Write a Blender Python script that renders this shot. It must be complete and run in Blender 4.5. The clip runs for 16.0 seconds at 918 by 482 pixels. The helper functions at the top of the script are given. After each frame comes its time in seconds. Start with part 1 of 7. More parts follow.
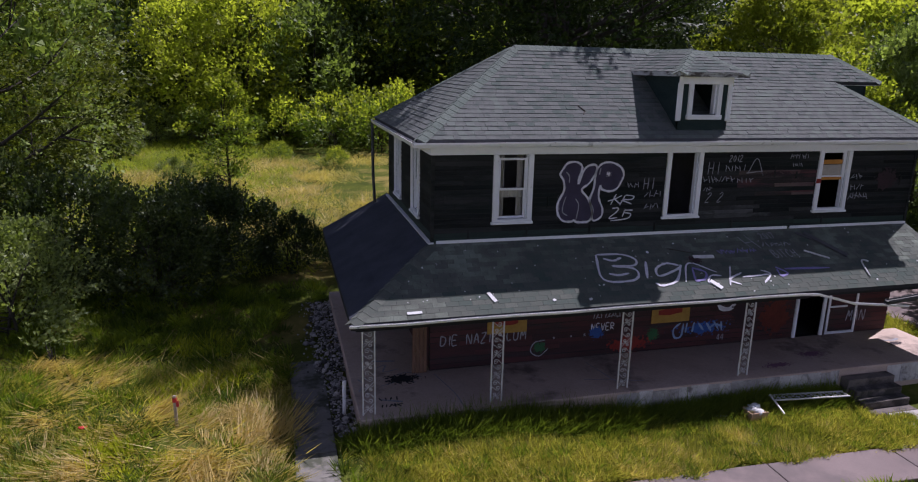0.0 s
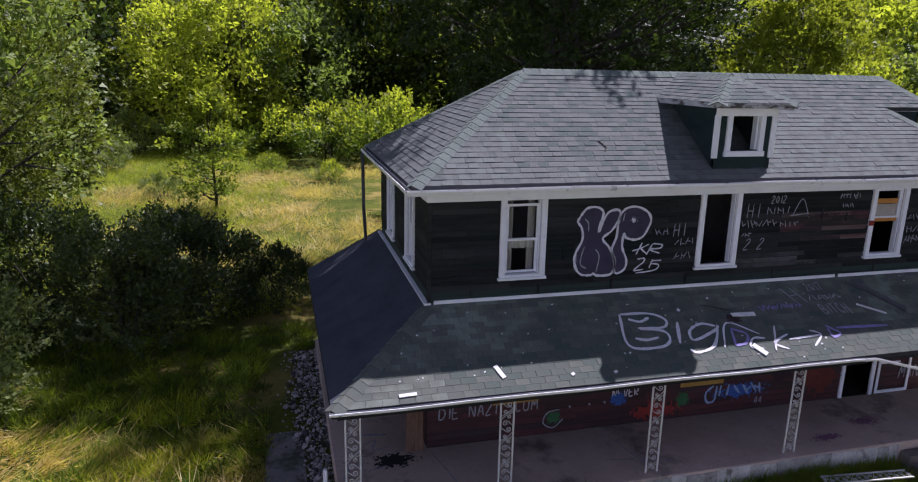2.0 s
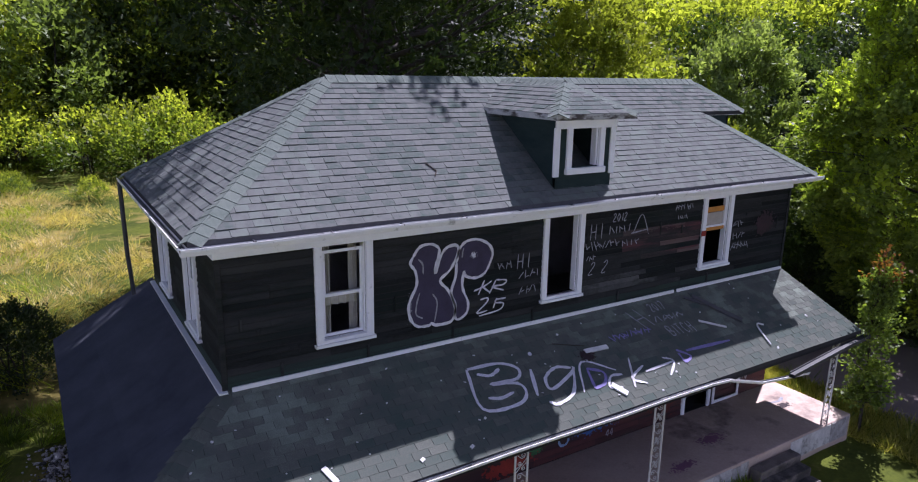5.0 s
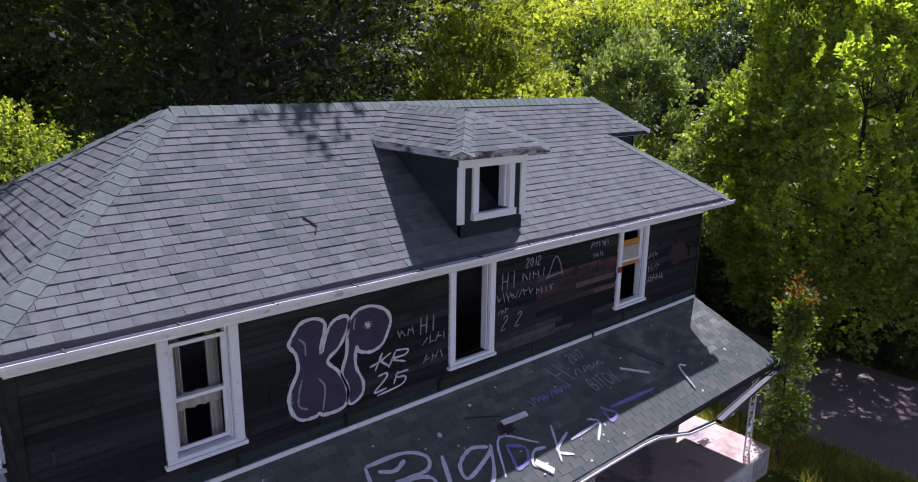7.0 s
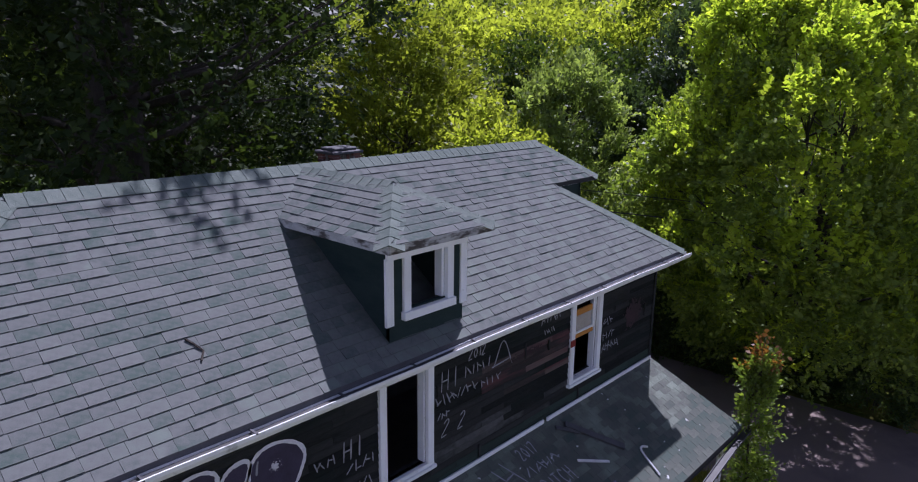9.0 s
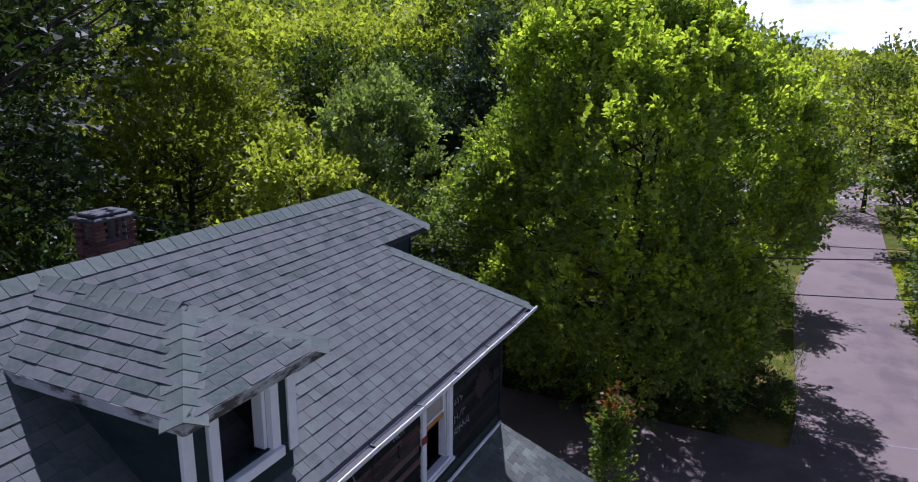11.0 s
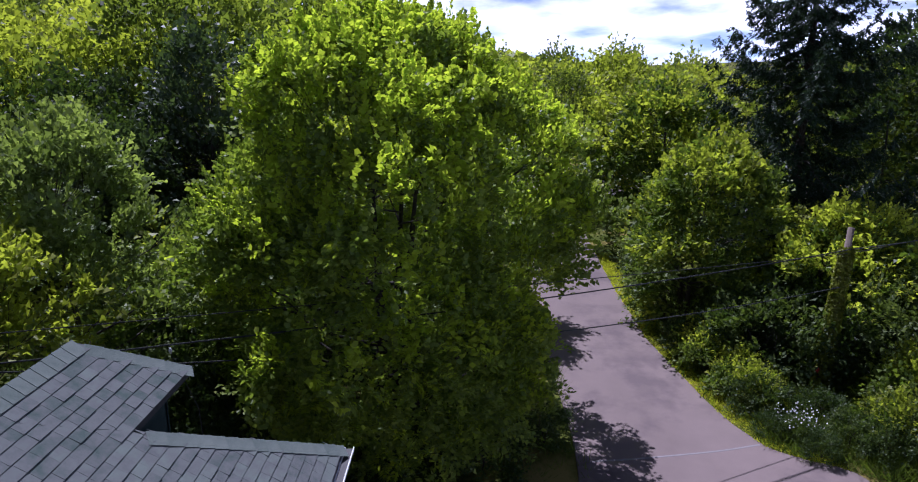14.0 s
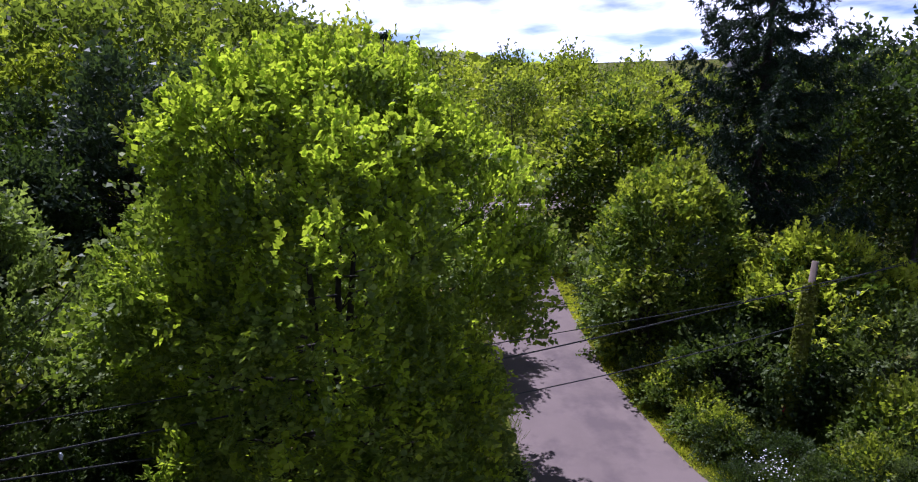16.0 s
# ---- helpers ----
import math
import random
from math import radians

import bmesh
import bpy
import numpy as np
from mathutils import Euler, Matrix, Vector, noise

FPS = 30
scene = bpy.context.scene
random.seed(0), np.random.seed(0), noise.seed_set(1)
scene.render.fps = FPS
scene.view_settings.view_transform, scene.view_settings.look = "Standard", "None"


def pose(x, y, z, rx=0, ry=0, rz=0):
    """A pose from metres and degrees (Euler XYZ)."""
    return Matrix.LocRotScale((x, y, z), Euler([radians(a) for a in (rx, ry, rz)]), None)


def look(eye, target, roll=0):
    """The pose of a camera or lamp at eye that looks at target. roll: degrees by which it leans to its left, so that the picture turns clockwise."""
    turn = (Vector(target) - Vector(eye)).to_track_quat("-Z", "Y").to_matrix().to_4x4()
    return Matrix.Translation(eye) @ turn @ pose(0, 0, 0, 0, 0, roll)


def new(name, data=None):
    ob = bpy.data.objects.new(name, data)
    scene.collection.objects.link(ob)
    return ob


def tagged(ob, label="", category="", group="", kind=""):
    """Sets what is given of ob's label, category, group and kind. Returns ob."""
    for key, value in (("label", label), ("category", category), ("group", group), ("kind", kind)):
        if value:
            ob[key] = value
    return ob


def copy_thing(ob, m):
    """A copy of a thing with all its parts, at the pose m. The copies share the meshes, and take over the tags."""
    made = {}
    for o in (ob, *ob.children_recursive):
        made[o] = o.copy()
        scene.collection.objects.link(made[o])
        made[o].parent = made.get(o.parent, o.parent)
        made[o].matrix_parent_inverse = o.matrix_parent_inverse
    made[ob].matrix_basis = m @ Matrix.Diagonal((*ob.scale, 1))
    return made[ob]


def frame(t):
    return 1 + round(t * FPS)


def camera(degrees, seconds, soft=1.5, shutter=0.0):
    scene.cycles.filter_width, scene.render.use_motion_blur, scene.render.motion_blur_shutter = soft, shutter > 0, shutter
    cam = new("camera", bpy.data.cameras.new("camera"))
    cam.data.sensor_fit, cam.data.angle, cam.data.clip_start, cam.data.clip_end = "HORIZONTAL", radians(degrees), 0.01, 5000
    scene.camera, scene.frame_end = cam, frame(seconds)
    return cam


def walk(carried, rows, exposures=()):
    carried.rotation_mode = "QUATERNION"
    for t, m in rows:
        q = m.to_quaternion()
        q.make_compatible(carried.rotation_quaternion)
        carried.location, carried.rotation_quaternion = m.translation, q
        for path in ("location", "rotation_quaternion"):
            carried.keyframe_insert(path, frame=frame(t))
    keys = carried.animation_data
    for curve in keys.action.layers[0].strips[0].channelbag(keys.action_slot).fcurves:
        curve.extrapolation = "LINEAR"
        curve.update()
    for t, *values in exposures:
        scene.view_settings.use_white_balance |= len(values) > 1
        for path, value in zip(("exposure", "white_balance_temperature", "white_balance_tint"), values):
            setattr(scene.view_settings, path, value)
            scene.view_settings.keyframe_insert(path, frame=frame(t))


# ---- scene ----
cam = camera(67.8, 16.0, soft=1.1)
PATH = [
    (0, (0.086, -0.061, 8.505), (2.606, 9.299, 6.047), 1.29),
    (0.5, (0.279, 0.591, 8.624), (2.79, 9.956, 6.176), 1.19),
    (1, (0.454, 1.27, 8.776), (2.965, 10.637, 6.335), 1.17),
    (1.5, (0.589, 1.897, 8.943), (3.107, 11.261, 6.498), 1.20),
    (2, (0.724, 2.53, 9.123), (3.245, 11.892, 6.675), 1.20),
    (2.5, (0.824, 3.068, 9.204), (3.424, 12.41, 6.758), 1.22),
    (3, (0.901, 3.59, 9.219), (3.898, 12.811, 6.773), 1.24),
    (3.5, (0.957, 4.097, 9.215), (4.562, 13.101, 6.778), 1.22),
    (4, (1.043, 4.638, 9.215), (5.316, 13.347, 6.789), 1.19),
    (4.5, (1.239, 5.105, 9.241), (6.008, 13.553, 6.813), 1.10),
    (7, (2.769, 7.58, 9.752), (9.239, 14.813, 7.343), 0.82),
    (7.5, (3.121, 7.967, 9.933), (9.814, 14.999, 7.536), 0.77),
    (8, (3.526, 8.374, 10.163), (10.373, 15.261, 7.778), 0.71),
    (10.5, (5.616, 10.62, 11.252), (13.868, 15.737, 8.861), 0.61),
    (11, (6.118, 11.092, 11.421), (14.876, 15.282, 9.024), 0.45),
    (11.5, (6.719, 11.5, 11.534), (15.856, 14.774, 9.126), 0.23),
    (12, (7.309, 12.016, 11.696), (16.714, 14.396, 9.272), 0.37),
    (12.5, (7.809, 12.499, 11.913), (17.368, 14.167, 9.494), 0.22),
    (13, (8.237, 12.947, 12.161), (17.886, 13.962, 9.74), 0.20),
    (13.5, (8.646, 13.286, 12.379), (18.338, 13.696, 9.954), 0.05),
    (14, (9.086, 13.575, 12.555), (18.79, 13.69, 10.143), 0.03),
    (14.5, (9.582, 13.657, 12.789), (19.282, 13.607, 10.358), -0.03),
    (15, (10.235, 13.605, 13.054), (19.933, 13.37, 10.625), -0.06),
    (15.5, (10.837, 13.468, 13.363), (20.526, 13.077, 10.917), -0.06),
    (16, (11.413, 13.299, 13.66), (21.092, 12.748, 11.21), -0.13),
]
walk(cam, [(t, look(eye, target, roll)) for t, eye, target, roll in PATH],
     exposures=[(0.0, 0.02, 5700, 31), (1.5, 0.4, 5680, 32), (2.5, 0.58, 5580, 33), (4.5, 0.7, 5500, 33), (8.0, 0.56, 5420, 35), (11.0, 0.14, 5180, 33), (13.0, 0.02, 5130, 33), (16.0, 0.12, 5240, 34)])

# ---- light ----
SUN = Vector((0.55, 0.28, 1.0)).normalized()
world = bpy.data.worlds.new("sky")
scene.world = world
world.use_nodes = True
wn, wl = world.node_tree.nodes, world.node_tree.links
bg = wn["Background"]
sky = wn.new("ShaderNodeTexSky")
sky.sky_type, sky.sun_disc = "NISHITA", False
sky.sun_elevation = math.asin(SUN.z)
sky.sun_rotation = math.atan2(SUN.x, SUN.y)
sky.air_density, sky.dust_density, sky.ozone_density = 0.55, 0.3, 1.0
wtc = wn.new("ShaderNodeTexCoord")
wsep, wcom = wn.new("ShaderNodeSeparateXYZ"), wn.new("ShaderNodeCombineXYZ")
wl.new(wtc.outputs["Generated"], wsep.inputs[0])
wadd = wn.new("ShaderNodeMath")
wadd.inputs[1].default_value = 0.16
wl.new(wsep.outputs["Z"], wadd.inputs[0])
for k, s in (("X", 1.0), ("Y", 1.2)):
    dv, ml = wn.new("ShaderNodeMath"), wn.new("ShaderNodeMath")
    dv.operation, ml.operation = "DIVIDE", "MULTIPLY"
    wl.new(wsep.outputs[k], dv.inputs[0])
    wl.new(wadd.outputs[0], dv.inputs[1])
    wl.new(dv.outputs[0], ml.inputs[0])
    ml.inputs[1].default_value = s
    wl.new(ml.outputs[0], wcom.inputs[k])
wno = wn.new("ShaderNodeTexNoise")
wno.inputs["Scale"].default_value, wno.inputs["Detail"].default_value = 1.3, 9.0
wl.new(wcom.outputs[0], wno.inputs["Vector"])
wra = wn.new("ShaderNodeValToRGB")
wra.color_ramp.elements[0].position, wra.color_ramp.elements[1].position = 0.35, 0.57
wl.new(wno.outputs["Fac"], wra.inputs["Fac"])
wmi = wn.new("ShaderNodeMixRGB")
wmi.inputs["Color2"].default_value = (33.0, 33.5, 35.5, 1)
wfade = wn.new("ShaderNodeMapRange")
wfade.inputs["From Min"].default_value, wfade.inputs["From Max"].default_value = 0.08, 0.2
wfade.inputs["To Min"].default_value, wfade.inputs["To Max"].default_value = 1.0, 0.08
wl.new(wsep.outputs["Z"], wfade.inputs["Value"])
wmul = wn.new("ShaderNodeMath")
wmul.operation = "MULTIPLY"
wl.new(wra.outputs["Color"], wmul.inputs[0])
wl.new(wfade.outputs[0], wmul.inputs[1])
wl.new(wmul.outputs[0], wmi.inputs["Fac"])
whz = wn.new("ShaderNodeMapRange")
whz.inputs["From Min"].default_value, whz.inputs["From Max"].default_value = 0.0, 0.13
whz.inputs["To Min"].default_value, whz.inputs["To Max"].default_value = 0.85, 0.0
wl.new(wsep.outputs["Z"], whz.inputs["Value"])
wblue = wn.new("ShaderNodeMixRGB")
wblue.inputs["Color2"].default_value = (14.0, 20.0, 29.0, 1)
wl.new(whz.outputs[0], wblue.inputs["Fac"])
wl.new(sky.outputs["Color"], wblue.inputs["Color1"])
wl.new(wblue.outputs["Color"], wmi.inputs["Color1"])
wl.new(wmi.outputs["Color"], bg.inputs["Color"])
bg.inputs["Strength"].default_value = 0.042
sun = new("sun", bpy.data.lights.new("sun", "SUN"))
sun.data.energy, sun.data.angle, sun.data.color = 5.0, radians(0.6), (1.0, 0.95, 0.86)
sun.matrix_world = look(SUN * 60, (0, 0, 0))


# ---- materials ----
def mat(name, dark, light, scale=3.0, rough=0.85, bump=0.3, fine=30.0, rnd=0.0, island=0.0, metal=0.0, stain=None,
        stain_scale=0.8, stain_at=0.6, stretch=(1, 1, 1), bump_dist=0.02, spec=0.5, mid=None):
    """Two-scale noise colour with bump; rnd and island vary it from piece to piece, stain lays patches of another colour on it."""
    m = bpy.data.materials.new(name)
    m.use_nodes = True
    n, l = m.node_tree.nodes, m.node_tree.links
    b = n["Principled BSDF"]
    b.inputs["Roughness"].default_value, b.inputs["Metallic"].default_value = rough, metal
    b.inputs["Specular IOR Level"].default_value = spec
    tc, mp = n.new("ShaderNodeTexCoord"), n.new("ShaderNodeMapping")
    mp.inputs["Scale"].default_value = stretch
    l.new(tc.outputs["Object"], mp.inputs["Vector"])

    def tex(s, d):
        t = n.new("ShaderNodeTexNoise")
        t.inputs["Scale"].default_value, t.inputs["Detail"].default_value, t.inputs["Roughness"].default_value = s, d, 0.65
        l.new(mp.outputs["Vector"], t.inputs["Vector"])
        return t.outputs["Fac"]

    def mathn(op, a, c):
        t = n.new("ShaderNodeMath")
        t.operation = op
        for i, v in enumerate((a, c)):
            if isinstance(v, (int, float)):
                t.inputs[i].default_value = v
            else:
                l.new(v, t.inputs[i])
        return t.outputs[0]

    big, small = tex(scale, 4), tex(fine, 6)
    fac = mathn("ADD", mathn("MULTIPLY", big, 0.6), mathn("MULTIPLY", small, 0.4))
    if rnd:
        oi = n.new("ShaderNodeObjectInfo")
        fac = mathn("ADD", fac, mathn("MULTIPLY", mathn("SUBTRACT", oi.outputs["Random"], 0.5), rnd))
    if island:
        ge = n.new("ShaderNodeNewGeometry")
        fac = mathn("ADD", fac, mathn("MULTIPLY", mathn("SUBTRACT", ge.outputs["Random Per Island"], 0.5), island))
    ra = n.new("ShaderNodeValToRGB")
    ra.color_ramp.elements[0].position, ra.color_ramp.elements[1].position = 0.3, 0.7
    ra.color_ramp.elements[0].color, ra.color_ramp.elements[1].color = (*dark, 1), (*light, 1)
    if mid:
        ra.color_ramp.elements.new(0.5).color = (*mid, 1)
    l.new(fac, ra.inputs["Fac"])
    col = ra.outputs["Color"]
    if stain:
        sr = n.new("ShaderNodeValToRGB")
        sr.color_ramp.elements[0].position, sr.color_ramp.elements[1].position = stain_at - 0.06, stain_at + 0.06
        l.new(tex(stain_scale, 7), sr.inputs["Fac"])
        mx = n.new("ShaderNodeMixRGB")
        mx.inputs["Color2"].default_value = (*stain, 1)
        l.new(sr.outputs["Color"], mx.inputs["Fac"])
        l.new(col, mx.inputs["Color1"])
        col = mx.outputs["Color"]
    l.new(col, b.inputs["Base Color"])
    if bump:
        bu = n.new("ShaderNodeBump")
        bu.inputs["Strength"].default_value, bu.inputs["Distance"].default_value = bump, bump_dist
        l.new(fac, bu.inputs["Height"])
        l.new(bu.outputs["Normal"], b.inputs["Normal"])
    return m


def leaf_mat(name, dark, mid, light, through_amount=0.35, rough=0.5, spec=0.3):
    """Leaves: colour varied leaf by leaf and tree by tree, part of the light passing through."""
    m = bpy.data.materials.new(name)
    m.use_nodes = True
    n, l = m.node_tree.nodes, m.node_tree.links
    b, out = n["Principled BSDF"], n["Material Output"]
    b.inputs["Roughness"].default_value = rough
    b.inputs["Specular IOR Level"].default_value = spec
    ge, oi = n.new("ShaderNodeNewGeometry"), n.new("ShaderNodeObjectInfo")
    tc, no = n.new("ShaderNodeTexCoord"), n.new("ShaderNodeTexNoise")
    no.inputs["Scale"].default_value = 1.1
    l.new(tc.outputs["Object"], no.inputs["Vector"])

    def mathn(op, a, c):
        t = n.new("ShaderNodeMath")
        t.operation = op
        for i, v in enumerate((a, c)):
            if isinstance(v, (int, float)):
                t.inputs[i].default_value = v
            else:
                l.new(v, t.inputs[i])
        return t.outputs[0]

    f = mathn("ADD", mathn("MULTIPLY", ge.outputs["Random Per Island"], 0.3), mathn("MULTIPLY", no.outputs["Fac"], 0.62))
    f = mathn("ADD", f, mathn("MULTIPLY", oi.outputs["Random"], 0.25))
    ra = n.new("ShaderNodeValToRGB")
    e = ra.color_ramp.elements
    e[0].position, e[1].position = 0.2, 0.95
    e[0].color, e[1].color = (*dark, 1), (*light, 1)
    e.new(0.58).color = (*mid, 1)
    l.new(f, ra.inputs["Fac"])
    l.new(ra.outputs["Color"], b.inputs["Base Color"])
    tr, br, mx = n.new("ShaderNodeBsdfTranslucent"), n.new("ShaderNodeMixRGB"), n.new("ShaderNodeMixShader")
    br.blend_type, br.inputs["Fac"].default_value = "MULTIPLY", 1.0
    br.inputs["Color2"].default_value = (2.1, 2.3, 0.75, 1)
    l.new(ra.outputs["Color"], br.inputs["Color1"])
    l.new(br.outputs["Color"], tr.inputs["Color"])
    mx.inputs["Fac"].default_value = through_amount
    l.new(b.outputs["BSDF"], mx.inputs[1])
    l.new(tr.outputs["BSDF"], mx.inputs[2])
    l.new(mx.outputs["Shader"], out.inputs["Surface"])
    return m


M_SHINGLE = mat("asphalt_shingle", (0.07, 0.098, 0.085), (0.152, 0.178, 0.158), 5.0, 0.95, 0.8, 110, rnd=0.19, island=0.19, mid=(0.135, 0.14, 0.136),
                stain=(0.1, 0.122, 0.106), stain_scale=0.6, stain_at=0.68, bump_dist=0.004, spec=0.12)
M_PORCH = mat("porch_shingle", (0.055, 0.088, 0.076), (0.235, 0.28, 0.228), 0.6, 0.9, 0.6, 110, rnd=0.12, island=0.12,
              stain=(0.085, 0.108, 0.09), stain_scale=0.35, stain_at=0.58, bump_dist=0.004, spec=0.12, mid=(0.108, 0.114, 0.1))
M_CAP = mat("cap_shingle_grit", (0.1, 0.128, 0.112), (0.19, 0.215, 0.19), 5.0, 0.95, 0.8, 110, rnd=0.15, spec=0.12)
M_CHEEK = mat("green_black_cladding", (0.016, 0.03, 0.03), (0.036, 0.054, 0.052), 2.0, 0.9, 0.5, 60, stretch=(1, 1, 3), bump_dist=0.006, spec=0.12)
# smooth roll roofing; the west slope's shade is also put into its dark colour
M_ROLL_SHADE = mat("shaded_roll_roofing", (0.036, 0.042, 0.056), (0.08, 0.086, 0.105), 1.2, 0.9, 0.4, 120, rnd=0.12, island=0.12, bump_dist=0.003, spec=0.12)
M_UNDER = mat("roof_felt", (0.02, 0.02, 0.022), (0.04, 0.04, 0.042), 4, 0.95, 0.2)
M_BOARD = mat("dark_siding", (0.009, 0.0105, 0.011), (0.046, 0.047, 0.046), 1.2, 0.75, 0.6, 26, rnd=0.3, island=0.3,
              stretch=(0.5, 1, 4), stain=(0.012, 0.017, 0.016), stain_scale=0.5, stain_at=0.56, bump_dist=0.012, spec=0.15)
M_WORN = mat("worn_siding", (0.016, 0.012, 0.012), (0.12, 0.085, 0.075), 1.6, 0.8, 0.6, 22, rnd=0.5,
             stretch=(0.45, 1, 4), stain=(0.09, 0.03, 0.034), stain_scale=0.9, stain_at=0.56, bump_dist=0.012)
M_GREYED = mat("greyed_siding", (0.014, 0.015, 0.016), (0.1, 0.1, 0.1), 1.4, 0.8, 0.6, 24, rnd=0.4, stretch=(0.7, 1, 1.4),
               stain=(0.02, 0.022, 0.022), stain_scale=1.3, stain_at=0.5, bump_dist=0.012)
M_MOSS = mat("green_stained_board", (0.008, 0.018, 0.015), (0.02, 0.045, 0.036), 1.5, 0.75, 0.4, 20, rnd=0.3, stretch=(0.5, 1, 4), bump_dist=0.01)
M_MAROON = mat("maroon_siding", (0.034, 0.01, 0.011), (0.09, 0.021, 0.021), 1.2, 0.7, 0.4, 14, rnd=0.3, island=0.3,
               stretch=(0.6, 1, 5), stain=(0.03, 0.02, 0.02), stain_at=0.58, bump_dist=0.01)
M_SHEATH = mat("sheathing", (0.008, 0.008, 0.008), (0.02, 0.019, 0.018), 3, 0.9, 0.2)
M_WHITE = mat("weathered_white_paint", (0.78, 0.79, 0.82), (0.9, 0.9, 0.92), 3.0, 0.6, 0.4, 50, rnd=0.1,
              stain=(0.42, 0.41, 0.4), stain_scale=7, stain_at=0.7, bump_dist=0.004)
M_GUTTER = mat("gutter_metal", (0.78, 0.78, 0.79), (0.92, 0.92, 0.92), 2.0, 0.4, 0.2, 30, stain=(0.3, 0.3, 0.31), stain_scale=3, stain_at=0.66)
M_BED = mat("gutter_inside", (0.015, 0.015, 0.016), (0.05, 0.047, 0.045), 3.0, 0.6, 0.3, 20, stain=(0.05, 0.05, 0.05), stain_scale=2.5, stain_at=0.62)
M_DRIP = mat("drip_edge_metal", (0.045, 0.045, 0.05), (0.1, 0.1, 0.11), 2.0, 0.5, 0.2, 30)
M_DARKMETAL = mat("dark_gutter", (0.03, 0.032, 0.036), (0.09, 0.09, 0.1), 2.0, 0.6, 0.3, 30)
M_IRON = mat("white_iron", (0.5, 0.49, 0.46), (0.8, 0.79, 0.76), 6, 0.5, 0.3, 60, stain=(0.3, 0.2, 0.13), stain_scale=9, stain_at=0.68)
M_SLAB = mat("stained_concrete", (0.42, 0.31, 0.25), (0.64, 0.51, 0.42), 0.9, 0.85, 0.4, 18, stain=(0.22, 0.17, 0.145), stain_scale=0.7, stain_at=0.62)
M_CONC = mat("pale_concrete", (0.3, 0.28, 0.26), (0.5, 0.47, 0.44), 1.5, 0.9, 0.5, 25, stain=(0.2, 0.18, 0.16), stain_scale=1.2, stain_at=0.6)
M_STEP = mat("weathered_step", (0.1, 0.085, 0.076), (0.22, 0.185, 0.165), 1.5, 0.9, 0.5, 22, stain=(0.05, 0.045, 0.04), stain_scale=1.2, stain_at=0.56)
M_EDGE = mat("chipped_concrete_edge", (0.3, 0.28, 0.27), (0.66, 0.64, 0.62), 5, 0.9, 0.6, 30, rnd=0.3, stain=(0.2, 0.18, 0.17), stain_scale=3.5, stain_at=0.6)
M_PAVE = mat("pink_pavement", (0.155, 0.12, 0.115), (0.26, 0.205, 0.195), 0.6, 0.9, 0.5, 40, stain=(0.16, 0.13, 0.125), stain_scale=0.5, stain_at=0.58, bump_dist=0.01)
M_ROAD = mat("old_asphalt", (0.165, 0.127, 0.116), (0.24, 0.185, 0.169), 0.35, 0.9, 0.5, 60, stain=(0.14, 0.107, 0.105), stain_scale=0.25, stain_at=0.58, bump_dist=0.01)
M_GROUND = mat("grass_ground", (0.03, 0.045, 0.012), (0.13, 0.15, 0.022), 0.45, 0.95, 0.8, 7, stain=(0.25, 0.2, 0.06), stain_scale=0.3, stain_at=0.57, bump_dist=0.08, spec=0.05)
M_SPOIL = mat("spoil", (0.05, 0.05, 0.055), (0.13, 0.13, 0.14), 0.08, 0.95, 0.6, 0.8, bump_dist=0.5)
M_BRICK = mat("chimney_brick", (0.09, 0.04, 0.035), (0.22, 0.1, 0.08), 4, 0.9, 0.5, 50, rnd=0.5, island=0.5)
M_MORTAR = mat("mortar", (0.2, 0.18, 0.17), (0.34, 0.31, 0.29), 6, 0.95, 0.4, 60)
M_BARK = mat("bark", (0.025, 0.02, 0.016), (0.08, 0.066, 0.053), 3, 0.95, 0.9, 20, stretch=(3, 3, 0.6), bump_dist=0.05)
M_WOODPOLE = mat("weathered_pole", (0.1, 0.075, 0.06), (0.24, 0.19, 0.15), 4, 0.9, 0.6, 30, stretch=(4, 4, 0.4))
M_DARK = mat("dark_interior", (0.02, 0.02, 0.02), (0.05, 0.045, 0.04), 2, 0.95, 0.1)
M_PLASTER = mat("old_plaster", (0.16, 0.15, 0.14), (0.32, 0.3, 0.28), 2, 0.95, 0.3)
M_PAINT_W = mat("white_spray_paint", (0.48, 0.47, 0.53), (0.82, 0.81, 0.87), 9, 0.8, 0.1, 60)
M_PAINT_D = mat("violet_spray_fill", (0.024, 0.018, 0.042), (0.054, 0.042, 0.088), 3, 0.7, 0.1, 40)
M_WIRE = mat("cable_black", (0.02, 0.02, 0.02), (0.05, 0.05, 0.05), 3, 0.6, 0)
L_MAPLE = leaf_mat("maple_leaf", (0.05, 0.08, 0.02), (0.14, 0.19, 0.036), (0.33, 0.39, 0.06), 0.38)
# paler maple leaf: sunlight on the crown's top is put into the colour
L_MAPLE_LIT = leaf_mat("maple_leaf_lit", (0.17, 0.21, 0.02), (0.33, 0.385, 0.032), (0.5, 0.54, 0.06), 0.55)
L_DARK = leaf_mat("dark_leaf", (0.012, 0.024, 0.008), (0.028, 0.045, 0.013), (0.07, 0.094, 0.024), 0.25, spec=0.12)
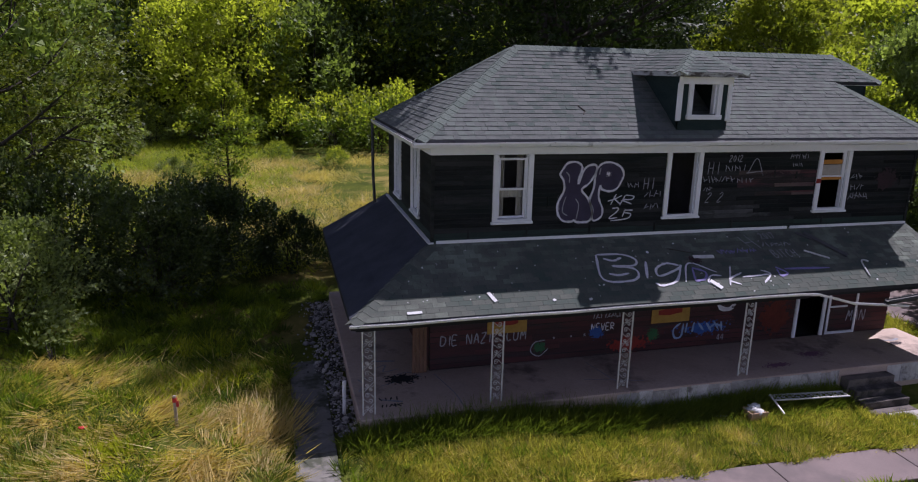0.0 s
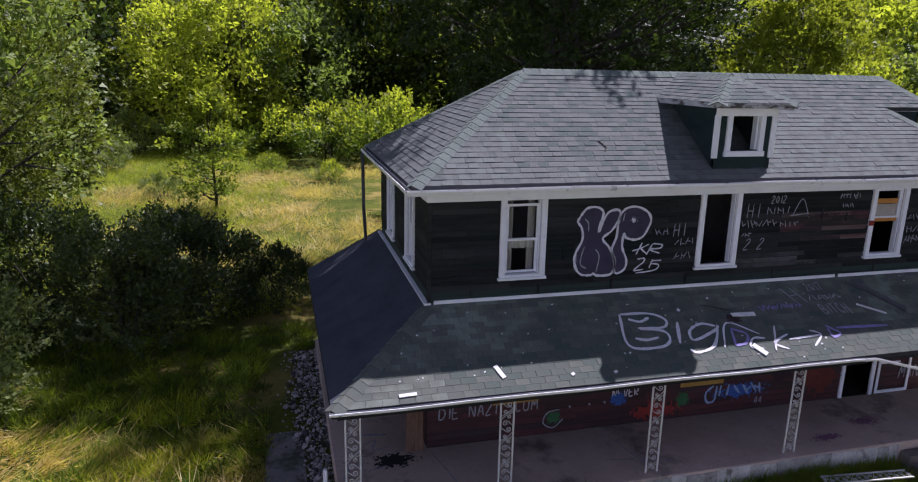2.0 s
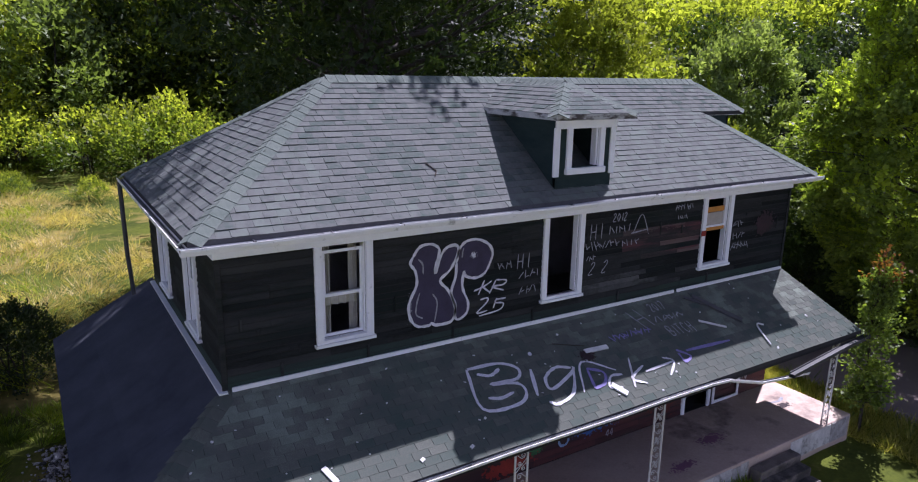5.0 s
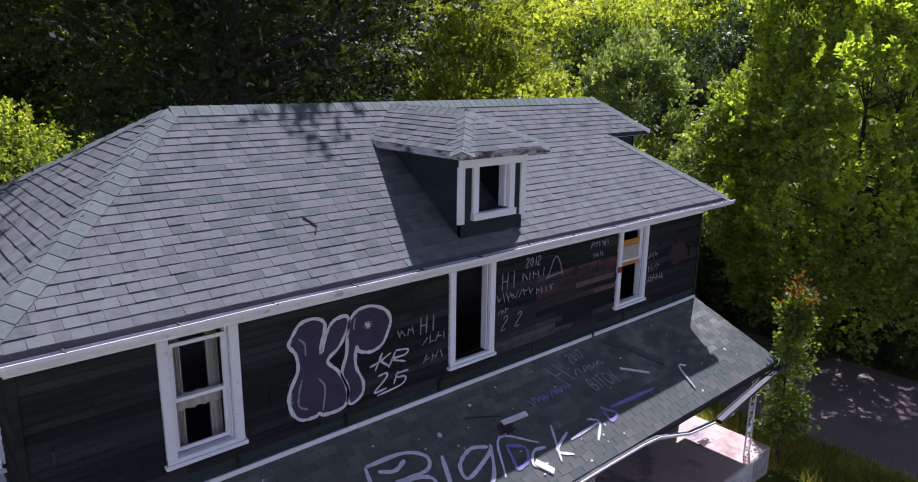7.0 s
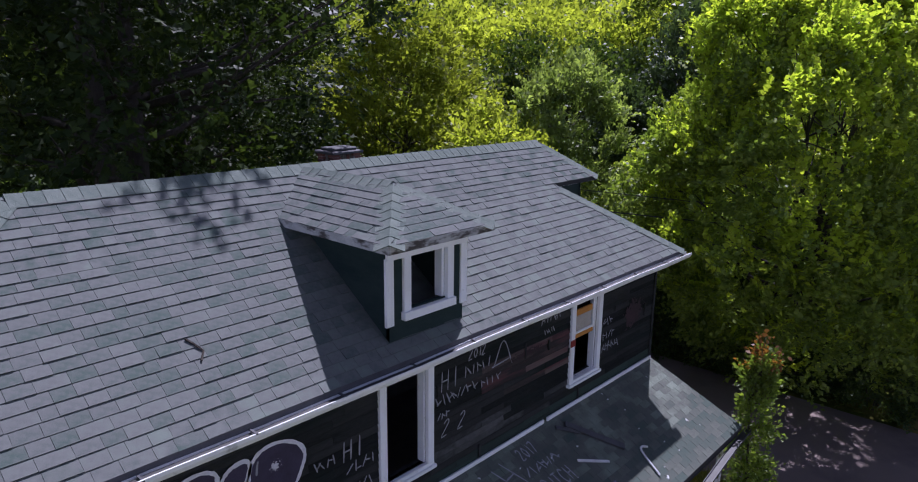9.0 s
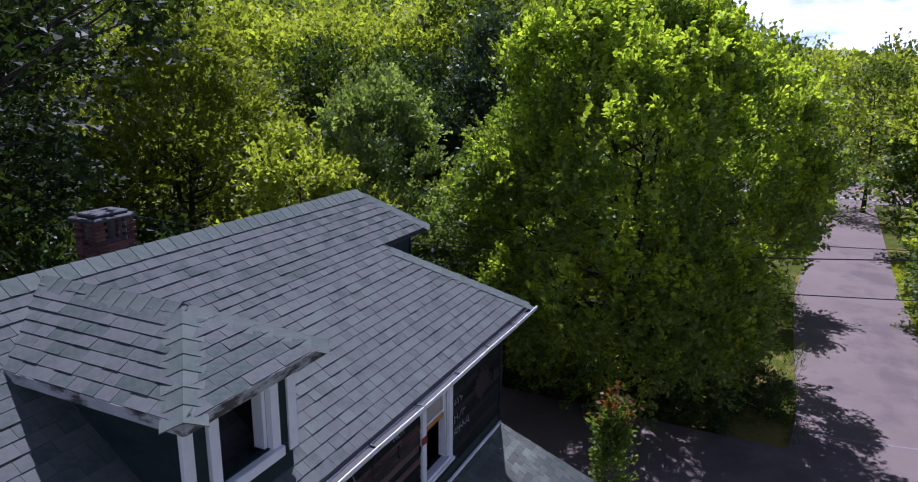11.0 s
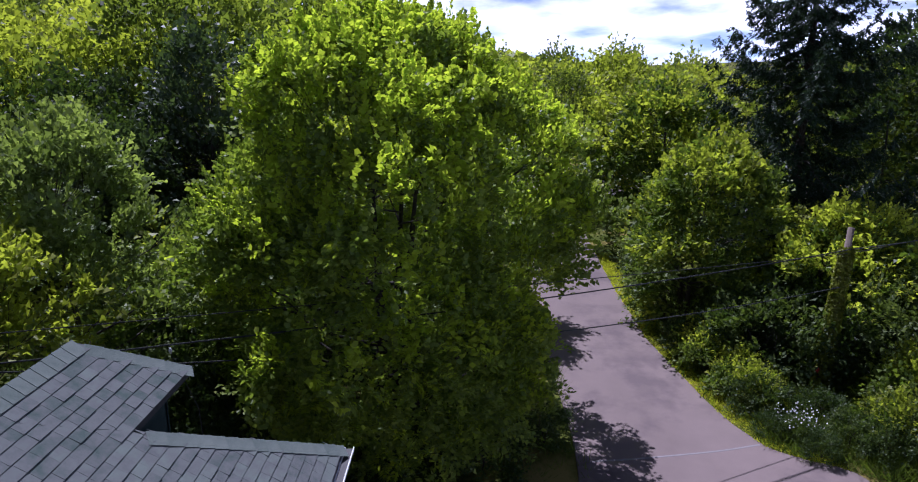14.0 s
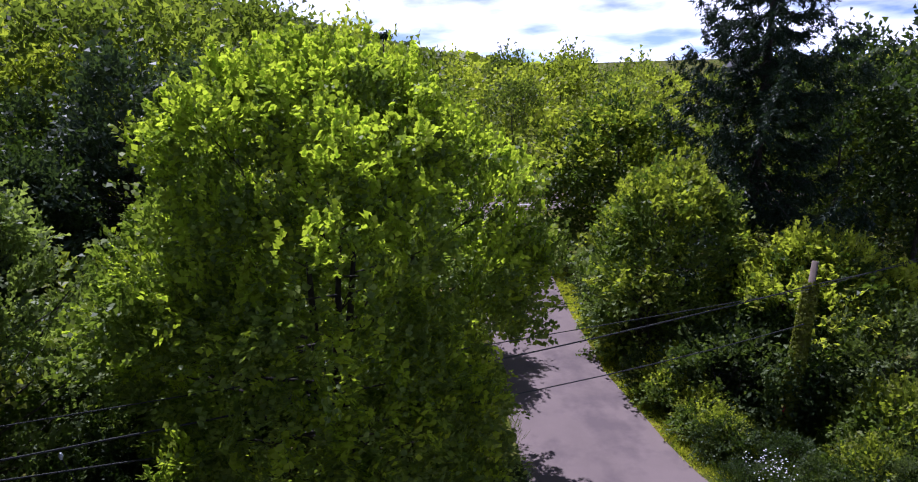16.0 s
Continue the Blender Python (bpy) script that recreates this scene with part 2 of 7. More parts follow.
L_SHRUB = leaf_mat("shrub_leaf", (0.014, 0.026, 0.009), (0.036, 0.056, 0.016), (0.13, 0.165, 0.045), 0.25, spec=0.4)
# paler ash leaf: highlights on the upper shoots are put into the colour
L_ASH_LIT = leaf_mat("ash_leaf_lit", (0.13, 0.165, 0.06), (0.24, 0.29, 0.11), (0.4, 0.45, 0.2), 0.38)
L_SUMMER = leaf_mat("summer_leaf", (0.035, 0.064, 0.014), (0.105, 0.15, 0.026), (0.27, 0.33, 0.045), 0.36)
L_WOODS = leaf_mat("woods_leaf", (0.04, 0.06, 0.017), (0.12, 0.152, 0.03), (0.32, 0.355, 0.054), 0.46)
L_DEEP = leaf_mat("deep_leaf", (0.018, 0.034, 0.011), (0.045, 0.073, 0.02), (0.14, 0.18, 0.045), 0.3)
L_LIME = leaf_mat("lime_leaf", (0.095, 0.12, 0.02), (0.25, 0.275, 0.034), (0.43, 0.45, 0.058), 0.52)
L_GREY = leaf_mat("greyish_leaf", (0.04, 0.06, 0.02), (0.12, 0.155, 0.05), (0.33, 0.38, 0.13), 0.28)
L_ASH = leaf_mat("ash_leaf", (0.07, 0.1, 0.036), (0.17, 0.22, 0.07), (0.34, 0.4, 0.15), 0.32)
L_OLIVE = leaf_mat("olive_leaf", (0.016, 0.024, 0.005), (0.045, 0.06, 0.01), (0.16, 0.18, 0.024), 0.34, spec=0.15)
L_PINE = leaf_mat("pine_needles", (0.03, 0.05, 0.025), (0.06, 0.09, 0.045), (0.12, 0.16, 0.08), 0.25)
L_TAWNY = leaf_mat("tawny_leaf", (0.085, 0.1, 0.012), (0.17, 0.19, 0.022), (0.31, 0.33, 0.045), 0.45)
L_SPRUCE = leaf_mat("spruce_needles", (0.01, 0.022, 0.011), (0.022, 0.044, 0.019), (0.045, 0.075, 0.03), 0.15)
# for real weeds, and for porch grass whose shade is put into the colour
L_WEED_SHADE = leaf_mat("weed_and_shade_leaf", (0.04, 0.065, 0.012), (0.095, 0.13, 0.02), (0.2, 0.23, 0.035), 0.45)
L_GRASS = leaf_mat("grass_blade", (0.034, 0.064, 0.007), (0.125, 0.18, 0.013), (0.32, 0.33, 0.036), 0.45)
L_VERDANT = leaf_mat("meadow_blade", (0.11, 0.16, 0.015), (0.26, 0.3, 0.03), (0.45, 0.42, 0.07), 0.45)
L_STRAW = leaf_mat("dry_straw", (0.33, 0.25, 0.1), (0.5, 0.385, 0.17), (0.68, 0.55, 0.29), 0.35)
L_VERGE = leaf_mat("verge_grass", (0.16, 0.19, 0.01), (0.33, 0.34, 0.02), (0.52, 0.47, 0.05), 0.5)
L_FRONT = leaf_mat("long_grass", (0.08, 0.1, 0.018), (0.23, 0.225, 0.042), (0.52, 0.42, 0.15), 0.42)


# ---- building tools ----
def link_mesh(name, me, material, parent=None, label=""):
    if material:
        me.materials.append(material)
    ob = new(name, me)
    ob.parent = parent
    return tagged(ob, label)


def part(name, bm, material, parent=None, label="", smooth=False):
    me = bpy.data.meshes.new(name)
    if smooth:
        for f in bm.faces:
            f.smooth = True
    bm.to_mesh(me)
    bm.free()
    return link_mesh(name, me, material, parent, label)


def thing(name, label, category, at=(0, 0, 0), group="", kind=""):
    ob = new(name)
    ob.location = at
    ob.empty_display_size = 0.2
    return tagged(ob, label, category, group, kind)


def add_box(bm, a, b, bevel=0.0):
    """A box from corner a to corner b."""
    c, s = (Vector(a) + Vector(b)) / 2, [abs(q - p) for p, q in zip(a, b)]
    g = bmesh.ops.create_cube(bm, size=1.0, matrix=Matrix.Translation(c) @ Matrix.Diagonal((*s, 1)))
    if bevel:
        es = list({e for v in g["verts"] for e in v.link_edges})
        bmesh.ops.bevel(bm, geom=es, offset=bevel, segments=1, affect="EDGES")
    return bm


def boxes(*pairs, bevel=0.0):
    bm = bmesh.new()
    for a, b in pairs:
        add_box(bm, a, b, bevel)
    return bm


def add_beam(bm, p, q, w, h, up=(0, 0, 1)):
    """A bar of section w x h from p to q."""
    p, q = Vector(p), Vector(q)
    d = q - p
    z = d.normalized()
    x = z.cross(Vector(up))
    x = x.normalized() if x.length > 1e-4 else Vector((1, 0, 0))
    y = z.cross(x)
    m = Matrix((x, y, z)).transposed().to_4x4()
    bmesh.ops.create_cube(bm, size=1.0, matrix=Matrix.Translation((p + q) / 2) @ m @ Matrix.Diagonal((w, h, d.length, 1)))
    return bm


def add_tube(bm, pts, radii, sides=8, cap=True):
    """A tube through pts with the radius at each."""
    pts = [Vector(p) for p in pts]
    rings = []
    for i, p in enumerate(pts):
        d = (pts[min(i + 1, len(pts) - 1)] - pts[max(i - 1, 0)]).normalized()
        x = d.orthogonal().normalized() if abs(d.z) < 0.95 else Vector((1, 0, 0)).cross(d).normalized()
        y = d.cross(x)
        r = float(radii[i] if hasattr(radii, "__len__") else radii)
        rings.append([bm.verts.new(p + r * (math.cos(a) * x + math.sin(a) * y)) for a in (math.tau * k / sides for k in range(sides))])
    for a, b in zip(rings, rings[1:]):
        best = min(range(sides), key=lambda s: sum((a[k].co - b[(k + s) % sides].co).length for k in range(sides)))
        for k in range(sides):
            bm.faces.new((a[k], a[(k + 1) % sides], b[(k + 1 + best) % sides], b[(k + best) % sides]))
    if cap:
        bm.faces.new(rings[0][::-1])
        bm.faces.new(rings[-1])
    return bm


def tube(pts, radii, sides=8):
    return add_tube(bmesh.new(), pts, radii, sides)


def raw(name, verts, faces, material, parent=None, label=""):
    me = bpy.data.meshes.new(name)
    me.from_pydata(verts, [], faces)
    me.update()
    return link_mesh(name, me, material, parent, label)


def smoothstep(a, b, x):
    t = np.clip((x - a) / (b - a), 0, 1)
    return t * t * (3 - 2 * t)


# ---- ground ----
def ground_z(x, y):
    """Height of the land: level round the house, lower at the street, hills far off."""
    x, y = np.asarray(x, float), np.asarray(y, float)
    fall = smoothstep(3.0, 9.5, x) * (1 - smoothstep(13.75, 14.6, y))
    z = 0.45 * (1 - 0.8 * fall) * (1 - smoothstep(17.5, 21.5, x)) * smoothstep(8.0, 13.0, y)
    z = z + 0.24 * smoothstep(13.2, 13.7, y) * fall * (1 - smoothstep(14.2, 14.9, x))
    z = z + 0.05 * np.sin(x * 0.9 + 1.3 * np.sin(y * 0.5)) * np.sin(y * 0.8) * (1 - smoothstep(16, 20, x))
    z = z + 40 * smoothstep(110, 330, x) * smoothstep(-90, 160, y)
    z = z + 24 * smoothstep(240, 420, x) * smoothstep(-170, -300, y)
    z = z + 14 * smoothstep(78, 170, y)
    return z


def axis(near, far, step, steps):
    core = np.arange(near[0], near[1] + 0.01, step)
    grow = np.geomspace(1, far, steps)
    return np.concatenate((near[0] - grow[::-1], core, near[1] + grow))


gx, gy = axis((-16, 48), 1500, 0.8, 36), axis((4, 62), 1500, 0.8, 36)
X, Y = np.meshgrid(gx, gy)
Z = ground_z(X, Y)
nx, ny = len(gx), len(gy)
idx = np.arange(nx * ny).reshape(ny, nx)
F = np.stack((idx[:-1, :-1], idx[:-1, 1:], idx[1:, 1:], idx[1:, :-1]), -1).reshape(-1, 4)
ground = raw("ground", np.stack((X, Y, Z), -1).reshape(-1, 3).tolist(), F.tolist(), M_GROUND)
tagged(ground, "rough overgrown lawn and meadow ground", "ground", kind="structure")
for p in ground.data.polygons:
    p.use_smooth = True


def ribbon(name, line, half, z, thick, material, label):
    """A paved strip along a line of points (x, y), half: half its width at each point."""
    n = len(line)
    vs, fs = [], []
    for i, (x, y) in enumerate(line):
        d = Vector((line[min(i + 1, n - 1)][0] - line[max(i - 1, 0)][0], line[min(i + 1, n - 1)][1] - line[max(i - 1, 0)][1], 0)).normalized()
        s = Vector((-d.y, d.x, 0))
        for k, zz in ((half[i], z), (half[i] + 0.03, z - thick), (-half[i], z), (-half[i] - 0.03, z - thick)):
            q = Vector((x, y, 0)) + s * k
            vs.append((q.x, q.y, zz))
    for i in range(n - 1):
        a, b = 4 * i, 4 * i + 4
        fs += [(a, a + 2, b + 2, b), (a + 1, a, b, b + 1), (a + 2, a + 3, b + 3, b + 2)]
    fs += [(0, 1, 3, 2), (4 * n - 4, 4 * n - 2, 4 * n - 1, 4 * n - 3)]
    ob = raw(name, vs, fs, material)
    return tagged(ob, label, "road", kind="structure")


def spline(pts, n):
    """A smooth line through pts, n steps each."""
    out = []
    P = [np.array(p, float) for p in pts]
    P = [2 * P[0] - P[1]] + P + [2 * P[-1] - P[-2]]
    for i in range(1, len(P) - 2):
        for k in range(n):
            t = k / n
            out.append(tuple(0.5 * (2 * P[i] + (P[i + 1] - P[i - 1]) * t + (2 * P[i - 1] - 5 * P[i] + 4 * P[i + 1] - P[i + 2]) * t * t + (3 * P[i] - P[i - 1] - 3 * P[i + 1] + P[i + 2]) * t ** 3)))
    return out + [tuple(P[-2])]


lane = spline([(24.9, 7.73), (30.41, 7.15), (38.41, 7.23), (45.41, 7.19), (55.43, 6.41), (65.45, 5.84), (84.45, 5.86)], 8)
LANE_S = ((25.05, 0.73), (28.55, 0.91), (29.04, 1.42), (29.52, 2.43), (30.2, 3.25), (31.78, 3.85), (33.88, 4.24), (36.87, 4.55), (39.86, 4.91), (43.06, 4.86), (48.08, 4.82), (55.49, 4.5), (84.51, 3.16))


def lane_south(x):
    """The lane's south edge, flaring into the street at the corner."""
    return np.interp(x, [p[0] for p in LANE_S], [p[1] for p in LANE_S])


def lane_north(x):
    return np.interp(x, [p[0] for p in lane], [p[1] for p in lane]) + 2.7


lane_x = [24.5 + 0.35 * i for i in range(70)] + [49 + 2.5 * i for i in range(15)]
raw_top = [(x, y, z) for x in lane_x for y, z in ((lane_north(x), 0.05), (lane_north(x) + 0.03, -0.07), (lane_south(x), 0.05), (lane_south(x) - 0.03, -0.07))]
raw_faces = [f for a in range(0, 4 * len(lane_x) - 4, 4) for f in ((a, a + 2, a + 6, a + 4), (a + 1, a, a + 4, a + 5), (a + 2, a + 3, a + 7, a + 6))]
road_lane = raw("road_lane", raw_top, raw_faces, M_ROAD)
tagged(road_lane, "worn pinkish-grey asphalt lane leading into the woods", "road", kind="structure")
street = spline([(24.6, -60), (24.6, -10), (24.6, 8), (24.7, 20), (25, 30)], 8)
ribbon("road_street", street, [3.3] * len(street), 0.044, 0.12, M_ROAD, "worn grey asphalt street beside the house")
pr = random.Random(41)
for i in range(5):
    x0 = 3.6 + 3.35 * i
    bm = bmesh.new()
    v8 = [bm.verts.new((x, y + pr.uniform(-0.03, 0.03), float(ground_z(x, 11.0)) + z)) for x in (x0, x0 + 3.33) for y, z in ((10.05, 0.05), (11.2, 0.065), (11.2, -0.25), (10.05, -0.25))]
    for q in ((0, 4, 5, 1), (1, 5, 6, 2), (3, 7, 4, 0), (0, 1, 2, 3), (7, 6, 5, 4)):
        bm.faces.new([v8[k] for k in q])
    bmesh.ops.recalc_face_normals(bm, faces=bm.faces)
    bmesh.ops.bevel(bm, geom=bm.edges[:], offset=0.012, segments=1, affect="EDGES")
    tagged(part("pavement", bm, M_PAVE), "old pinkish pavement slab in front of the house", "pavement", kind="structure")
cross = [(86.0, -60), (86.0, 0), (86, 60)]
ribbon("road_cross", cross, [8.5] * 3, 0.06, 0.12, M_ROAD, "highway crossing at the end of the lane")

# ---- house ----
WX0, WX1, WY0, WY1 = 3.68, 18.25, 15.93, 22.6      # outer faces of the walls
Z1, Z2, ZR = 0.86, 4.27, 6.62                        # porch floor, foot of the upper wall, wall top
EX0, EX1, EY0, EY1, EZ = 3.24, 18.62, 15.5, 22.6, 6.865   # eaves
RY, RZ = 18.72, 9.13                                  # ridge
RX0, RX1 = 6.6, 15.3
PX0, PY0, PZ = 1.47, 13.85, 3.1                      # porch eave
house = thing("house", "abandoned two-storey wooden house, dark siding with graffiti and grey shingle roof", "house", (WX0, WY0, 0.4))
house.location = (0, 0, 0)


def wall_mesh(name, axis_, at, thick, u0, u1, z0, z1, holes, material):
    """A wall in the plane axis_ = at, from u0 to u1, with openings (u0, u1, z0, z1) right through it."""
    us = sorted({u0, u1, *[h[0] for h in holes], *[h[1] for h in holes]})
    zs = sorted({z0, z1, *[h[2] for h in holes], *[h[3] for h in holes]})
    bm = bmesh.new()
    for a, b in zip(us, us[1:]):
        for c, d in zip(zs, zs[1:]):
            if any(h[0] <= a and b <= h[1] and h[2] <= c and d <= h[3] for h in holes):
                continue
            if axis_ == "y":
                add_box(bm, (a, at, c), (b, at + thick, d))
            else:
                add_box(bm, (at, a, c), (at + thick, b, d))
    bmesh.ops.remove_doubles(bm, verts=bm.verts, dist=1e-4)
    return part(name, bm, material, house)


WIN = [(5.36, 6.15, 4.82, 6.5), (10.16, 10.98, 4.8, 6.5), (14.98, 15.82, 4.82, 6.5)]
DOOR = (14.9, 15.78, Z1, 2.92)
SIDE = [(17.55, 18.35, 4.7, 6.4), (20.3, 21.1, 4.7, 6.4)]
wall_mesh("wall_south_upper", "y", WY0 + 0.02, 0.14, WX0, WX1, Z2 - 0.35, ZR + 0.1, WIN, M_SHEATH)
wall_mesh("wall_south_lower", "y", WY0 + 0.02, 0.14, WX0, WX1, 0.3, Z2 - 0.35, [DOOR], M_SHEATH)
wall_mesh("wall_west_upper", "x", WX0 + 0.02, 0.14, WY0 + 0.16, WY1, Z2 - 0.35, ZR + 0.1, SIDE, M_SHEATH)
wall_mesh("wall_west_lower", "x", WX0 + 0.02, 0.14, WY0 + 0.16, WY1, 0.3, Z2 - 0.35, [], M_SHEATH)
wall_mesh("wall_east", "x", WX1 - 0.16, 0.14, WY0 + 0.16, WY1, 0.3, ZR + 0.1, [], M_BOARD)
wall_mesh("wall_north", "y", WY1 - 0.14, 0.14, WX0 + 0.16, WX1 - 0.16, 0.3, ZR + 0.1, [], M_BOARD)
part("floor_lower", boxes(((WX0 + .1, WY0 + .1, .6), (WX1 - .1, WY1 - .1, Z1 - .01))), M_DARK, house)
part("floor_upper", boxes(((WX0 + .16, WY0 + .16, 3.75), (WX1 - .16, WY1 - .16, 3.95))), M_PLASTER, house)
part("attic_floor", boxes(((WX0 + .16, WY0 + .16, 6.55), (WX1 - .16, WY1 - .16, 6.62))), M_PLASTER, house)
part("partition", boxes(((WX0 + .2, 19.2, 3.95), (WX1 - .2, 19.32, 6.55)), ((WX0 + .2, 19.2, .86), (WX1 - .2, 19.32, 3.75))), M_PLASTER, house)


def roof_deck(name, quads, thick=0.09):
    """Roof boards: closed slabs under the shingles."""
    vs, fs = [], []
    for q in quads:
        k, b = len(q), len(vs)
        vs += [tuple(p) for p in q] + [(p[0], p[1], p[2] - thick) for p in q]
        fs += [tuple(range(b, b + k)), tuple(range(b + 2 * k - 1, b + k - 1, -1))]
        fs += [(b + i, b + k + i, b + k + (i + 1) % k, b + (i + 1) % k) for i in range(k)]
    return raw(name, vs, fs, M_UNDER, house)


A, B, C, D = (EX0, EY0, EZ), (EX1, EY0, EZ), (EX1, EY1, EZ), (EX0, EY1, EZ)
RL, RR = (RX0, RY, RZ), (RX1, RY, RZ)
NY = 17.6                                            # the height at which the east dormer's roof leaves the hip
NZ = EZ + (RZ - EZ) * (NY - EY0) / (RY - EY0)
NF = (NZ - EZ) / (RZ - EZ)
NR, NL = (EX1 + (RX1 - EX1) * NF, NY, NZ), (EX0 + (RX0 - EX0) * NF, NY, NZ)
DT, DE, DB = (17.32, RY, RZ), (18.28, NY, NZ), (18.28, 2 * RY - NY, NZ)
NB = (NR[0], 2 * RY - NY, NZ)
roof = roof_deck("roof", [(A, B, NR, NL), (NL, DE, DT, RL), (DE, DB, DT), (DB, NB, RR, DT), (B, C, RR), (C, D, RL, RR), (D, A, RL)])
PA, PB = (PX0, PY0, PZ), (18.78, PY0, PZ)
PT0, PT1 = (WX0, WY0, Z2), (WX1 + .05, WY0, Z2)
PW, PWT = (PX0, WY1 + .4, PZ), (WX0, WY1 + .4, Z2)
porch_roof = roof_deck("porch_roof", [(PA, PB, PT1, PT0), (PW, PA, PT0, PWT)])

SHINGLE_ME = {}


def shingle_field(name, poly, course, tab, material, owner, picked=None, lift=0.018, seed=1, laminated=False):
    """Courses of shingles on a roof plane. poly: eave start, eave end, then the upper corners; picked: (u0, u1, v0, v1) of
    the stretch whose tabs are objects of their own; laminated: tabs of uneven width, some of them doubled."""
    rng = random.Random(seed)
    P = [Vector(p) for p in poly]
    o, u = P[0], (P[1] - P[0]).normalized()
    nrm = (P[1] - P[0]).cross(P[-1] - P[0]).normalized()
    if nrm.z < 0:
        nrm = -nrm
    v = nrm.cross(u).normalized()
    if v.z < 0:
        v = -v
    uv = [((p - o).dot(u), (p - o).dot(v)) for p in P]
    top = max(q[1] for q in uv)

    def span(h):
        xs = []
        for (a, b), (c, d) in zip(uv, uv[1:] + uv[:1]):
            if abs(d - b) > 1e-6 and min(b, d) - 1e-6 <= h <= max(b, d) + 1e-6:
                xs.append(a + (c - a) * (h - b) / (d - b))
        return (min(xs), max(xs)) if xs else None

    vs, fs, count = [], [], 0
    rows = int(top / course)
    for r in range(rows + 1):
        v0, v1 = r * course, min((r + 1) * course, top)
        if v1 - v0 < 0.03:
            continue
        s0, s1 = span(v0 + 1e-4), span(v1 - 1e-4)
        if not s0 or not s1:
            continue
        off = (r % 2) * tab / 2 + rng.uniform(-0.02, 0.02)
        e = min(s0[0], s1[0]) - (rng.random() * tab if laminated else (min(s0[0], s1[0]) - off) % tab)
        while True:
            w = tab * rng.choice((0.55, 0.75, 0.75, 0.9, 0.9, 1.1)) if laminated else tab
            a, b = e, e + w - (0.004 if laminated else 0.008)
            e += w
            if a > max(s0[1], s1[1]):
                break
            a0, b0 = max(a, s0[0]), min(b, s0[1])
            a1, b1 = max(a, s1[0]), min(b, s1[1])
            if b0 - a0 < 0.02 and b1 - a1 < 0.02:
                continue
            b0, b1 = max(b0, a0), max(b1, a1)
            t = lift * (rng.choice((0.72, 0.9, 1.0, 1.25)) if laminated else rng.choice((0.75, 1.0, 1.0, 1.25)))
            d = rng.uniform(-0.002, 0.002)
            whole = abs(a0 - a) < 1e-6 and abs(b0 - b) < 1e-6 and abs(a1 - a) < 1e-6 and abs(b1 - b) < 1e-6
            base = o + v * v0
            if picked and whole and picked[0] <= a and b <= picked[1] and picked[2] <= v0 <= picked[3] and count < 300:
                key = (material.name, round(b - a, 3), round(t, 4))
                if key not in SHINGLE_ME:
                    w, h = b - a, course + 0.02
                    me = bpy.data.meshes.new("shingle")
                    me.from_pydata([(0, 0, 0), (w, 0, 0), (w, h, 0), (0, h, 0), (0, 0, t), (w, 0, t), (w, h, 0.004), (0, h, 0.004)], [],
                                   [(4, 5, 6, 7), (0, 1, 5, 4), (1, 2, 6, 5), (3, 0, 4, 7), (2, 3, 7, 6)])
                    me.materials.append(material)
                    SHINGLE_ME[key] = me
                ob = new("shingle", SHINGLE_ME[key])
                m = Matrix((u, v, nrm)).transposed().to_4x4()
                m.translation = o + u * a + v * (v0 + d)
                ob.matrix_world = m
                ob.parent = owner
                count += 1
                continue
            q = [base + u * a0 + v * d, base + u * b0 + v * d, base + u * b1 + v * (v1 - v0 + 0.02), base + u * a1 + v * (v1 - v0 + 0.02)]
            n0 = len(vs)
            vs += [tuple(p) for p in q] + [tuple(q[0] + nrm * t), tuple(q[1] + nrm * t), tuple(q[2] + nrm * 0.004), tuple(q[3] + nrm * 0.004)]
            fs += [(n0 + 4, n0 + 5, n0 + 6, n0 + 7), (n0, n0 + 1, n0 + 5, n0 + 4), (n0 + 1, n0 + 2, n0 + 6, n0 + 5), (n0 + 3, n0, n0 + 4, n0 + 7)]
    ob = raw(name, vs, fs, material, owner)
    return tagged(ob, kind="stuff")


CAP_ME = {}


def cap_row(p, q, material, owner, width=0.4, step=0.21, fold=0.24):
    """Folded cap shingles along a ridge or hip from p to q, each a piece of its own."""
    key = (material.name, fold)
    if key not in CAP_ME:
        w, d = width / 2, fold * width
        me = bpy.data.meshes.new("cap_shingle")
        vs = [(a, y, z - drop) for y, z in ((0, 0.034), (step * 1.2, 0.024)) for a, drop in ((-w, d), (0, 0), (w, d))]
        vs += [(-w, 0, 0.02 - d), (0, 0, 0.02), (w, 0, 0.02 - d)]
        me.from_pydata(vs, [], [(0, 1, 4, 3), (1, 2, 5, 4), (6, 7, 1, 0), (7, 8, 2, 1)])
        me.materials.append(material)
        CAP_ME[key] = me
    p, q = Vector(p), Vector(q)
    y = (q - p).normalized()
    x = y.cross(Vector((0, 0, 1))).normalized()
    m = Matrix((x, y, x.cross(y))).transposed().to_4x4()
    for i in range(int((q - p).length / step)):
        ob = new("cap_shingle", CAP_ME[key])
        m.translation = p + y * i * step
        ob.matrix_world = m
        ob.parent = owner


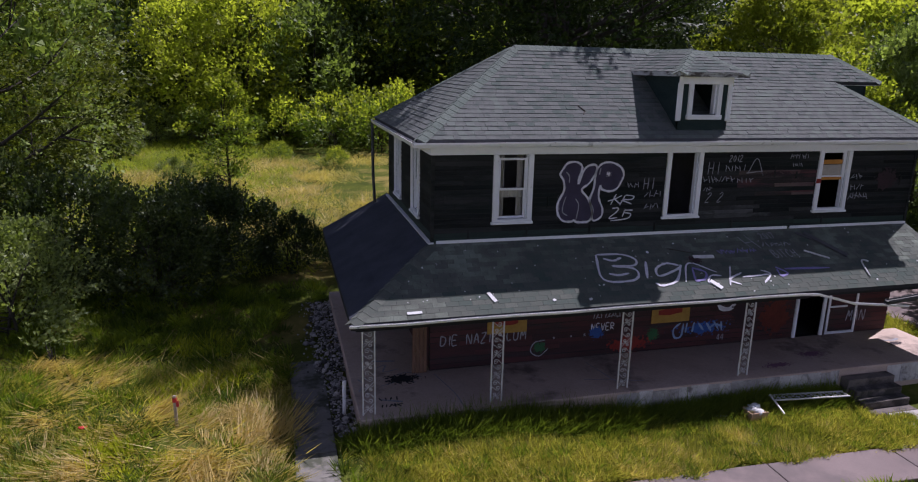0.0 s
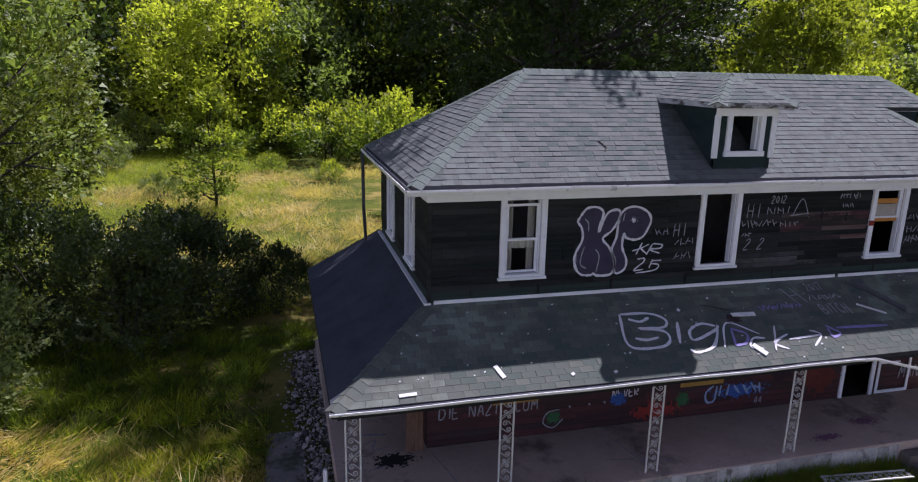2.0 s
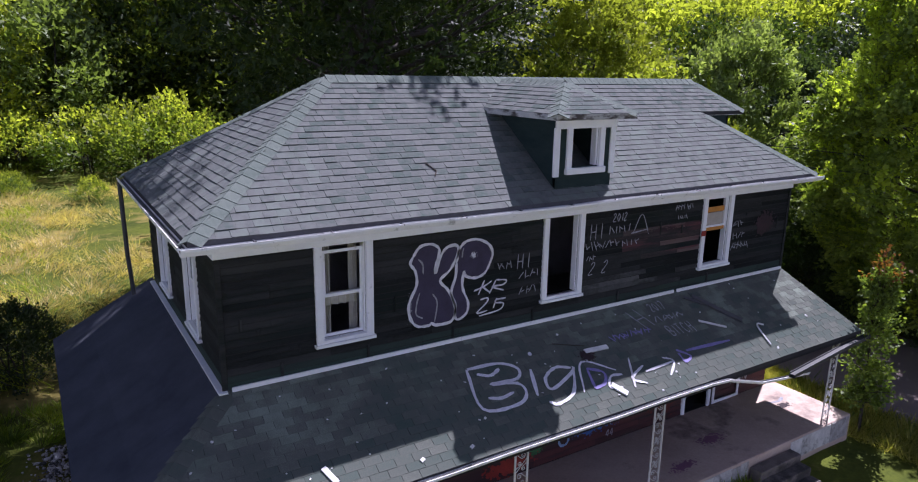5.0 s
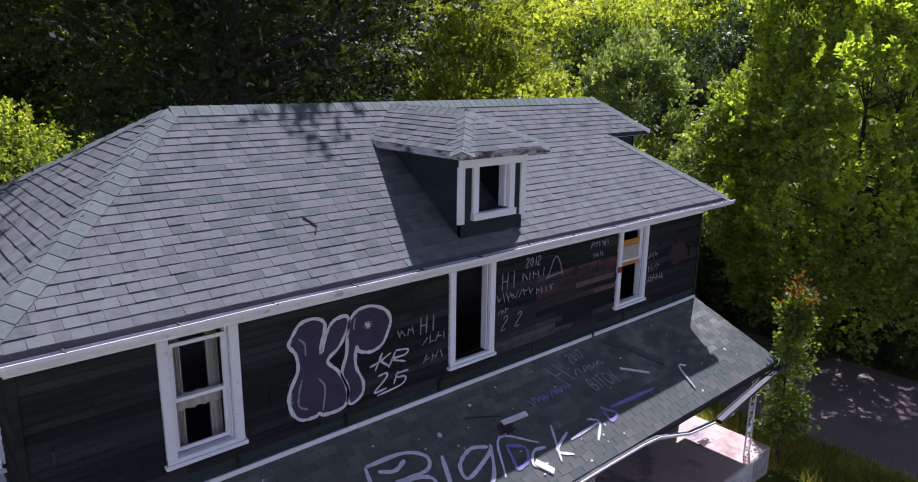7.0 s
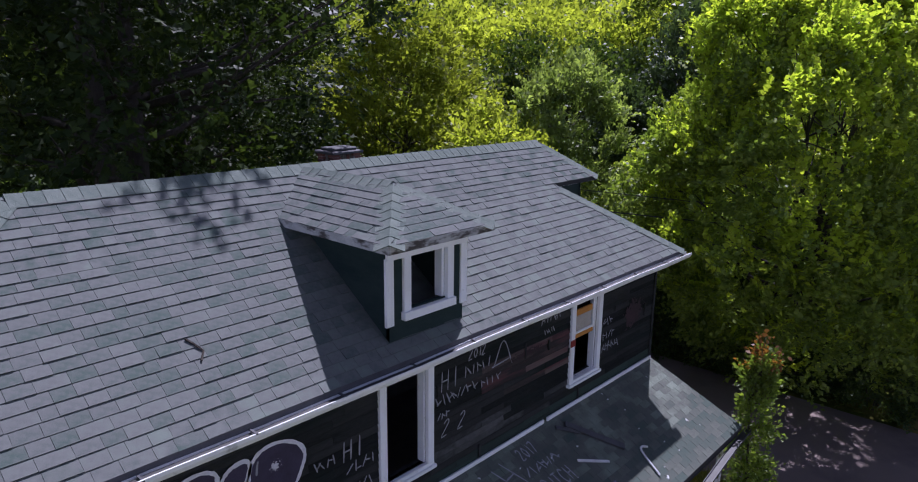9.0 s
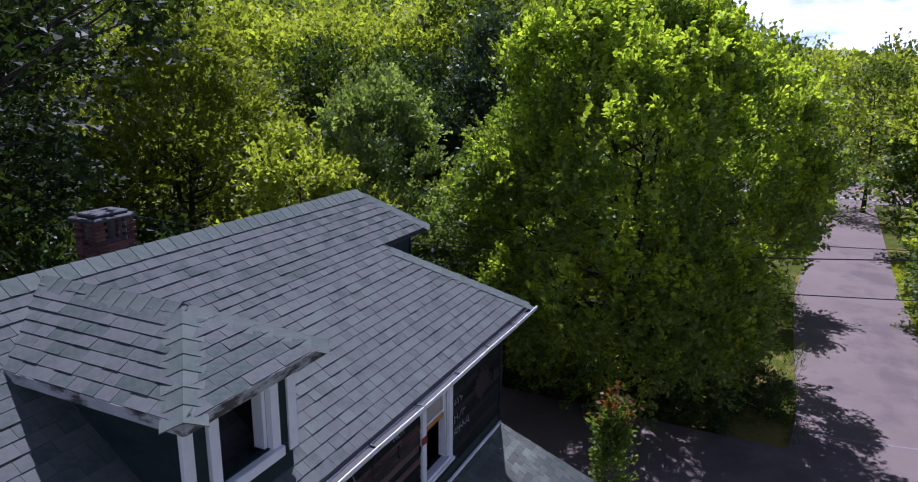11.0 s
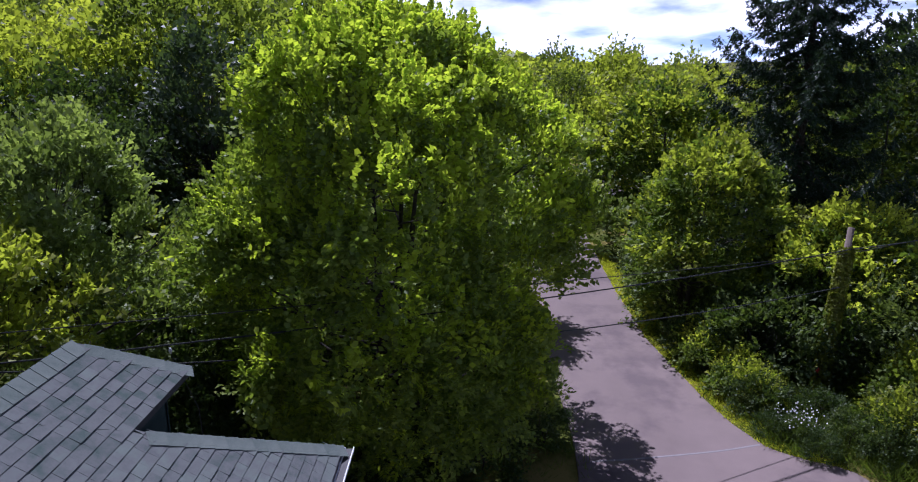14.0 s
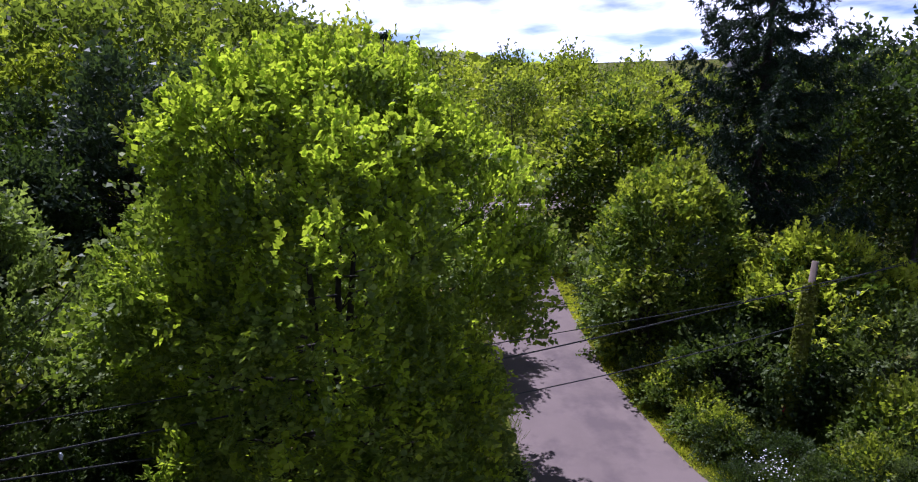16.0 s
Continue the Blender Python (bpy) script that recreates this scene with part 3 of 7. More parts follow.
COURSE, TAB = 0.1624, 0.29
shingle_field("shingles", (A, B, NR, NL), COURSE, TAB, M_SHINGLE, roof, (2.2, 7.5, 0.2, 2.9), seed=1, laminated=True)
shingle_field("shingles", (NL, DE, DT, RL), COURSE, TAB, M_SHINGLE, roof, seed=7, laminated=True)
shingle_field("shingles", (DE, DB, DT), COURSE, TAB, M_SHINGLE, roof, seed=8, laminated=True)
shingle_field("shingles", (DB, NB, RR, DT), COURSE, TAB, M_SHINGLE, roof, seed=9, laminated=True)
shingle_field("shingles", (D, A, RL), COURSE, TAB, M_SHINGLE, roof, seed=2, laminated=True)
shingle_field("shingles", (B, C, RR), COURSE, TAB, M_SHINGLE, roof, seed=3, laminated=True)
shingle_field("shingles", (C, D, RL, RR), COURSE, TAB, M_SHINGLE, roof, seed=4, laminated=True)
shingle_field("shingles", (PA, PB, PT1, PT0), 0.15, 0.31, M_PORCH, porch_roof, (2.0, 17.0, 0.0, 0.85), lift=0.008, seed=5)
shingle_field("roofing_strip", (PW, PA, PT0, PWT), 0.86, 14.0, M_ROLL_SHADE, porch_roof, lift=0.006, seed=6)
cap_row(A, RL, M_CAP, roof)
cap_row(B, NR, M_CAP, roof)
cap_row(D, RL, M_CAP, roof)
cap_row(DE, DT, M_CAP, roof)
cap_row(DB, DT, M_CAP, roof)
cap_row(RL, DT, M_CAP, roof, fold=0.36)
cap_row(PA, PT0, M_PORCH, porch_roof)


M_FASCIA = mat("weathered_fascia", (0.3, 0.3, 0.29), (0.62, 0.62, 0.62), 3, 0.8, 0.5, 40, stain=(0.07, 0.06, 0.055), stain_scale=2.5, stain_at=0.55, stretch=(1, 1, 3))


def dormer(name, pos, face, half, wall_half, back_ridge, back_eave, tip, front_wall, z_eave, z_ridge, z_foot, seed):
    """A small hipped dormer. pos: the point under its eave's middle; face: the way it looks; lengths run back from the eave."""
    f = Vector((face[0], face[1], 0))
    s = Vector((-f.y, f.x, 0))
    o = Vector((pos[0], pos[1], 0))

    def at(a, b, z):
        q = o + s * a - f * b
        return (q.x, q.y, z)

    fl, fr, bl, br = at(-half, 0, z_eave), at(half, 0, z_eave), at(-half, back_eave, z_eave), at(half, back_eave, z_eave)
    t, rb = at(0, tip, z_ridge), at(0, back_ridge, z_ridge)
    top = roof_deck("dormer_roof", [(bl, fl, t, rb), (fl, fr, t), (fr, br, rb, t)], 0.07)
    shingle_field("dormer_shingles", (bl, fl, t, rb), 0.15, TAB, M_SHINGLE, top, (0, 2.2, 0, 0.9), seed=seed, laminated=True)
    shingle_field("dormer_shingles", (fl, fr, t), 0.15, TAB, M_SHINGLE, top, (0, 2.2, 0, 0.9), seed=seed + 1, laminated=True)
    shingle_field("dormer_shingles", (fr, br, rb, t), 0.15, TAB, M_SHINGLE, top, seed=seed + 2, laminated=True)
    cap_row(fl, t, M_CAP, top)
    cap_row(fr, t, M_CAP, top)
    cap_row(t, rb, M_CAP, top, fold=0.34)
    w, b0 = wall_half, front_wall
    zt = z_eave - 0.07
    side = boxes((at(-w, b0 + 0.03, z_foot), at(-w + 0.08, back_eave + 0.35, zt)))
    part("dormer_cheek", side, M_CHEEK, house)
    part("dormer_cheek", boxes((at(w, b0 + 0.03, z_foot), at(w - 0.08, back_eave + 0.35, zt))), M_CHEEK, house)
    hw, hz0, hz1 = 0.36, z_foot + 0.5, zt - 0.22
    front_ = boxes((at(-w, b0 + 0.03, z_foot), at(-hw, b0 + 0.1, zt)), (at(hw, b0 + 0.03, z_foot), at(w, b0 + 0.1, zt)),
                   (at(-hw, b0 + 0.03, z_foot), at(hw, b0 + 0.1, hz0)), (at(-hw, b0 + 0.03, hz1), at(hw, b0 + 0.1, zt)))
    part("dormer_front", front_, M_CHEEK, house)
    for a in (-1, 1):
        part("corner_board", boxes((at(a * w + 0.07, b0, z_foot + 0.32), at(a * w - 0.07, b0 + 0.05, zt - 0.2)), bevel=0.006), M_WHITE, house)
    part("frieze", boxes((at(-w - 0.06, b0 - 0.02, zt - 0.22), at(w + 0.06, b0 + 0.028, zt - 0.02)), bevel=0.006), M_WHITE, house)
    part("soffit", boxes((at(-half + 0.05, 0.03, zt - 0.025), at(half - 0.05, back_eave + 0.1, zt - 0.005))), M_WHITE, house)
    edge = bmesh.new()
    for p, q in ((fl, fr), (fl, bl), (fr, br)):
        add_beam(edge, (p[0], p[1], z_eave - 0.05), (q[0], q[1], z_eave - 0.05), 0.03, 0.11)
    part("fascia", edge, M_FASCIA, house)
    win = new("window")
    win.parent = house
    for a in (-1, 1):
        part("casing", boxes((at(a * hw, b0 - 0.02, hz0 - 0.02), at(a * (hw + 0.13), b0 + 0.06, hz1 + 0.02)), bevel=0.005), M_WHITE, win)
    part("sill", boxes((at(-hw - 0.15, b0 - 0.06, hz0 - 0.14), at(hw + 0.15, b0 + 0.1, hz0 - 0.02)), bevel=0.008), M_WHITE, win)
    for a in (-1, 1):
        part("jamb", boxes((at(a * (hw - 0.05), b0 + 0.06, hz0), at(a * hw, b0 + 0.2, hz1))), M_WHITE, win)


dormer("front_dormer", (10.84, 15.42), (0, -1), 1.02, 0.73, RY - 15.42, 2.64, 1.04, 0.31, 8.52, 9.1, 6.98, 20)
# east dormer, under the run-out of the main roof
for y in (NY + 0.3, 2 * RY - NY - 0.3):
    part("dormer_cheek", boxes(((16.3, y - 0.04, 6.9), (17.95, y + 0.04, NZ - 0.02))), M_CHEEK, house)
part("dormer_front", boxes(((17.9, NY + 0.26, 6.9), (17.98, 2 * RY - NY - 0.26, NZ - 0.02))), M_CHEEK, house)
part("soffit", boxes(((16.4, NY + 0.03, NZ - 0.1), (18.25, 2 * RY - NY - 0.03, NZ - 0.085))), M_WHITE, house)


# siding boards
def siding(name, axis_, at, out, u0, u1, z0, z1, holes, course, material, seed, stagger=2.6, pick=999):
    """Lapped boards on a wall, cut round its openings; each board is a piece of its own."""
    rng = random.Random(seed)
    r, z = 0, z0
    while z < z1 - 0.03:
        zt = min(z + course, z1)
        cuts = [(u0, u1)]
        for h in holes:
            if h[2] < zt - 0.01 and h[3] > z + 0.01:
                nxt = []
                for a, b in cuts:
                    if h[0] >= b or h[1] <= a:
                        nxt.append((a, b))
                    else:
                        nxt += [(a, h[0]), (h[1], b)]
                cuts = [c for c in nxt if c[1] - c[0] > 0.02]
        for a, b in cuts:
            x = a
            while x < b - 0.01:
                ln = rng.choice((0.8, 1.2, 1.8, 2.4)) if stagger else b - a
                e = min(x + ln, b)
                if b - e < 0.4:
                    e = b
                t = rng.uniform(0.016, 0.028)
                worn = material is M_BOARD and axis_ == "y" and 11.6 < x < 14.8 and 5.05 < z < 6.1 and rng.random() < 0.6
                grey = material is M_BOARD and axis_ == "y" and 11.0 < x < 14.9 and 4.5 < z < 5.1 and rng.random() < 0.6
                sag = rng.uniform(-0.004, 0.004)
                g0, g1 = rng.uniform(0.008, 0.022), rng.uniform(0.0, 0.014)
                pts = [(x + 0.003, z + g0 + sag), (e - 0.003, z + g0 - sag), (e - 0.003, zt - g1 + 0.002), (x + 0.003, zt - g1 + 0.002)]
                vs = []
                for d0, d1 in ((0.0, 0.0), (t, 0.006)):
                    for (u, w), d in zip(pts, (d0, d0, d1, d1)):
                        vs.append((u, at + out * d, w) if axis_ == "y" else (at + out * d, u, w))
                raw("board", vs, [(4, 5, 6, 7), (0, 1, 5, 4), (1, 2, 6, 5), (3, 0, 4, 7), (2, 3, 7, 6)], M_MOSS if material is M_BOARD and r < 2 else M_WORN if worn else M_GREYED if grey else material, house)
                x = e
        z, r = zt, r + 1


def grown(h, c):
    return (h[0] - c, h[1] + c, h[2] - c, h[3] + c)


siding("south", "y", WY0 + 0.02, -1, WX0, WX1, Z2, ZR, [grown(h, 0.1) for h in WIN], 0.1195, M_BOARD, 11)
siding("west", "x", WX0 + 0.02, -1, WY0 + 0.02, WY1, Z2, ZR, [grown(h, 0.1) for h in SIDE], 0.1195, M_BOARD, 12)
siding("south_low", "y", WY0 + 0.02, -1, WX0, WX1, Z1, 3.9, [grown(DOOR, 0.08)], 0.15, M_MAROON, 13)
siding("west_low", "x", WX0 + 0.02, -1, WY0 + 0.02, WY1, Z1, 3.9, [], 0.172, M_MAROON, 14)
part("corner_trim", boxes(((WX0 - 0.03, WY0 - 0.03, Z2 + 0.02), (WX0 + 0.06, WY0 + 0.0, ZR)), bevel=0.006), M_BOARD, house)
part("corner_trim", boxes(((WX1 - 0.05, WY0 - 0.03, Z2 + 0.02), (WX1 + 0.03, WY0 + 0.0, ZR)), bevel=0.006), M_BOARD, house)

# friezes, soffits, gutters, flashing
part("frieze", boxes(((WX0 - 0.05, WY0 - 0.05, ZR - 0.16), (WX1 + 0.05, WY0 - 0.005, ZR + 0.06)), bevel=0.006), M_WHITE, house)
part("frieze", boxes(((WX0 - 0.05, WY0 + 0.0, ZR - 0.16), (WX0 - 0.005, WY1, ZR + 0.06)), bevel=0.006), M_WHITE, house)
for a, b in (((EX0 + .03, EY0 + .03, ZR + .04), (EX1 - .03, WY0 + .02, ZR + .06)), ((EX0 + .03, WY0 + .021, ZR + .04), (WX0 + .02, EY1 - .03, ZR + .06)), ((WX1 - .02, WY0 + .021, ZR + .04), (EX1 - .03, EY1 - .03, ZR + .06))):
    part("soffit", boxes((a, b)), M_WHITE, house)


def gutter(name, line, w=0.11, h=0.09, parent=None, inside=M_BED, outer=M_GUTTER, outward=(0, -1, 0)):
    """An open channel along a line of points on its back edge, and its darker bed."""
    out = Vector(outward)
    prof = [(0.0, 0.0), (0.0, -h), (w * 0.75, -h), (w, -h * 0.3), (w, 0.012), (w - 0.016, 0.012), (w - 0.016, -h * 0.3), (w * 0.7, -h + 0.012), (0.012, -h + 0.012), (0.012, 0.0)]
    vs, fs = [], []
    for p in line:
        vs += [tuple(Vector(p) + out * a + Vector((0, 0, b))) for a, b in prof]
    k = len(prof)
    for i in range(len(line) - 1):
        fs += [(i * k + j, i * k + (j + 1) % k, (i + 1) * k + (j + 1) % k, (i + 1) * k + j) for j in range(k)]
    fs += [tuple(range(k)), tuple(range(len(vs) - 1, len(vs) - k - 1, -1))]
    ob = raw(name, vs, fs, outer, parent)
    for p, q in zip(line, line[1:]):
        a, b = Vector(p) + out * w * 0.47 - Vector((0, 0, h * 0.3)), Vector(q) + out * w * 0.47 - Vector((0, 0, h * 0.3))
        part("gutter_bed", add_beam(bmesh.new(), a, b, w * 0.72, 0.012), inside, ob)
    return ob


# short battens nailed over the siding's joints
bat = random.Random(19)
for i in range(18):
    x, z, h = bat.uniform(WX0 + 0.2, WX1 - 0.3), bat.uniform(Z2 + 0.3, ZR - 0.55), bat.choice((0.11, 0.2, 0.3))
    if any(g[0] - 0.2 < x < g[1] + 0.2 for g in WIN) or 6.7 < x < 9.9:
        continue
    part("joint_batten", boxes(((x, WY0 - 0.028, z), (x + bat.uniform(0.03, 0.05), WY0 - 0.008, z + h)), bevel=0.003), M_BOARD, house)
for x in (4.6, 6.15, 7.9, 9.8, 12.2, 15.2):
    part("joint_batten", boxes(((x, WY0 - 0.03, Z2 + 0.07), (x + 0.045, WY0 - 0.008, Z2 + 0.32)), bevel=0.003), M_BOARD, house)
part("drip_edge", boxes(((EX0 - 0.01, EY0 - 0.01, EZ - 0.075), (EX1 + 0.01, EY0 + 0.012, EZ + 0.012))), M_DRIP, house)
wob = random.Random(4)
gutter("gutter", [(x, EY0 - 0.016 + wob.uniform(-.008, .004), EZ - 0.06 + wob.uniform(-.012, .012)) for x in np.linspace(EX0 - 0.13, EX1 + 0.1, 14)], 0.15, 0.1, parent=house)
gutter("gutter", [(EX0 - 0.012, y, EZ - 0.07) for y in np.linspace(EY0 + 0.01, EY1, 5)], 0.13, 0.1, parent=house, outward=(-1, 0, 0))
for x in np.arange(EX0 + 0.9, EX1, 1.22):
    part("gutter_strap", boxes(((x, EY0 - 0.165, EZ - 0.066), (x + 0.025, EY0 + 0.02, EZ - 0.05))), M_DARKMETAL, house)
bm = bmesh.new()
for a, b in ((WX0 + 0.12, 8.1), (8.11, 14.05), (14.16, WX1)):
    add_beam(bm, (a, WY0 - 0.03, Z2 + 0.03), (b, WY0 - 0.03, Z2 + 0.03), 0.03, 0.075)
part("flashing", bm, M_WHITE, house)
part("flashing", add_beam(bmesh.new(), (WX0 - 0.03, WY0 - 0.1, Z2 + 0.02), (WX0 - 0.03, WY1, Z2 + 0.02), 0.14, 0.03), M_WHITE, house)
part("downspout", tube([(EX0 - 0.1, EY1 - 0.05, EZ - 0.15), (EX0 - 0.08, EY1, 5.0), (EX0, EY1 + 0.05, 3.6), (EX0 - 0.5, EY1 + 0.2, 3.3)], 0.05, 8), M_DARKMETAL, house)


# ---- windows and door ----
def window_unit(name, h, axis_, at, sashes, label):
    """Casing, sill and sashes round the opening h; sashes: list of (z0, z1, depth, glazed)."""
    u0, u1, z0, z1 = h
    c = 0.13

    def bx(a, b, d0, d1, zz0, zz1):
        return ((a, at + d0, zz0), (b, at + d1, zz1)) if axis_ == "y" else ((at + d0, a, zz0), (at + d1, b, zz1))

    w = new(name)
    tagged(w, label)
    w.parent = house
    for a, b in ((u0 - c, u0), (u1, u1 + c)):
        part("casing", boxes(bx(a, b, -0.045, 0.03, z0 - 0.06, ZR - 0.162), bevel=0.006), M_WHITE, w)
    part("head_casing", boxes(bx(u0, u1, -0.04, 0.03, z1 - 0.02, ZR - 0.162), bevel=0.005), M_WHITE, w)
    part("sill", boxes(bx(u0 - c - 0.03, u1 + c + 0.03, -0.08, 0.1, z0 - 0.12, z0 - 0.062), bx(u0 - c, u1 + c, -0.05, 0.1, z0 - 0.06, z0), bevel=0.006), M_WHITE, w)
    for a, b in ((u0, u0 + 0.03), (u1 - 0.03, u1)):
        part("jamb", boxes(bx(a, b, 0.03, 0.16, z0, z1)), M_WHITE, w)
    for s0, s1, d, glazed in sashes:
        f = 0.05
        sash = part("sash", boxes(bx(u0 + .03, u0 + .03 + f, d, d + .035, s0, s1), bx(u1 - .03 - f, u1 - .03, d, d + .035, s0, s1),
                                  bx(u0 + .03 + f, u1 - .03 - f, d, d + .035, s0, s0 + f), bx(u0 + .03 + f, u1 - .03 - f, d, d + .035, s1 - f, s1)), M_WHITE, w)
        if glazed:
            pane = part("pane", boxes(bx(u0 + .03 + f, u1 - .03 - f, d + .015, d + .02, s0 + f, s1 - f)), M_GLASS, sash)
            pane.visible_shadow = False
    return w


M_GLASS = bpy.data.materials.new("old_glass")
M_GLASS.use_nodes = True
gb = M_GLASS.node_tree.nodes["Principled BSDF"]
gb.inputs["Transmission Weight"].default_value, gb.inputs["Roughness"].default_value = 1.0, 0.03
gb.inputs["Base Color"].default_value = (0.85, 0.9, 0.9, 1)
window_unit("window", WIN[0], "y", WY0, [(5.55, 6.36, 0.05, False), (4.83, 5.6, 0.09, False)], "white sash window, upper sash slipped, curtains behind")
window_unit("window", WIN[1], "y", WY0, [], "white window frame with no sash, open to a dark room")
window_unit("window", WIN[2], "y", WY0, [(5.7, 6.45, 0.05, False)], "white window, upper part boarded, lower part open")
for k, h in enumerate(SIDE):
    window_unit("window", h, "x", WX0, [(5.5, 6.35, 0.05, True), (4.72, 5.54, 0.09, True)], "white sash window on the side of the house")


def curtain(u0, u1, z0, z1, y, seed):
    rng = random.Random(seed)
    n = 14
    vs, fs = [], []
    for i in range(n + 1):
        u = u0 + (u1 - u0) * i / n
        d = 0.025 * math.sin(i * 1.9 + rng.uniform(-.3, .3))
        vs += [(u, y + d, z0), (u, y + d, z1), (u, y + d + 0.004, z0), (u, y + d + 0.004, z1)]
    for i in range(n):
        a, b = 4 * i, 4 * i + 4
        fs += [(a, b, b + 1, a + 1), (a + 2, a + 3, b + 3, b + 2), (a, a + 2, b + 2, b), (a + 1, b + 1, b + 3, a + 3)]
    ob = raw("curtain", vs, fs, M_CLOTH)
    return tagged(ob, "grimy pale curtain hanging behind a broken window", "curtain", group="curtains")


M_CLOTH = mat("grimy_cloth", (0.3, 0.28, 0.24), (0.55, 0.53, 0.48), 3, 0.95, 0.3, 40)
curtain(5.4, 5.6, 4.7, 6.45, WY0 + 0.24, 1)
curtain(5.93, 6.1, 4.7, 6.45, WY0 + 0.24, 2)
curtain(5.4, 6.1, 5.35, 5.58, WY0 + 0.2, 3)
M_BOARDY = mat("pale_board", (0.3, 0.27, 0.23), (0.5, 0.46, 0.4), 3, 0.9, 0.3, 30)
M_ORANGE = mat("orange_board", (0.4, 0.16, 0.02), (0.6, 0.28, 0.05), 3, 0.8, 0.3, 30)
board3 = thing("window_board", "pale board with orange strips nailed in the window", "board")
part("board", boxes(((15.07, WY0 + 0.08, 5.74), (15.72, WY0 + 0.1, 6.06))), M_BOARDY, board3)
part("strip", boxes(((15.07, WY0 + 0.06, 6.08), (15.72, WY0 + 0.1, 6.2))), M_ORANGE, board3)
part("strip", boxes(((15.05, WY0 + 0.04, 5.63), (15.74, WY0 + 0.075, 5.71))), M_ORANGE, board3)
dr = new("doorway")
tagged(dr, "open doorway with chipped white frame")
dr.parent = house
part("jamb", boxes(((DOOR[0] - 0.1, WY0 - 0.04, Z1), (DOOR[0], WY0 + 0.16, DOOR[3])), bevel=0.005), M_WHITE, dr)
part("jamb", boxes(((DOOR[1], WY0 - 0.04, Z1), (DOOR[1] + 0.1, WY0 + 0.16, DOOR[3])), bevel=0.005), M_WHITE, dr)
part("head", boxes(((DOOR[0] - 0.1, WY0 - 0.04, DOOR[3]), (DOOR[1] + 0.1, WY0 + 0.16, DOOR[3] + 0.12)), bevel=0.005), M_WHITE, dr)
sd = thing("screen_door", "white screen door frame swung open against the wall", "door", (15.95, WY0 - 0.06, Z1 + 0.02))
for a, b in (((0, 0, 0), (0.07, .035, 1.98)), ((1.0, 0, 0), (1.07, .035, 1.98)), ((.07, 0, 0), (1.0, .035, .08)), ((.07, 0, 1.9), (1.0, .035, 1.98)), ((.07, 0, .85), (.7, .035, .9))):
    part("rail", boxes((a, b), bevel=0.004), M_WHITE, sd)

# ---- porch ----
part("porch_slab", boxes(((1.62, 13.72, 0.1), (18.7, WY0 + 0.02, Z1)), ((1.62, WY0 + 0.021, 0.1), (WX0 + 0.02, WY1 + 0.3, Z1)), bevel=0.02), M_SLAB, house)
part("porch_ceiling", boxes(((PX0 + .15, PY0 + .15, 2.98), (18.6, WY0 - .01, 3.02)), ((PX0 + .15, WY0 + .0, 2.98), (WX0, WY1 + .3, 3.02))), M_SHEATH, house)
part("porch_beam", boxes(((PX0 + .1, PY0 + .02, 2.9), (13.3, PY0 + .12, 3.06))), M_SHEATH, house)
line = [(x, PY0, 3.07 + 0.012 * math.sin(x * 1.7)) for x in np.linspace(PX0 - 0.05, 13.0, 10)] + [(13.5, PY0 - .02, 3.04), (14.1, PY0 - .05, 2.88), (14.6, PY0 - .06, 2.74), (15.5, PY0 - .06, 2.64), (16.45, PY0 - .05, 2.54)]
g = gutter("hanging_gutter", line, 0.1, 0.055)
tagged(g, "long white porch gutter, torn loose and sagging at one end", "gutter")
g = gutter("broken_gutter", [(15.5, PY0 - .2, 2.8), (16.5, PY0 - .12, 2.84), (18.0, PY0 - 0.03, 2.93), (19.0, PY0, 2.98)], 0.16, 0.12, outer=M_DARKMETAL)
tagged(g, "dark broken gutter section hanging at the porch corner", "gutter")
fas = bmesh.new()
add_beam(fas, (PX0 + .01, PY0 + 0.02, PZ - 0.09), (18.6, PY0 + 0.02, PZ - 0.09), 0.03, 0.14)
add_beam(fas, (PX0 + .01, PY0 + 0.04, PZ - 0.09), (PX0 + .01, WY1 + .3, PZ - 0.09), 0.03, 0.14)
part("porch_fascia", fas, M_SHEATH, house)


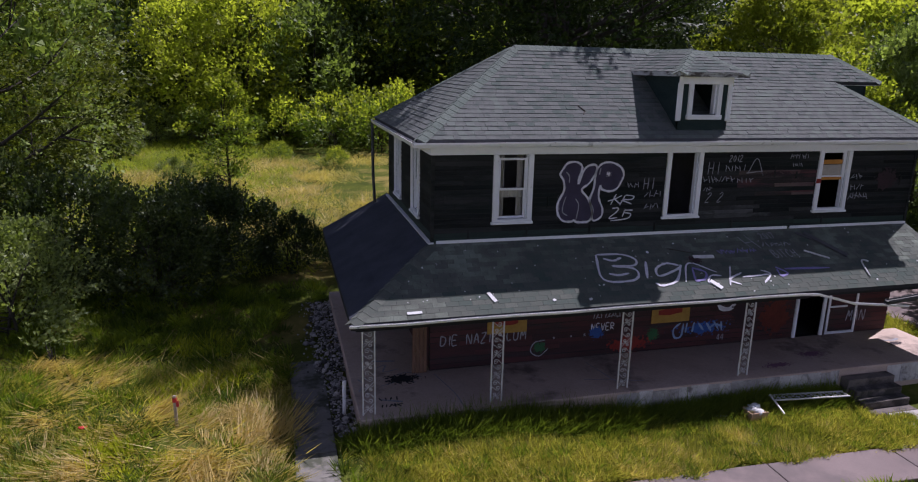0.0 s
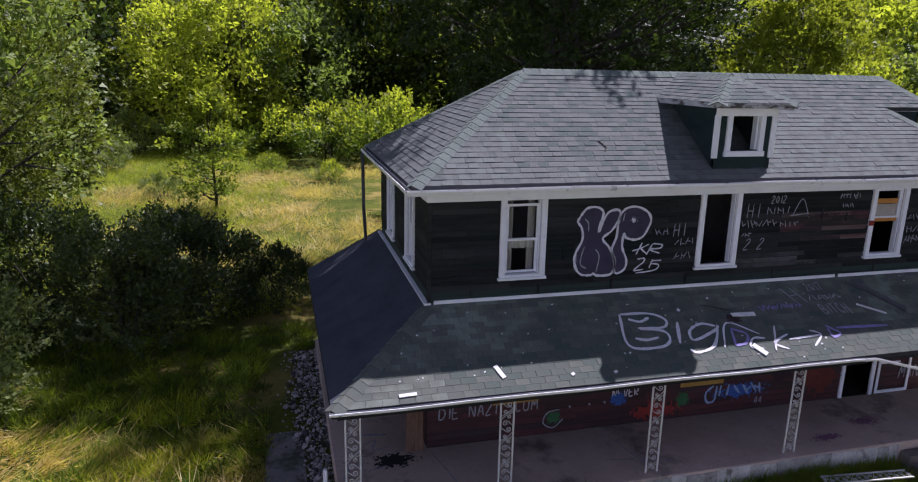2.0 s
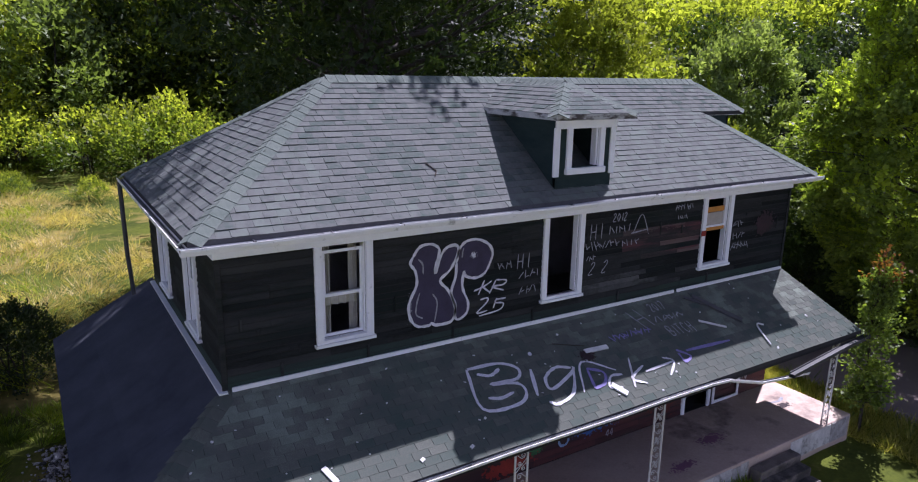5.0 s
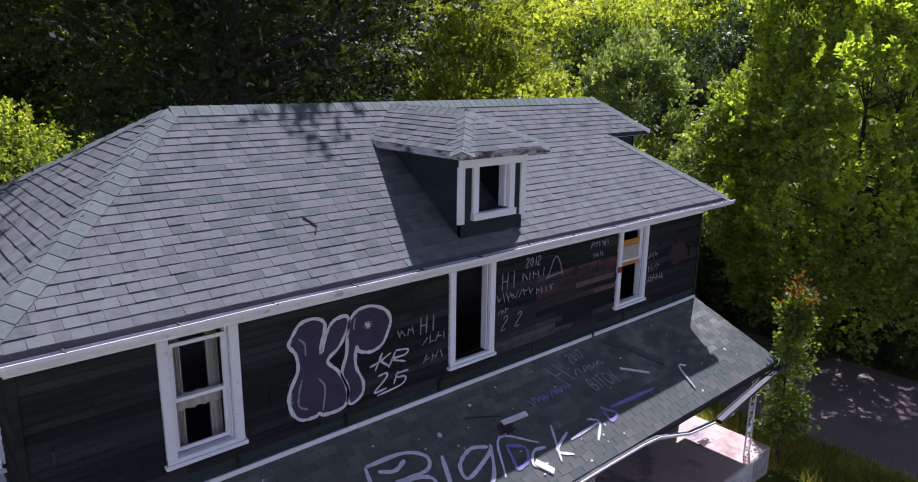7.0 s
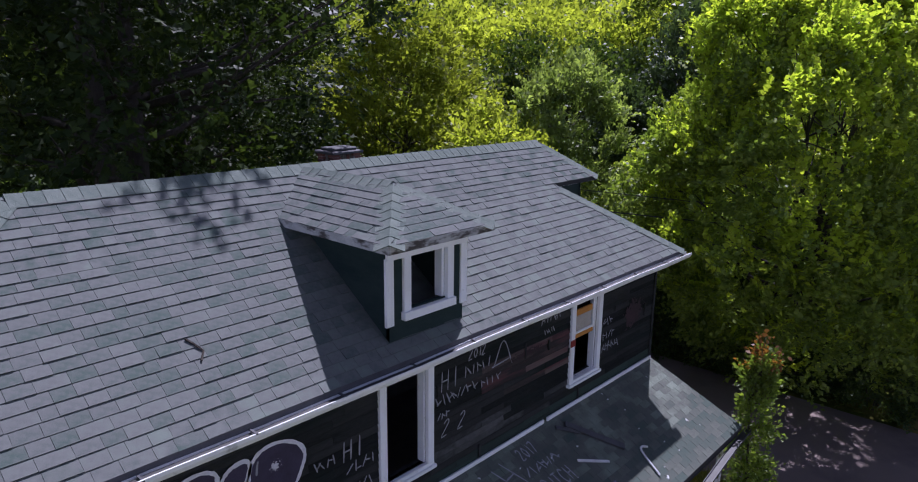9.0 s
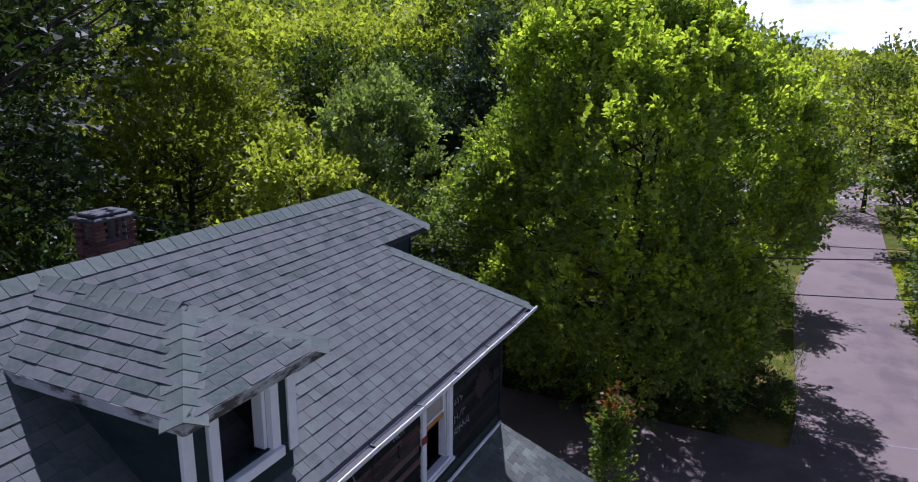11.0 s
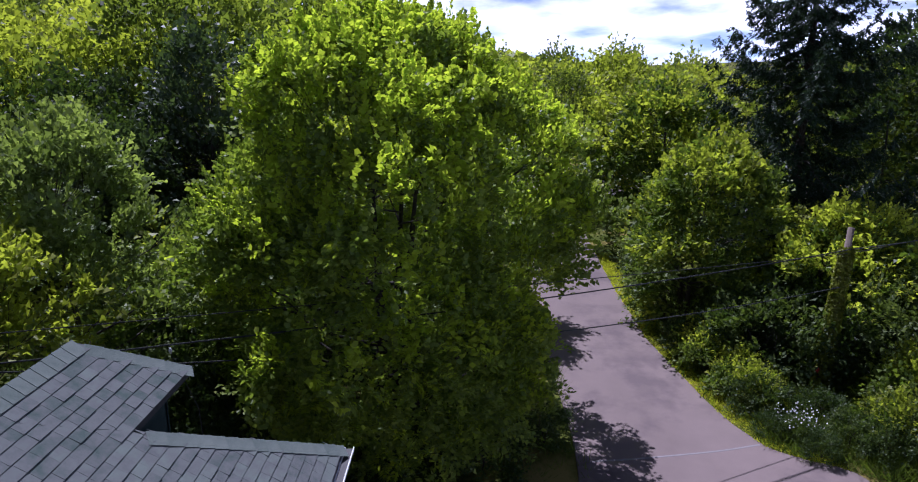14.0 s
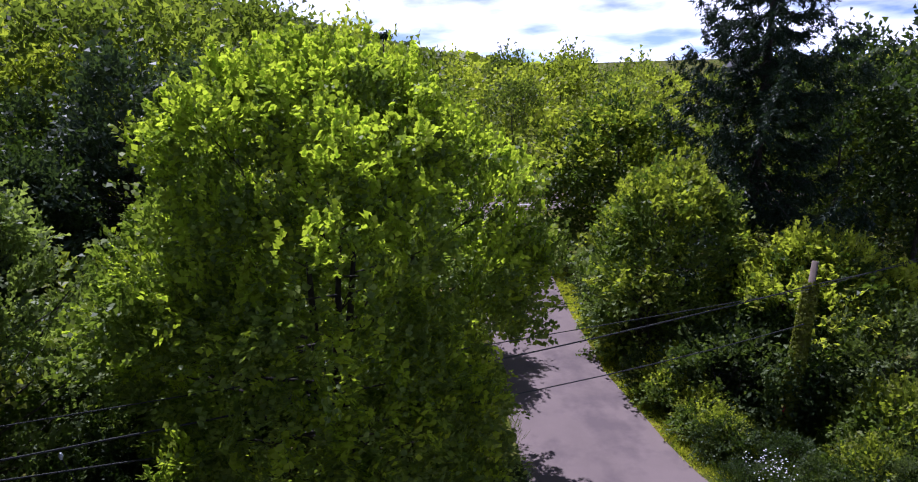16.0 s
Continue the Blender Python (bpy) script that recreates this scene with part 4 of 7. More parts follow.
def iron_post(at, height=2.14, width=0.27):
    """Flat wrought-iron porch post: two bars and scrolls between them."""
    p = thing("porch_post", "white wrought-iron porch post with scrolls, paint rusting", "post", at, group="porch posts")
    for s in (-1, 1):
        part("bar", boxes(((s * width / 2 - 0.016, -0.016, 0), (s * width / 2 + 0.016, 0.016, height)), bevel=0.003), M_IRON, p)
    n = 4
    u = height / n

    def curl(x, z, r, start, way, turns=1.35, tail=None):
        pts = [] if tail is None else [(tail[0], 0, tail[1])]
        for k in range(19):
            q = k / 18
            ang = start + way * math.tau * turns * q
            rr = r * (1 - 0.78 * q)
            pts.append((x + rr * math.cos(ang), 0, z + rr * math.sin(ang)))
        part("scroll", tube(pts, 0.0075, 5), M_IRON, p)

    w = width / 2 - 0.016
    for i in range(n):
        z0 = u * i
        part("diagonal", tube([(-w, 0, z0 + 0.03), (w, 0, z0 + u * 0.5)], 0.007, 5), M_IRON, p)
        curl(-0.045, z0 + u * 0.36, 0.045, -1.2, 1, tail=(-w, z0 + u * 0.2))
        curl(0.045, z0 + u * 0.16, 0.045, 1.9, 1, tail=(w, z0 + u * 0.34))
        curl(0.03, z0 + u * 0.64, 0.062, -2.6, 1, tail=(-w, z0 + u * 0.74))
        curl(-0.03, z0 + u * 0.9, 0.062, 0.6, 1, tail=(w, z0 + u * 0.78))
    return p


first = iron_post((1.85, 13.95, Z1))
for x in (4.85, 8.15, 11.62, 17.9):
    copy_thing(first, pose(x, 13.95, Z1))
fallen = copy_thing(first, pose(12.06, 13.28, 0.5, 0, 90.5, -5) @ pose(0, 0, 0, 0, 0, 90))
fallen["label"] = "white wrought-iron porch post fallen in the grass"

steps = thing("porch_steps", "four worn concrete steps up to the porch", "steps", (14.55, 13.7, 0.1))
for i in range(4):
    part("step", boxes(((0.012 * i, -0.3 - 0.28 * i, -0.2), (1.52 - 0.01 * i, -0.28 * i - 0.022 * (i > 0), 0.57 - 0.19 * i)), bevel=0.018), M_STEP, steps)

# chimney
ch = thing("chimney", "old red brick chimney with crumbling top behind the ridge", "chimney", (13.9, 21.9, 7.0))
part("core", boxes(((0.012, 0.012, -0.6), (0.788, 0.588, 1.36))), M_MORTAR, ch)
for px, py in ((0.02, 0.02), (0.62, 0.02), (0.02, 0.42), (0.62, 0.42)):
    part("pier_core", boxes(((px, py, 1.36), (px + 0.16, py + 0.16, 1.78))), M_MORTAR, ch)
bme = bpy.data.meshes.new("brick")
b_ = boxes(((0, 0, 0), (0.19, 0.09, 0.057)), bevel=0.004)
b_.to_mesh(bme)
b_.free()
bme.materials.append(M_BRICK)
crng = random.Random(8)
for r in range(26):
    z = 0.05 + r * 0.067
    off = 0.1 * (r % 2)
    for k in range(4) if r < 20 else (0, 3):
        for pl in ((0.0 + k * 0.2 - off * 0.5, -0.002, 0), (0.0 + k * 0.2 - off * 0.5, 0.512, 0)):
            ob = new("brick", bme)
            ob.parent = ch
            ob.location = (pl[0] + 0.05, pl[1] + crng.uniform(-.004, .004), z)
    for k in range(3) if r < 20 else (0, 2):
        for xx in (-0.002 + 0.09, 0.802):
            ob = new("brick", bme)
            ob.parent = ch
            ob.rotation_euler = (0, 0, radians(90))
            ob.location = (xx, k * 0.2 + off * 0.3 - 0.02, z)
part("cap", boxes(((-0.06, -0.06, 1.79), (0.86, 0.66, 1.86)), ((0.05, 0.05, 1.86), (0.75, 0.55, 1.93)), bevel=0.02), M_DARKMETAL, ch)


# ---- plants ----
def quad_leaves(name, C, U, V, material, parent=None, label="", corners=4):
    """One leaf at each centre C, with half length U and half width V; small far leaves have three corners."""
    n = len(C)
    if corners == 3:
        U, V = U * 1.15, V * 1.25
    fold = np.cross(U, V)
    fold = fold / (np.linalg.norm(fold, axis=1, keepdims=True) + 1e-9) * np.linalg.norm(V, axis=1, keepdims=True) * 0.35
    co = np.stack((C - U, C + V + fold - U * 0.1, C + U, C - V + fold - U * 0.1), 1).reshape(n, 4, 3)
    if corners == 3:
        co = co[:, 1:]
    co = co.reshape(-1, 3).astype(np.float32)
    me = bpy.data.meshes.new(name)
    me.vertices.add(corners * n)
    me.vertices.foreach_set("co", co.ravel())
    me.loops.add(corners * n)
    me.loops.foreach_set("vertex_index", np.arange(corners * n, dtype=np.int32))
    me.polygons.add(n)
    me.polygons.foreach_set("loop_start", np.arange(0, corners * n, corners, dtype=np.int32))
    me.update(calc_edges=True)
    return link_mesh(name, me, material, parent, label)


def unit(v):
    return v / (np.linalg.norm(v, axis=-1, keepdims=True) + 1e-9)


def spray_leaves(rng, P, Dr, N, L, per, size, width=0.42, upright=None):
    """Leaves of flat sprays: each starts at P, runs along Dr for L metres and faces N, with leaves to both sides of its shoot."""
    n = len(P)
    s = (np.arange(per) + rng.random((n, per))) / per
    sg = np.where((np.arange(per) + rng.integers(0, 2, (n, 1))) % 2 == 0, 1.0, -1.0)
    side = unit(np.cross(Dr, N))
    nn = np.cross(side, Dr)
    off = sg * width * (1.0 - 0.6 * s) * (0.25 + 0.75 * rng.random((n, per)))
    lift = rng.normal(size=(n, per)) * 0.08
    if upright is not None:
        turn = rng.random((n, per)) * math.tau
        r = np.where(upright[:, None], 0.2 * (1.05 - s), off)
        off, lift = np.where(upright[:, None], r * np.cos(turn), off), np.where(upright[:, None], r * np.sin(turn), lift)
    k = L[:, None, None]
    c = P[:, None] + (Dr[:, None] * s[..., None] + side[:, None] * off[..., None] + nn[:, None] * lift[..., None]) * k
    c[..., 2] -= 0.16 * L[:, None] * s * s
    u = unit(Dr[:, None] * 0.55 + side[:, None] * (np.sign(off) * 0.8)[..., None] + rng.normal(size=(n, per, 3)) * 0.3 + np.array((0, 0, -0.22)))
    nr = unit(nn[:, None] + rng.normal(size=(n, per, 3)) * 0.34)
    v = unit(np.cross(nr, u))
    sz = size * (0.62 + 0.66 * rng.random((n, per, 1)))
    return c.reshape(-1, 3), (u * sz * 0.54).reshape(-1, 3), (v * sz * 0.42).reshape(-1, 3), s.reshape(-1)


def tree_thing(name, label, at, height, radius, base, blobs, shoots, per, leaf, material, seed, shape=0.5, lobes=0.25, blob=0.24, trunk=0.25, category="tree",
               up=0.6, inner=0.55, trunks=1, kind_group="", limbs=40, skirt=0.12, wild=0.7, young=None, spikes=0.12, corners=4, low=0.85, flat=0.7, reach=4.6):
    """A broad-leaved tree or bush: tapered trunk with limbs, and a crown of boughs, each clothed with leafy sprays on
    its outer side.
    base: height of the lowest leaves; shape: where the crown is widest; blob: a bough's size against the crown's
    radius; flat: how far a bough is flattened; reach: a spray's length in leaves; young: paler leaf colour that paints
    sunlight onto the upper boughs."""
    rng = np.random.default_rng(seed)
    t = thing(name, label, category, at, group=kind_group)
    h = rng.random(blobs) ** low
    ang = (np.arange(blobs) * 2.39996 + rng.random(blobs) * 0.9) % math.tau
    prof = np.where(h < shape, np.sqrt(np.clip(1 - ((shape - h) / (shape + skirt)) ** 2, 0, 1)), np.sqrt(np.clip(1 - ((h - shape) / (1 - shape + 0.02)) ** 2, 0, 1)))
    ph = rng.random(6) * math.tau
    lob = 1 + lobes * (0.6 * np.sin(3 * ang + ph[0] + 4 * h) + 0.5 * np.sin(5 * ang + ph[1] - 7 * h) + 0.5 * np.sin(11 * h + ph[2] + 2 * ang))
    rb = radius * blob * (0.6 + 0.8 * rng.random(blobs))
    rr = np.maximum(radius * prof * lob * (inner + (1 - inner) * np.sqrt(rng.random(blobs))) - rb * 0.7, 0)
    B = np.stack((rr * np.cos(ang), rr * np.sin(ang), base + rb * 0.5 + (height - base - rb * 1.1) * h), -1)
    out = unit(np.stack((np.cos(ang), np.sin(ang), (h - 0.35) * 1.3), -1))
    m = blobs * shoots
    ob_, rs, hs = np.repeat(out, shoots, 0), np.repeat(rb, shoots), np.repeat(h, shoots)
    q = unit(ob_ * 0.75 + np.array((0, 0, 0.5)) + unit(rng.normal(size=(m, 3))) * 0.95)
    P = np.repeat(B, shoots, 0) + q * np.array((1, 1, flat)) * (rs * (0.3 + 0.7 * np.sqrt(rng.random(m))))[:, None]
    Dr = unit(q * 0.55 + ob_ * 0.4 + np.array((0, 0, up * 0.45)) + unit(rng.normal(size=(m, 3))) * wild * 0.6)
    L = leaf * reach * (0.65 + 0.7 * rng.random(m))
    spike = rng.random(m) < spikes * (0.3 + 1.4 * hs)
    L[spike] *= 1.35
    Dr[spike] = unit(Dr[spike] * 0.35 + np.array((0, 0, 1.0)))
    N = unit(q * 0.55 + np.array((0, 0, 0.85)) + rng.normal(size=(m, 3)) * 0.3)
    N[spike] = unit(ob_[spike] + rng.normal(size=(int(spike.sum()), 3)) * 0.4)
    c, u, v, s = spray_leaves(rng, P, Dr, N, L, per, leaf, upright=spike)
    keep = c[:, 2] > 0.03
    # sunlit tops painted in: paler leaves, likelier the higher the bough
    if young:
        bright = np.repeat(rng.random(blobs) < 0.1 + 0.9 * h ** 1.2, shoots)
        lit_ = np.repeat(bright & (rng.random(m) < 0.85) & (q[:, 2] > 0.1), per)
        tip = keep & lit_ & (s > 0.2)
        quad_leaves("young_leaves", c[tip], u[tip] * 1.05, v[tip] * 1.05, young, t, "paler leaves on the upper boughs, sunlight put into their colour", corners)
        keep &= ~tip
    quad_leaves("crown", c[keep], u[keep], v[keep], material, t, "", corners)
    bm = bmesh.new()
    for k in range(trunks):
        lean = rng.normal(size=2) * (0.03 * height if trunks == 1 else 0.12 * radius + 0.1)
        st = rng.normal(size=2) * (0 if trunks == 1 else 0.25 * min(radius, 1.5))
        hh = height * (0.84 if trunks == 1 else 0.68)
        pts = [(st[0] + lean[0] * q * q, st[1] + lean[1] * q * q, -0.15 + (hh + 0.15) * q) for q in np.linspace(0, 1, 7)]
        add_tube(bm, pts, [trunk * (1.3 if q == 0 else 1.0) * (1 - 0.9 * q) + 0.01 for q in np.linspace(0, 1, 7)], 8)
        for i in range(k, blobs, trunks * max(1, blobs // limbs)):
            e = B[i]
            q = float(np.clip((e[2] - 0.45 * np.hypot(e[0], e[1])) / hh, 0.1, 0.9))
            s = np.array((st[0] + lean[0] * q * q, st[1] + lean[1] * q * q, hh * q))
            mid = (s + e) / 2 + np.array((0, 0, -0.07 * np.linalg.norm(e - s)))
            r0 = trunk * (1 - 0.9 * q) * 0.45 + 0.008
            add_tube(bm, [s, mid, e], [r0, r0 * 0.65, 0.01], 5)
            for d in range(2):
                a = i * shoots + int(rng.integers(shoots))
                add_tube(bm, [mid * 0.4 + e * 0.6, P[a] + Dr[a] * L[a] * 0.6], [r0 * 0.45, 0.006], 4)
    part("trunk", bm, M_BARK, t, smooth=True)
    return t


def spruce(name, label, at, height, radius, seed, power=0.75, step=0.42, hang=0.22):
    """A spruce: straight trunk, whorls of drooping branches with upturned ends, hung with needle sprays."""
    rng = np.random.default_rng(seed)
    t = thing(name, label, "conifer", at)
    part("trunk", tube([(0, 0, -0.2), (0.05, 0, height * 0.5), (0, 0.03, height)], [0.32, 0.18, 0.02], 8), M_BARK, t, smooth=True)
    cs, us, vs = [], [], []
    bm = bmesh.new()
    z = 0.9
    while z < height - 0.2:
        f = 1 - z / height
        n = 6 if f > 0.3 else 5
        for k in range(n):
            a = math.tau * k / n + rng.random() * 0.9
            ln = radius * (f ** power) * (0.5 + 0.6 * rng.random() ** 1.5 + (0.35 if rng.random() < 0.12 else 0)) + 0.25
            m = 9
            q = np.linspace(0, 1, m)
            droop = -0.3 * ln * np.sin(q * 2.4) + 0.26 * ln * q ** 3 + (0.5 - f) * 0.35 * ln * q
            pts = np.stack((np.cos(a) * ln * q, np.sin(a) * ln * q, z + droop), -1)
            add_tube(bm, [tuple(p) for p in pts[::2]], [0.03 * f + 0.01, 0.025 * f + 0.008, 0.016, 0.012, 0.006][: len(pts[::2])], 4)
            side = np.array((-math.sin(a), math.cos(a), 0.0))
            fw = np.array((math.cos(a), math.sin(a), 0.0))
            # twigs: some lie along the branch, others hang from it
            tw = int(10 * ln) + 6
            qt = 0.15 + 0.85 * rng.random(tw)
            root = np.stack([np.interp(qt, q, pts[:, i]) for i in range(3)], -1)
            sg = np.where(rng.random(tw) < 0.5, -1.0, 1.0)
            tl = (0.2 * ln * (1 - 0.6 * qt) + 0.2) * (0.6 + 0.7 * rng.random(tw))
            td = unit(side * (sg * 0.8)[:, None] + fw * 0.6 + np.array((0, 0, -1.0)) * (0.3 + hang * 4 * rng.random((tw, 1))))
            per = 20
            ss = rng.random((tw, per))
            p = (root[:, None] + td[:, None] * (ss * tl[:, None])[..., None] + rng.normal(size=(tw, per, 3)) * 0.05).reshape(-1, 3)
            cnt = tw * per
            d = unit(np.repeat(td, per, 0) + rng.normal(size=(cnt, 3)) * 0.4)
            sz = 0.1 + 0.1 * rng.random((cnt, 1))
            w = unit(np.cross(d, rng.normal(size=(cnt, 3))))
            cs.append(p), us.append(d * sz), vs.append(w * sz * 0.2)
        z += step * (1 + 0.6 * rng.random())
    part("bough_frame", bm, M_BARK, t)
    quad_leaves("needles", np.concatenate(cs), np.concatenate(us), np.concatenate(vs), L_SPRUCE, t, "", 3)
    return t


def gz(x, y):
    return float(ground_z(x, y))


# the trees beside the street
tree_thing("maple", "large full maple tree with bright green leaves beside the street", (30.4, 16.0, 0.0), 14.1, 6.0, 0.7, 430, 21, 21, 0.153, L_MAPLE, 5, shape=0.42, lobes=0.2, blob=0.2, trunk=0.26, trunks=3, up=0.9, inner=0.7, skirt=0.16, wild=0.75, young=L_MAPLE_LIT, spikes=0.3, low=1.0)
tree_thing("ash_tree", "slender greyish-green tree behind the house", (30.18, 26.25, 0.0), 10.9, 3.4, 0.4, 80, 16, 20, 0.19, L_ASH, 6, shape=0.4, blob=0.3, trunk=0.16, up=1.2, wild=0.6, spikes=0.25, corners=3, young=L_ASH_LIT)
tree_thing("sumac", "bright lime-green sumac behind the house", (25.28, 26.54, 0.0), 9.2, 2.6, 0.6, 40, 15, 18, 0.2, L_LIME, 7, shape=0.6, blob=0.36, trunk=0.1, up=0.5, wild=0.8, corners=3)
spruce("spruce", "tall dark spruce towering over the lane", (45.16, -3.82, 0.0), 27.0, 6.4, 9, 0.55, 0.5)
sap = tree_thing("sapling", "young leafy maple sapling beside the porch corner", (19.3, 13.75, 0.2), 4.3, 0.32, 0.0, 46, 8, 11, 0.1, L_MAPLE, 10, shape=0.3, lobes=0.25, blob=0.4, trunk=0.035, up=1.2, category="sapling", spikes=0.25)

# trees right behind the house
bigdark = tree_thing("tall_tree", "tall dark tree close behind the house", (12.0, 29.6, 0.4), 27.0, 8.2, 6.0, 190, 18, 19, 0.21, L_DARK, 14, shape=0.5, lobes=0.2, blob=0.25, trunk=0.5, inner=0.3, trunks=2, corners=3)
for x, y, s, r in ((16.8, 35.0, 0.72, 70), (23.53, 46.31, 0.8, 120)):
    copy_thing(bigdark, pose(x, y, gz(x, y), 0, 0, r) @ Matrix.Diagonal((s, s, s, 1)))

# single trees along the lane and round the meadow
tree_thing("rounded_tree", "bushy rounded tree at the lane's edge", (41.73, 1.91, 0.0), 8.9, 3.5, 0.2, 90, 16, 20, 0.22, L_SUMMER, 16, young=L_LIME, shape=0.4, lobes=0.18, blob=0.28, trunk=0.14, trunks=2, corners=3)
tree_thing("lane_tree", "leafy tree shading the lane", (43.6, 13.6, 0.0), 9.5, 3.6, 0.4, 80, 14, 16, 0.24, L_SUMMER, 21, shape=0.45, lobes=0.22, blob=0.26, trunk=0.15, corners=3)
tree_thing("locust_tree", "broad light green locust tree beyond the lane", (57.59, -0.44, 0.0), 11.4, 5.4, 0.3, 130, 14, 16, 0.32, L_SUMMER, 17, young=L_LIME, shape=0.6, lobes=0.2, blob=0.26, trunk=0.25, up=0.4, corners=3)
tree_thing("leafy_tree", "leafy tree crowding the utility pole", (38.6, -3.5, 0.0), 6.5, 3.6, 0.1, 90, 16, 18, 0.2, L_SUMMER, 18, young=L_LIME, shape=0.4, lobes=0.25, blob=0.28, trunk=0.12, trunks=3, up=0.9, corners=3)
tree_thing("birch_tree", "tall yellow-green tree in front of the woods", (30.23, 37.46, 0.2), 13.4, 4.4, 0.8, 90, 16, 18, 0.23, L_TAWNY, 19, shape=0.5, lobes=0.25, blob=0.28, trunk=0.2, corners=3)
tree_thing("young_tree", "young tree standing alone in the meadow", (-2.9, 45.2, 0.4), 6.6, 1.9, 0.75, 46, 9, 12, 0.17, L_SUMMER, 60, young=L_LIME, shape=0.24, lobes=0.35, blob=0.26, trunk=0.09, up=1.0, inner=0.4)
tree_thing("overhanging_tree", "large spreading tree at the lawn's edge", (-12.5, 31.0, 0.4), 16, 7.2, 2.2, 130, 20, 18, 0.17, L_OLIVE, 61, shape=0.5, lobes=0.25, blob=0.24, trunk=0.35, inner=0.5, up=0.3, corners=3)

# pines and thin conifers in front of the woods
pine = tree_thing("pine_tree", "tall dark pine with a ragged greyish-green crown", (42.98, 26.54, 0.0), 13.6, 2.9, 3.0, 60, 12, 12, 0.3, L_PINE, 63, shape=0.55, lobes=0.3, blob=0.36, trunk=0.2, up=0.9, wild=0.8, spikes=0.2, corners=3, kind_group="pines", category="conifer")
for x, y, sc in ((46.83, 24.43, 0.97), (49.31, 34.38, 0.85), (40.12, 29.28, 0.7), (47.1, 30.03, 0.78)):
    copy_thing(pine, pose(x, y, 0, 0, 0, 47 * x) @ Matrix.Diagonal((sc, sc, sc, 1)))
conifer = spruce("thin_conifer", "slender dark conifer rising behind the maple", (51.73, 15.23, 0.0), 15.9, 2.0, 64, 0.75, 0.7)
copy_thing(conifer, pose(53.61, 16.57, 0, 0, 0, 80) @ Matrix.Diagonal((0.95, 0.95, 0.95, 1)))

# woodland
protos = []
for i, (m, hgt, rad, shp) in enumerate(((L_WOODS, 15, 4.8, 0.55), (L_DEEP, 17, 4.2, 0.5), (L_LIME, 14, 4.8, 0.7), (L_ASH, 12, 4.2, 0.45))):
    lab = ("broad green woodland tree", "dark green woodland tree", "light green locust tree at the edge of the woods", "rounded greyish-green woodland tree")[i]
    protos.append(tree_thing("woodland_tree", lab, (46 + 9 * i, 56 + 3 * i, 0), hgt, rad, 0.8, 80, 9, 7, 0.42, m, 30 + i, corners=3, wild=0.8, shape=shp, lobes=0.24, blob=0.3, trunk=0.22, inner=0.45, kind_group="woodland", limbs=9))
for i, m in enumerate((L_WOODS, L_LIME)):
    protos.append(tree_thing("far_tree", ("green tree in the distant woods", "light green tree in the distant woods")[i], (96 + 9 * i, 14 - 20 * i, 0), 14, 5.2, 0.5, 60, 6, 8, 0.66, m, 44 + i, corners=3, shape=0.55, lobes=0.24, blob=0.32, trunk=0.22, inner=0.45, kind_group="distant woods", limbs=4))
wr = random.Random(77)
placed = [(30, 15, 6), (30, 26, 3.5), (25.3, 26, 2), (44.5, -4.6, 3.8), (12, 29, 5), (16.5, 34, 5), (24, 46, 5), (41.2, 1.2, 3.3), (57, -1.5, 5), (43, 12, 3.5), (36.2, -3.2, 3), (30.5, 37, 4)] + [(46 + 9 * i, 56 + 3 * i, 3.6) for i in range(4)] + [(43, 26, 3), (46.5, 24, 3), (51.5, 14.3, 2), (53.5, 15.5, 2), (50, 33, 3)]


def wood(x0, x1, y0, y1, count, kinds, s0, s1, gap=3.6):
    """Woodland trees scattered over a rectangle, no two closer than their crowns allow."""
    tries = 0
    while count and tries < 4000:
        tries += 1
        x, y, s = wr.uniform(x0, x1), wr.uniform(y0, y1), wr.uniform(s0, s1)
        if x < -0.37 * y - 3 or y < 9.0 - 0.85 * (x - 11):
            continue
        if any((x - a) ** 2 + (y - b) ** 2 < (gap * s * 0.5 + c * 0.75) ** 2 for a, b, c in placed):
            continue
        placed.append((x, y, gap * s))
        k = wr.choice(kinds)
        copy_thing(protos[k], pose(x, y, gz(x, y) - 0.1, 0, 0, wr.uniform(0, 360)) @ Matrix.Diagonal((s, s, s * wr.uniform(0.9, 1.1), 1)))
        count -= 1


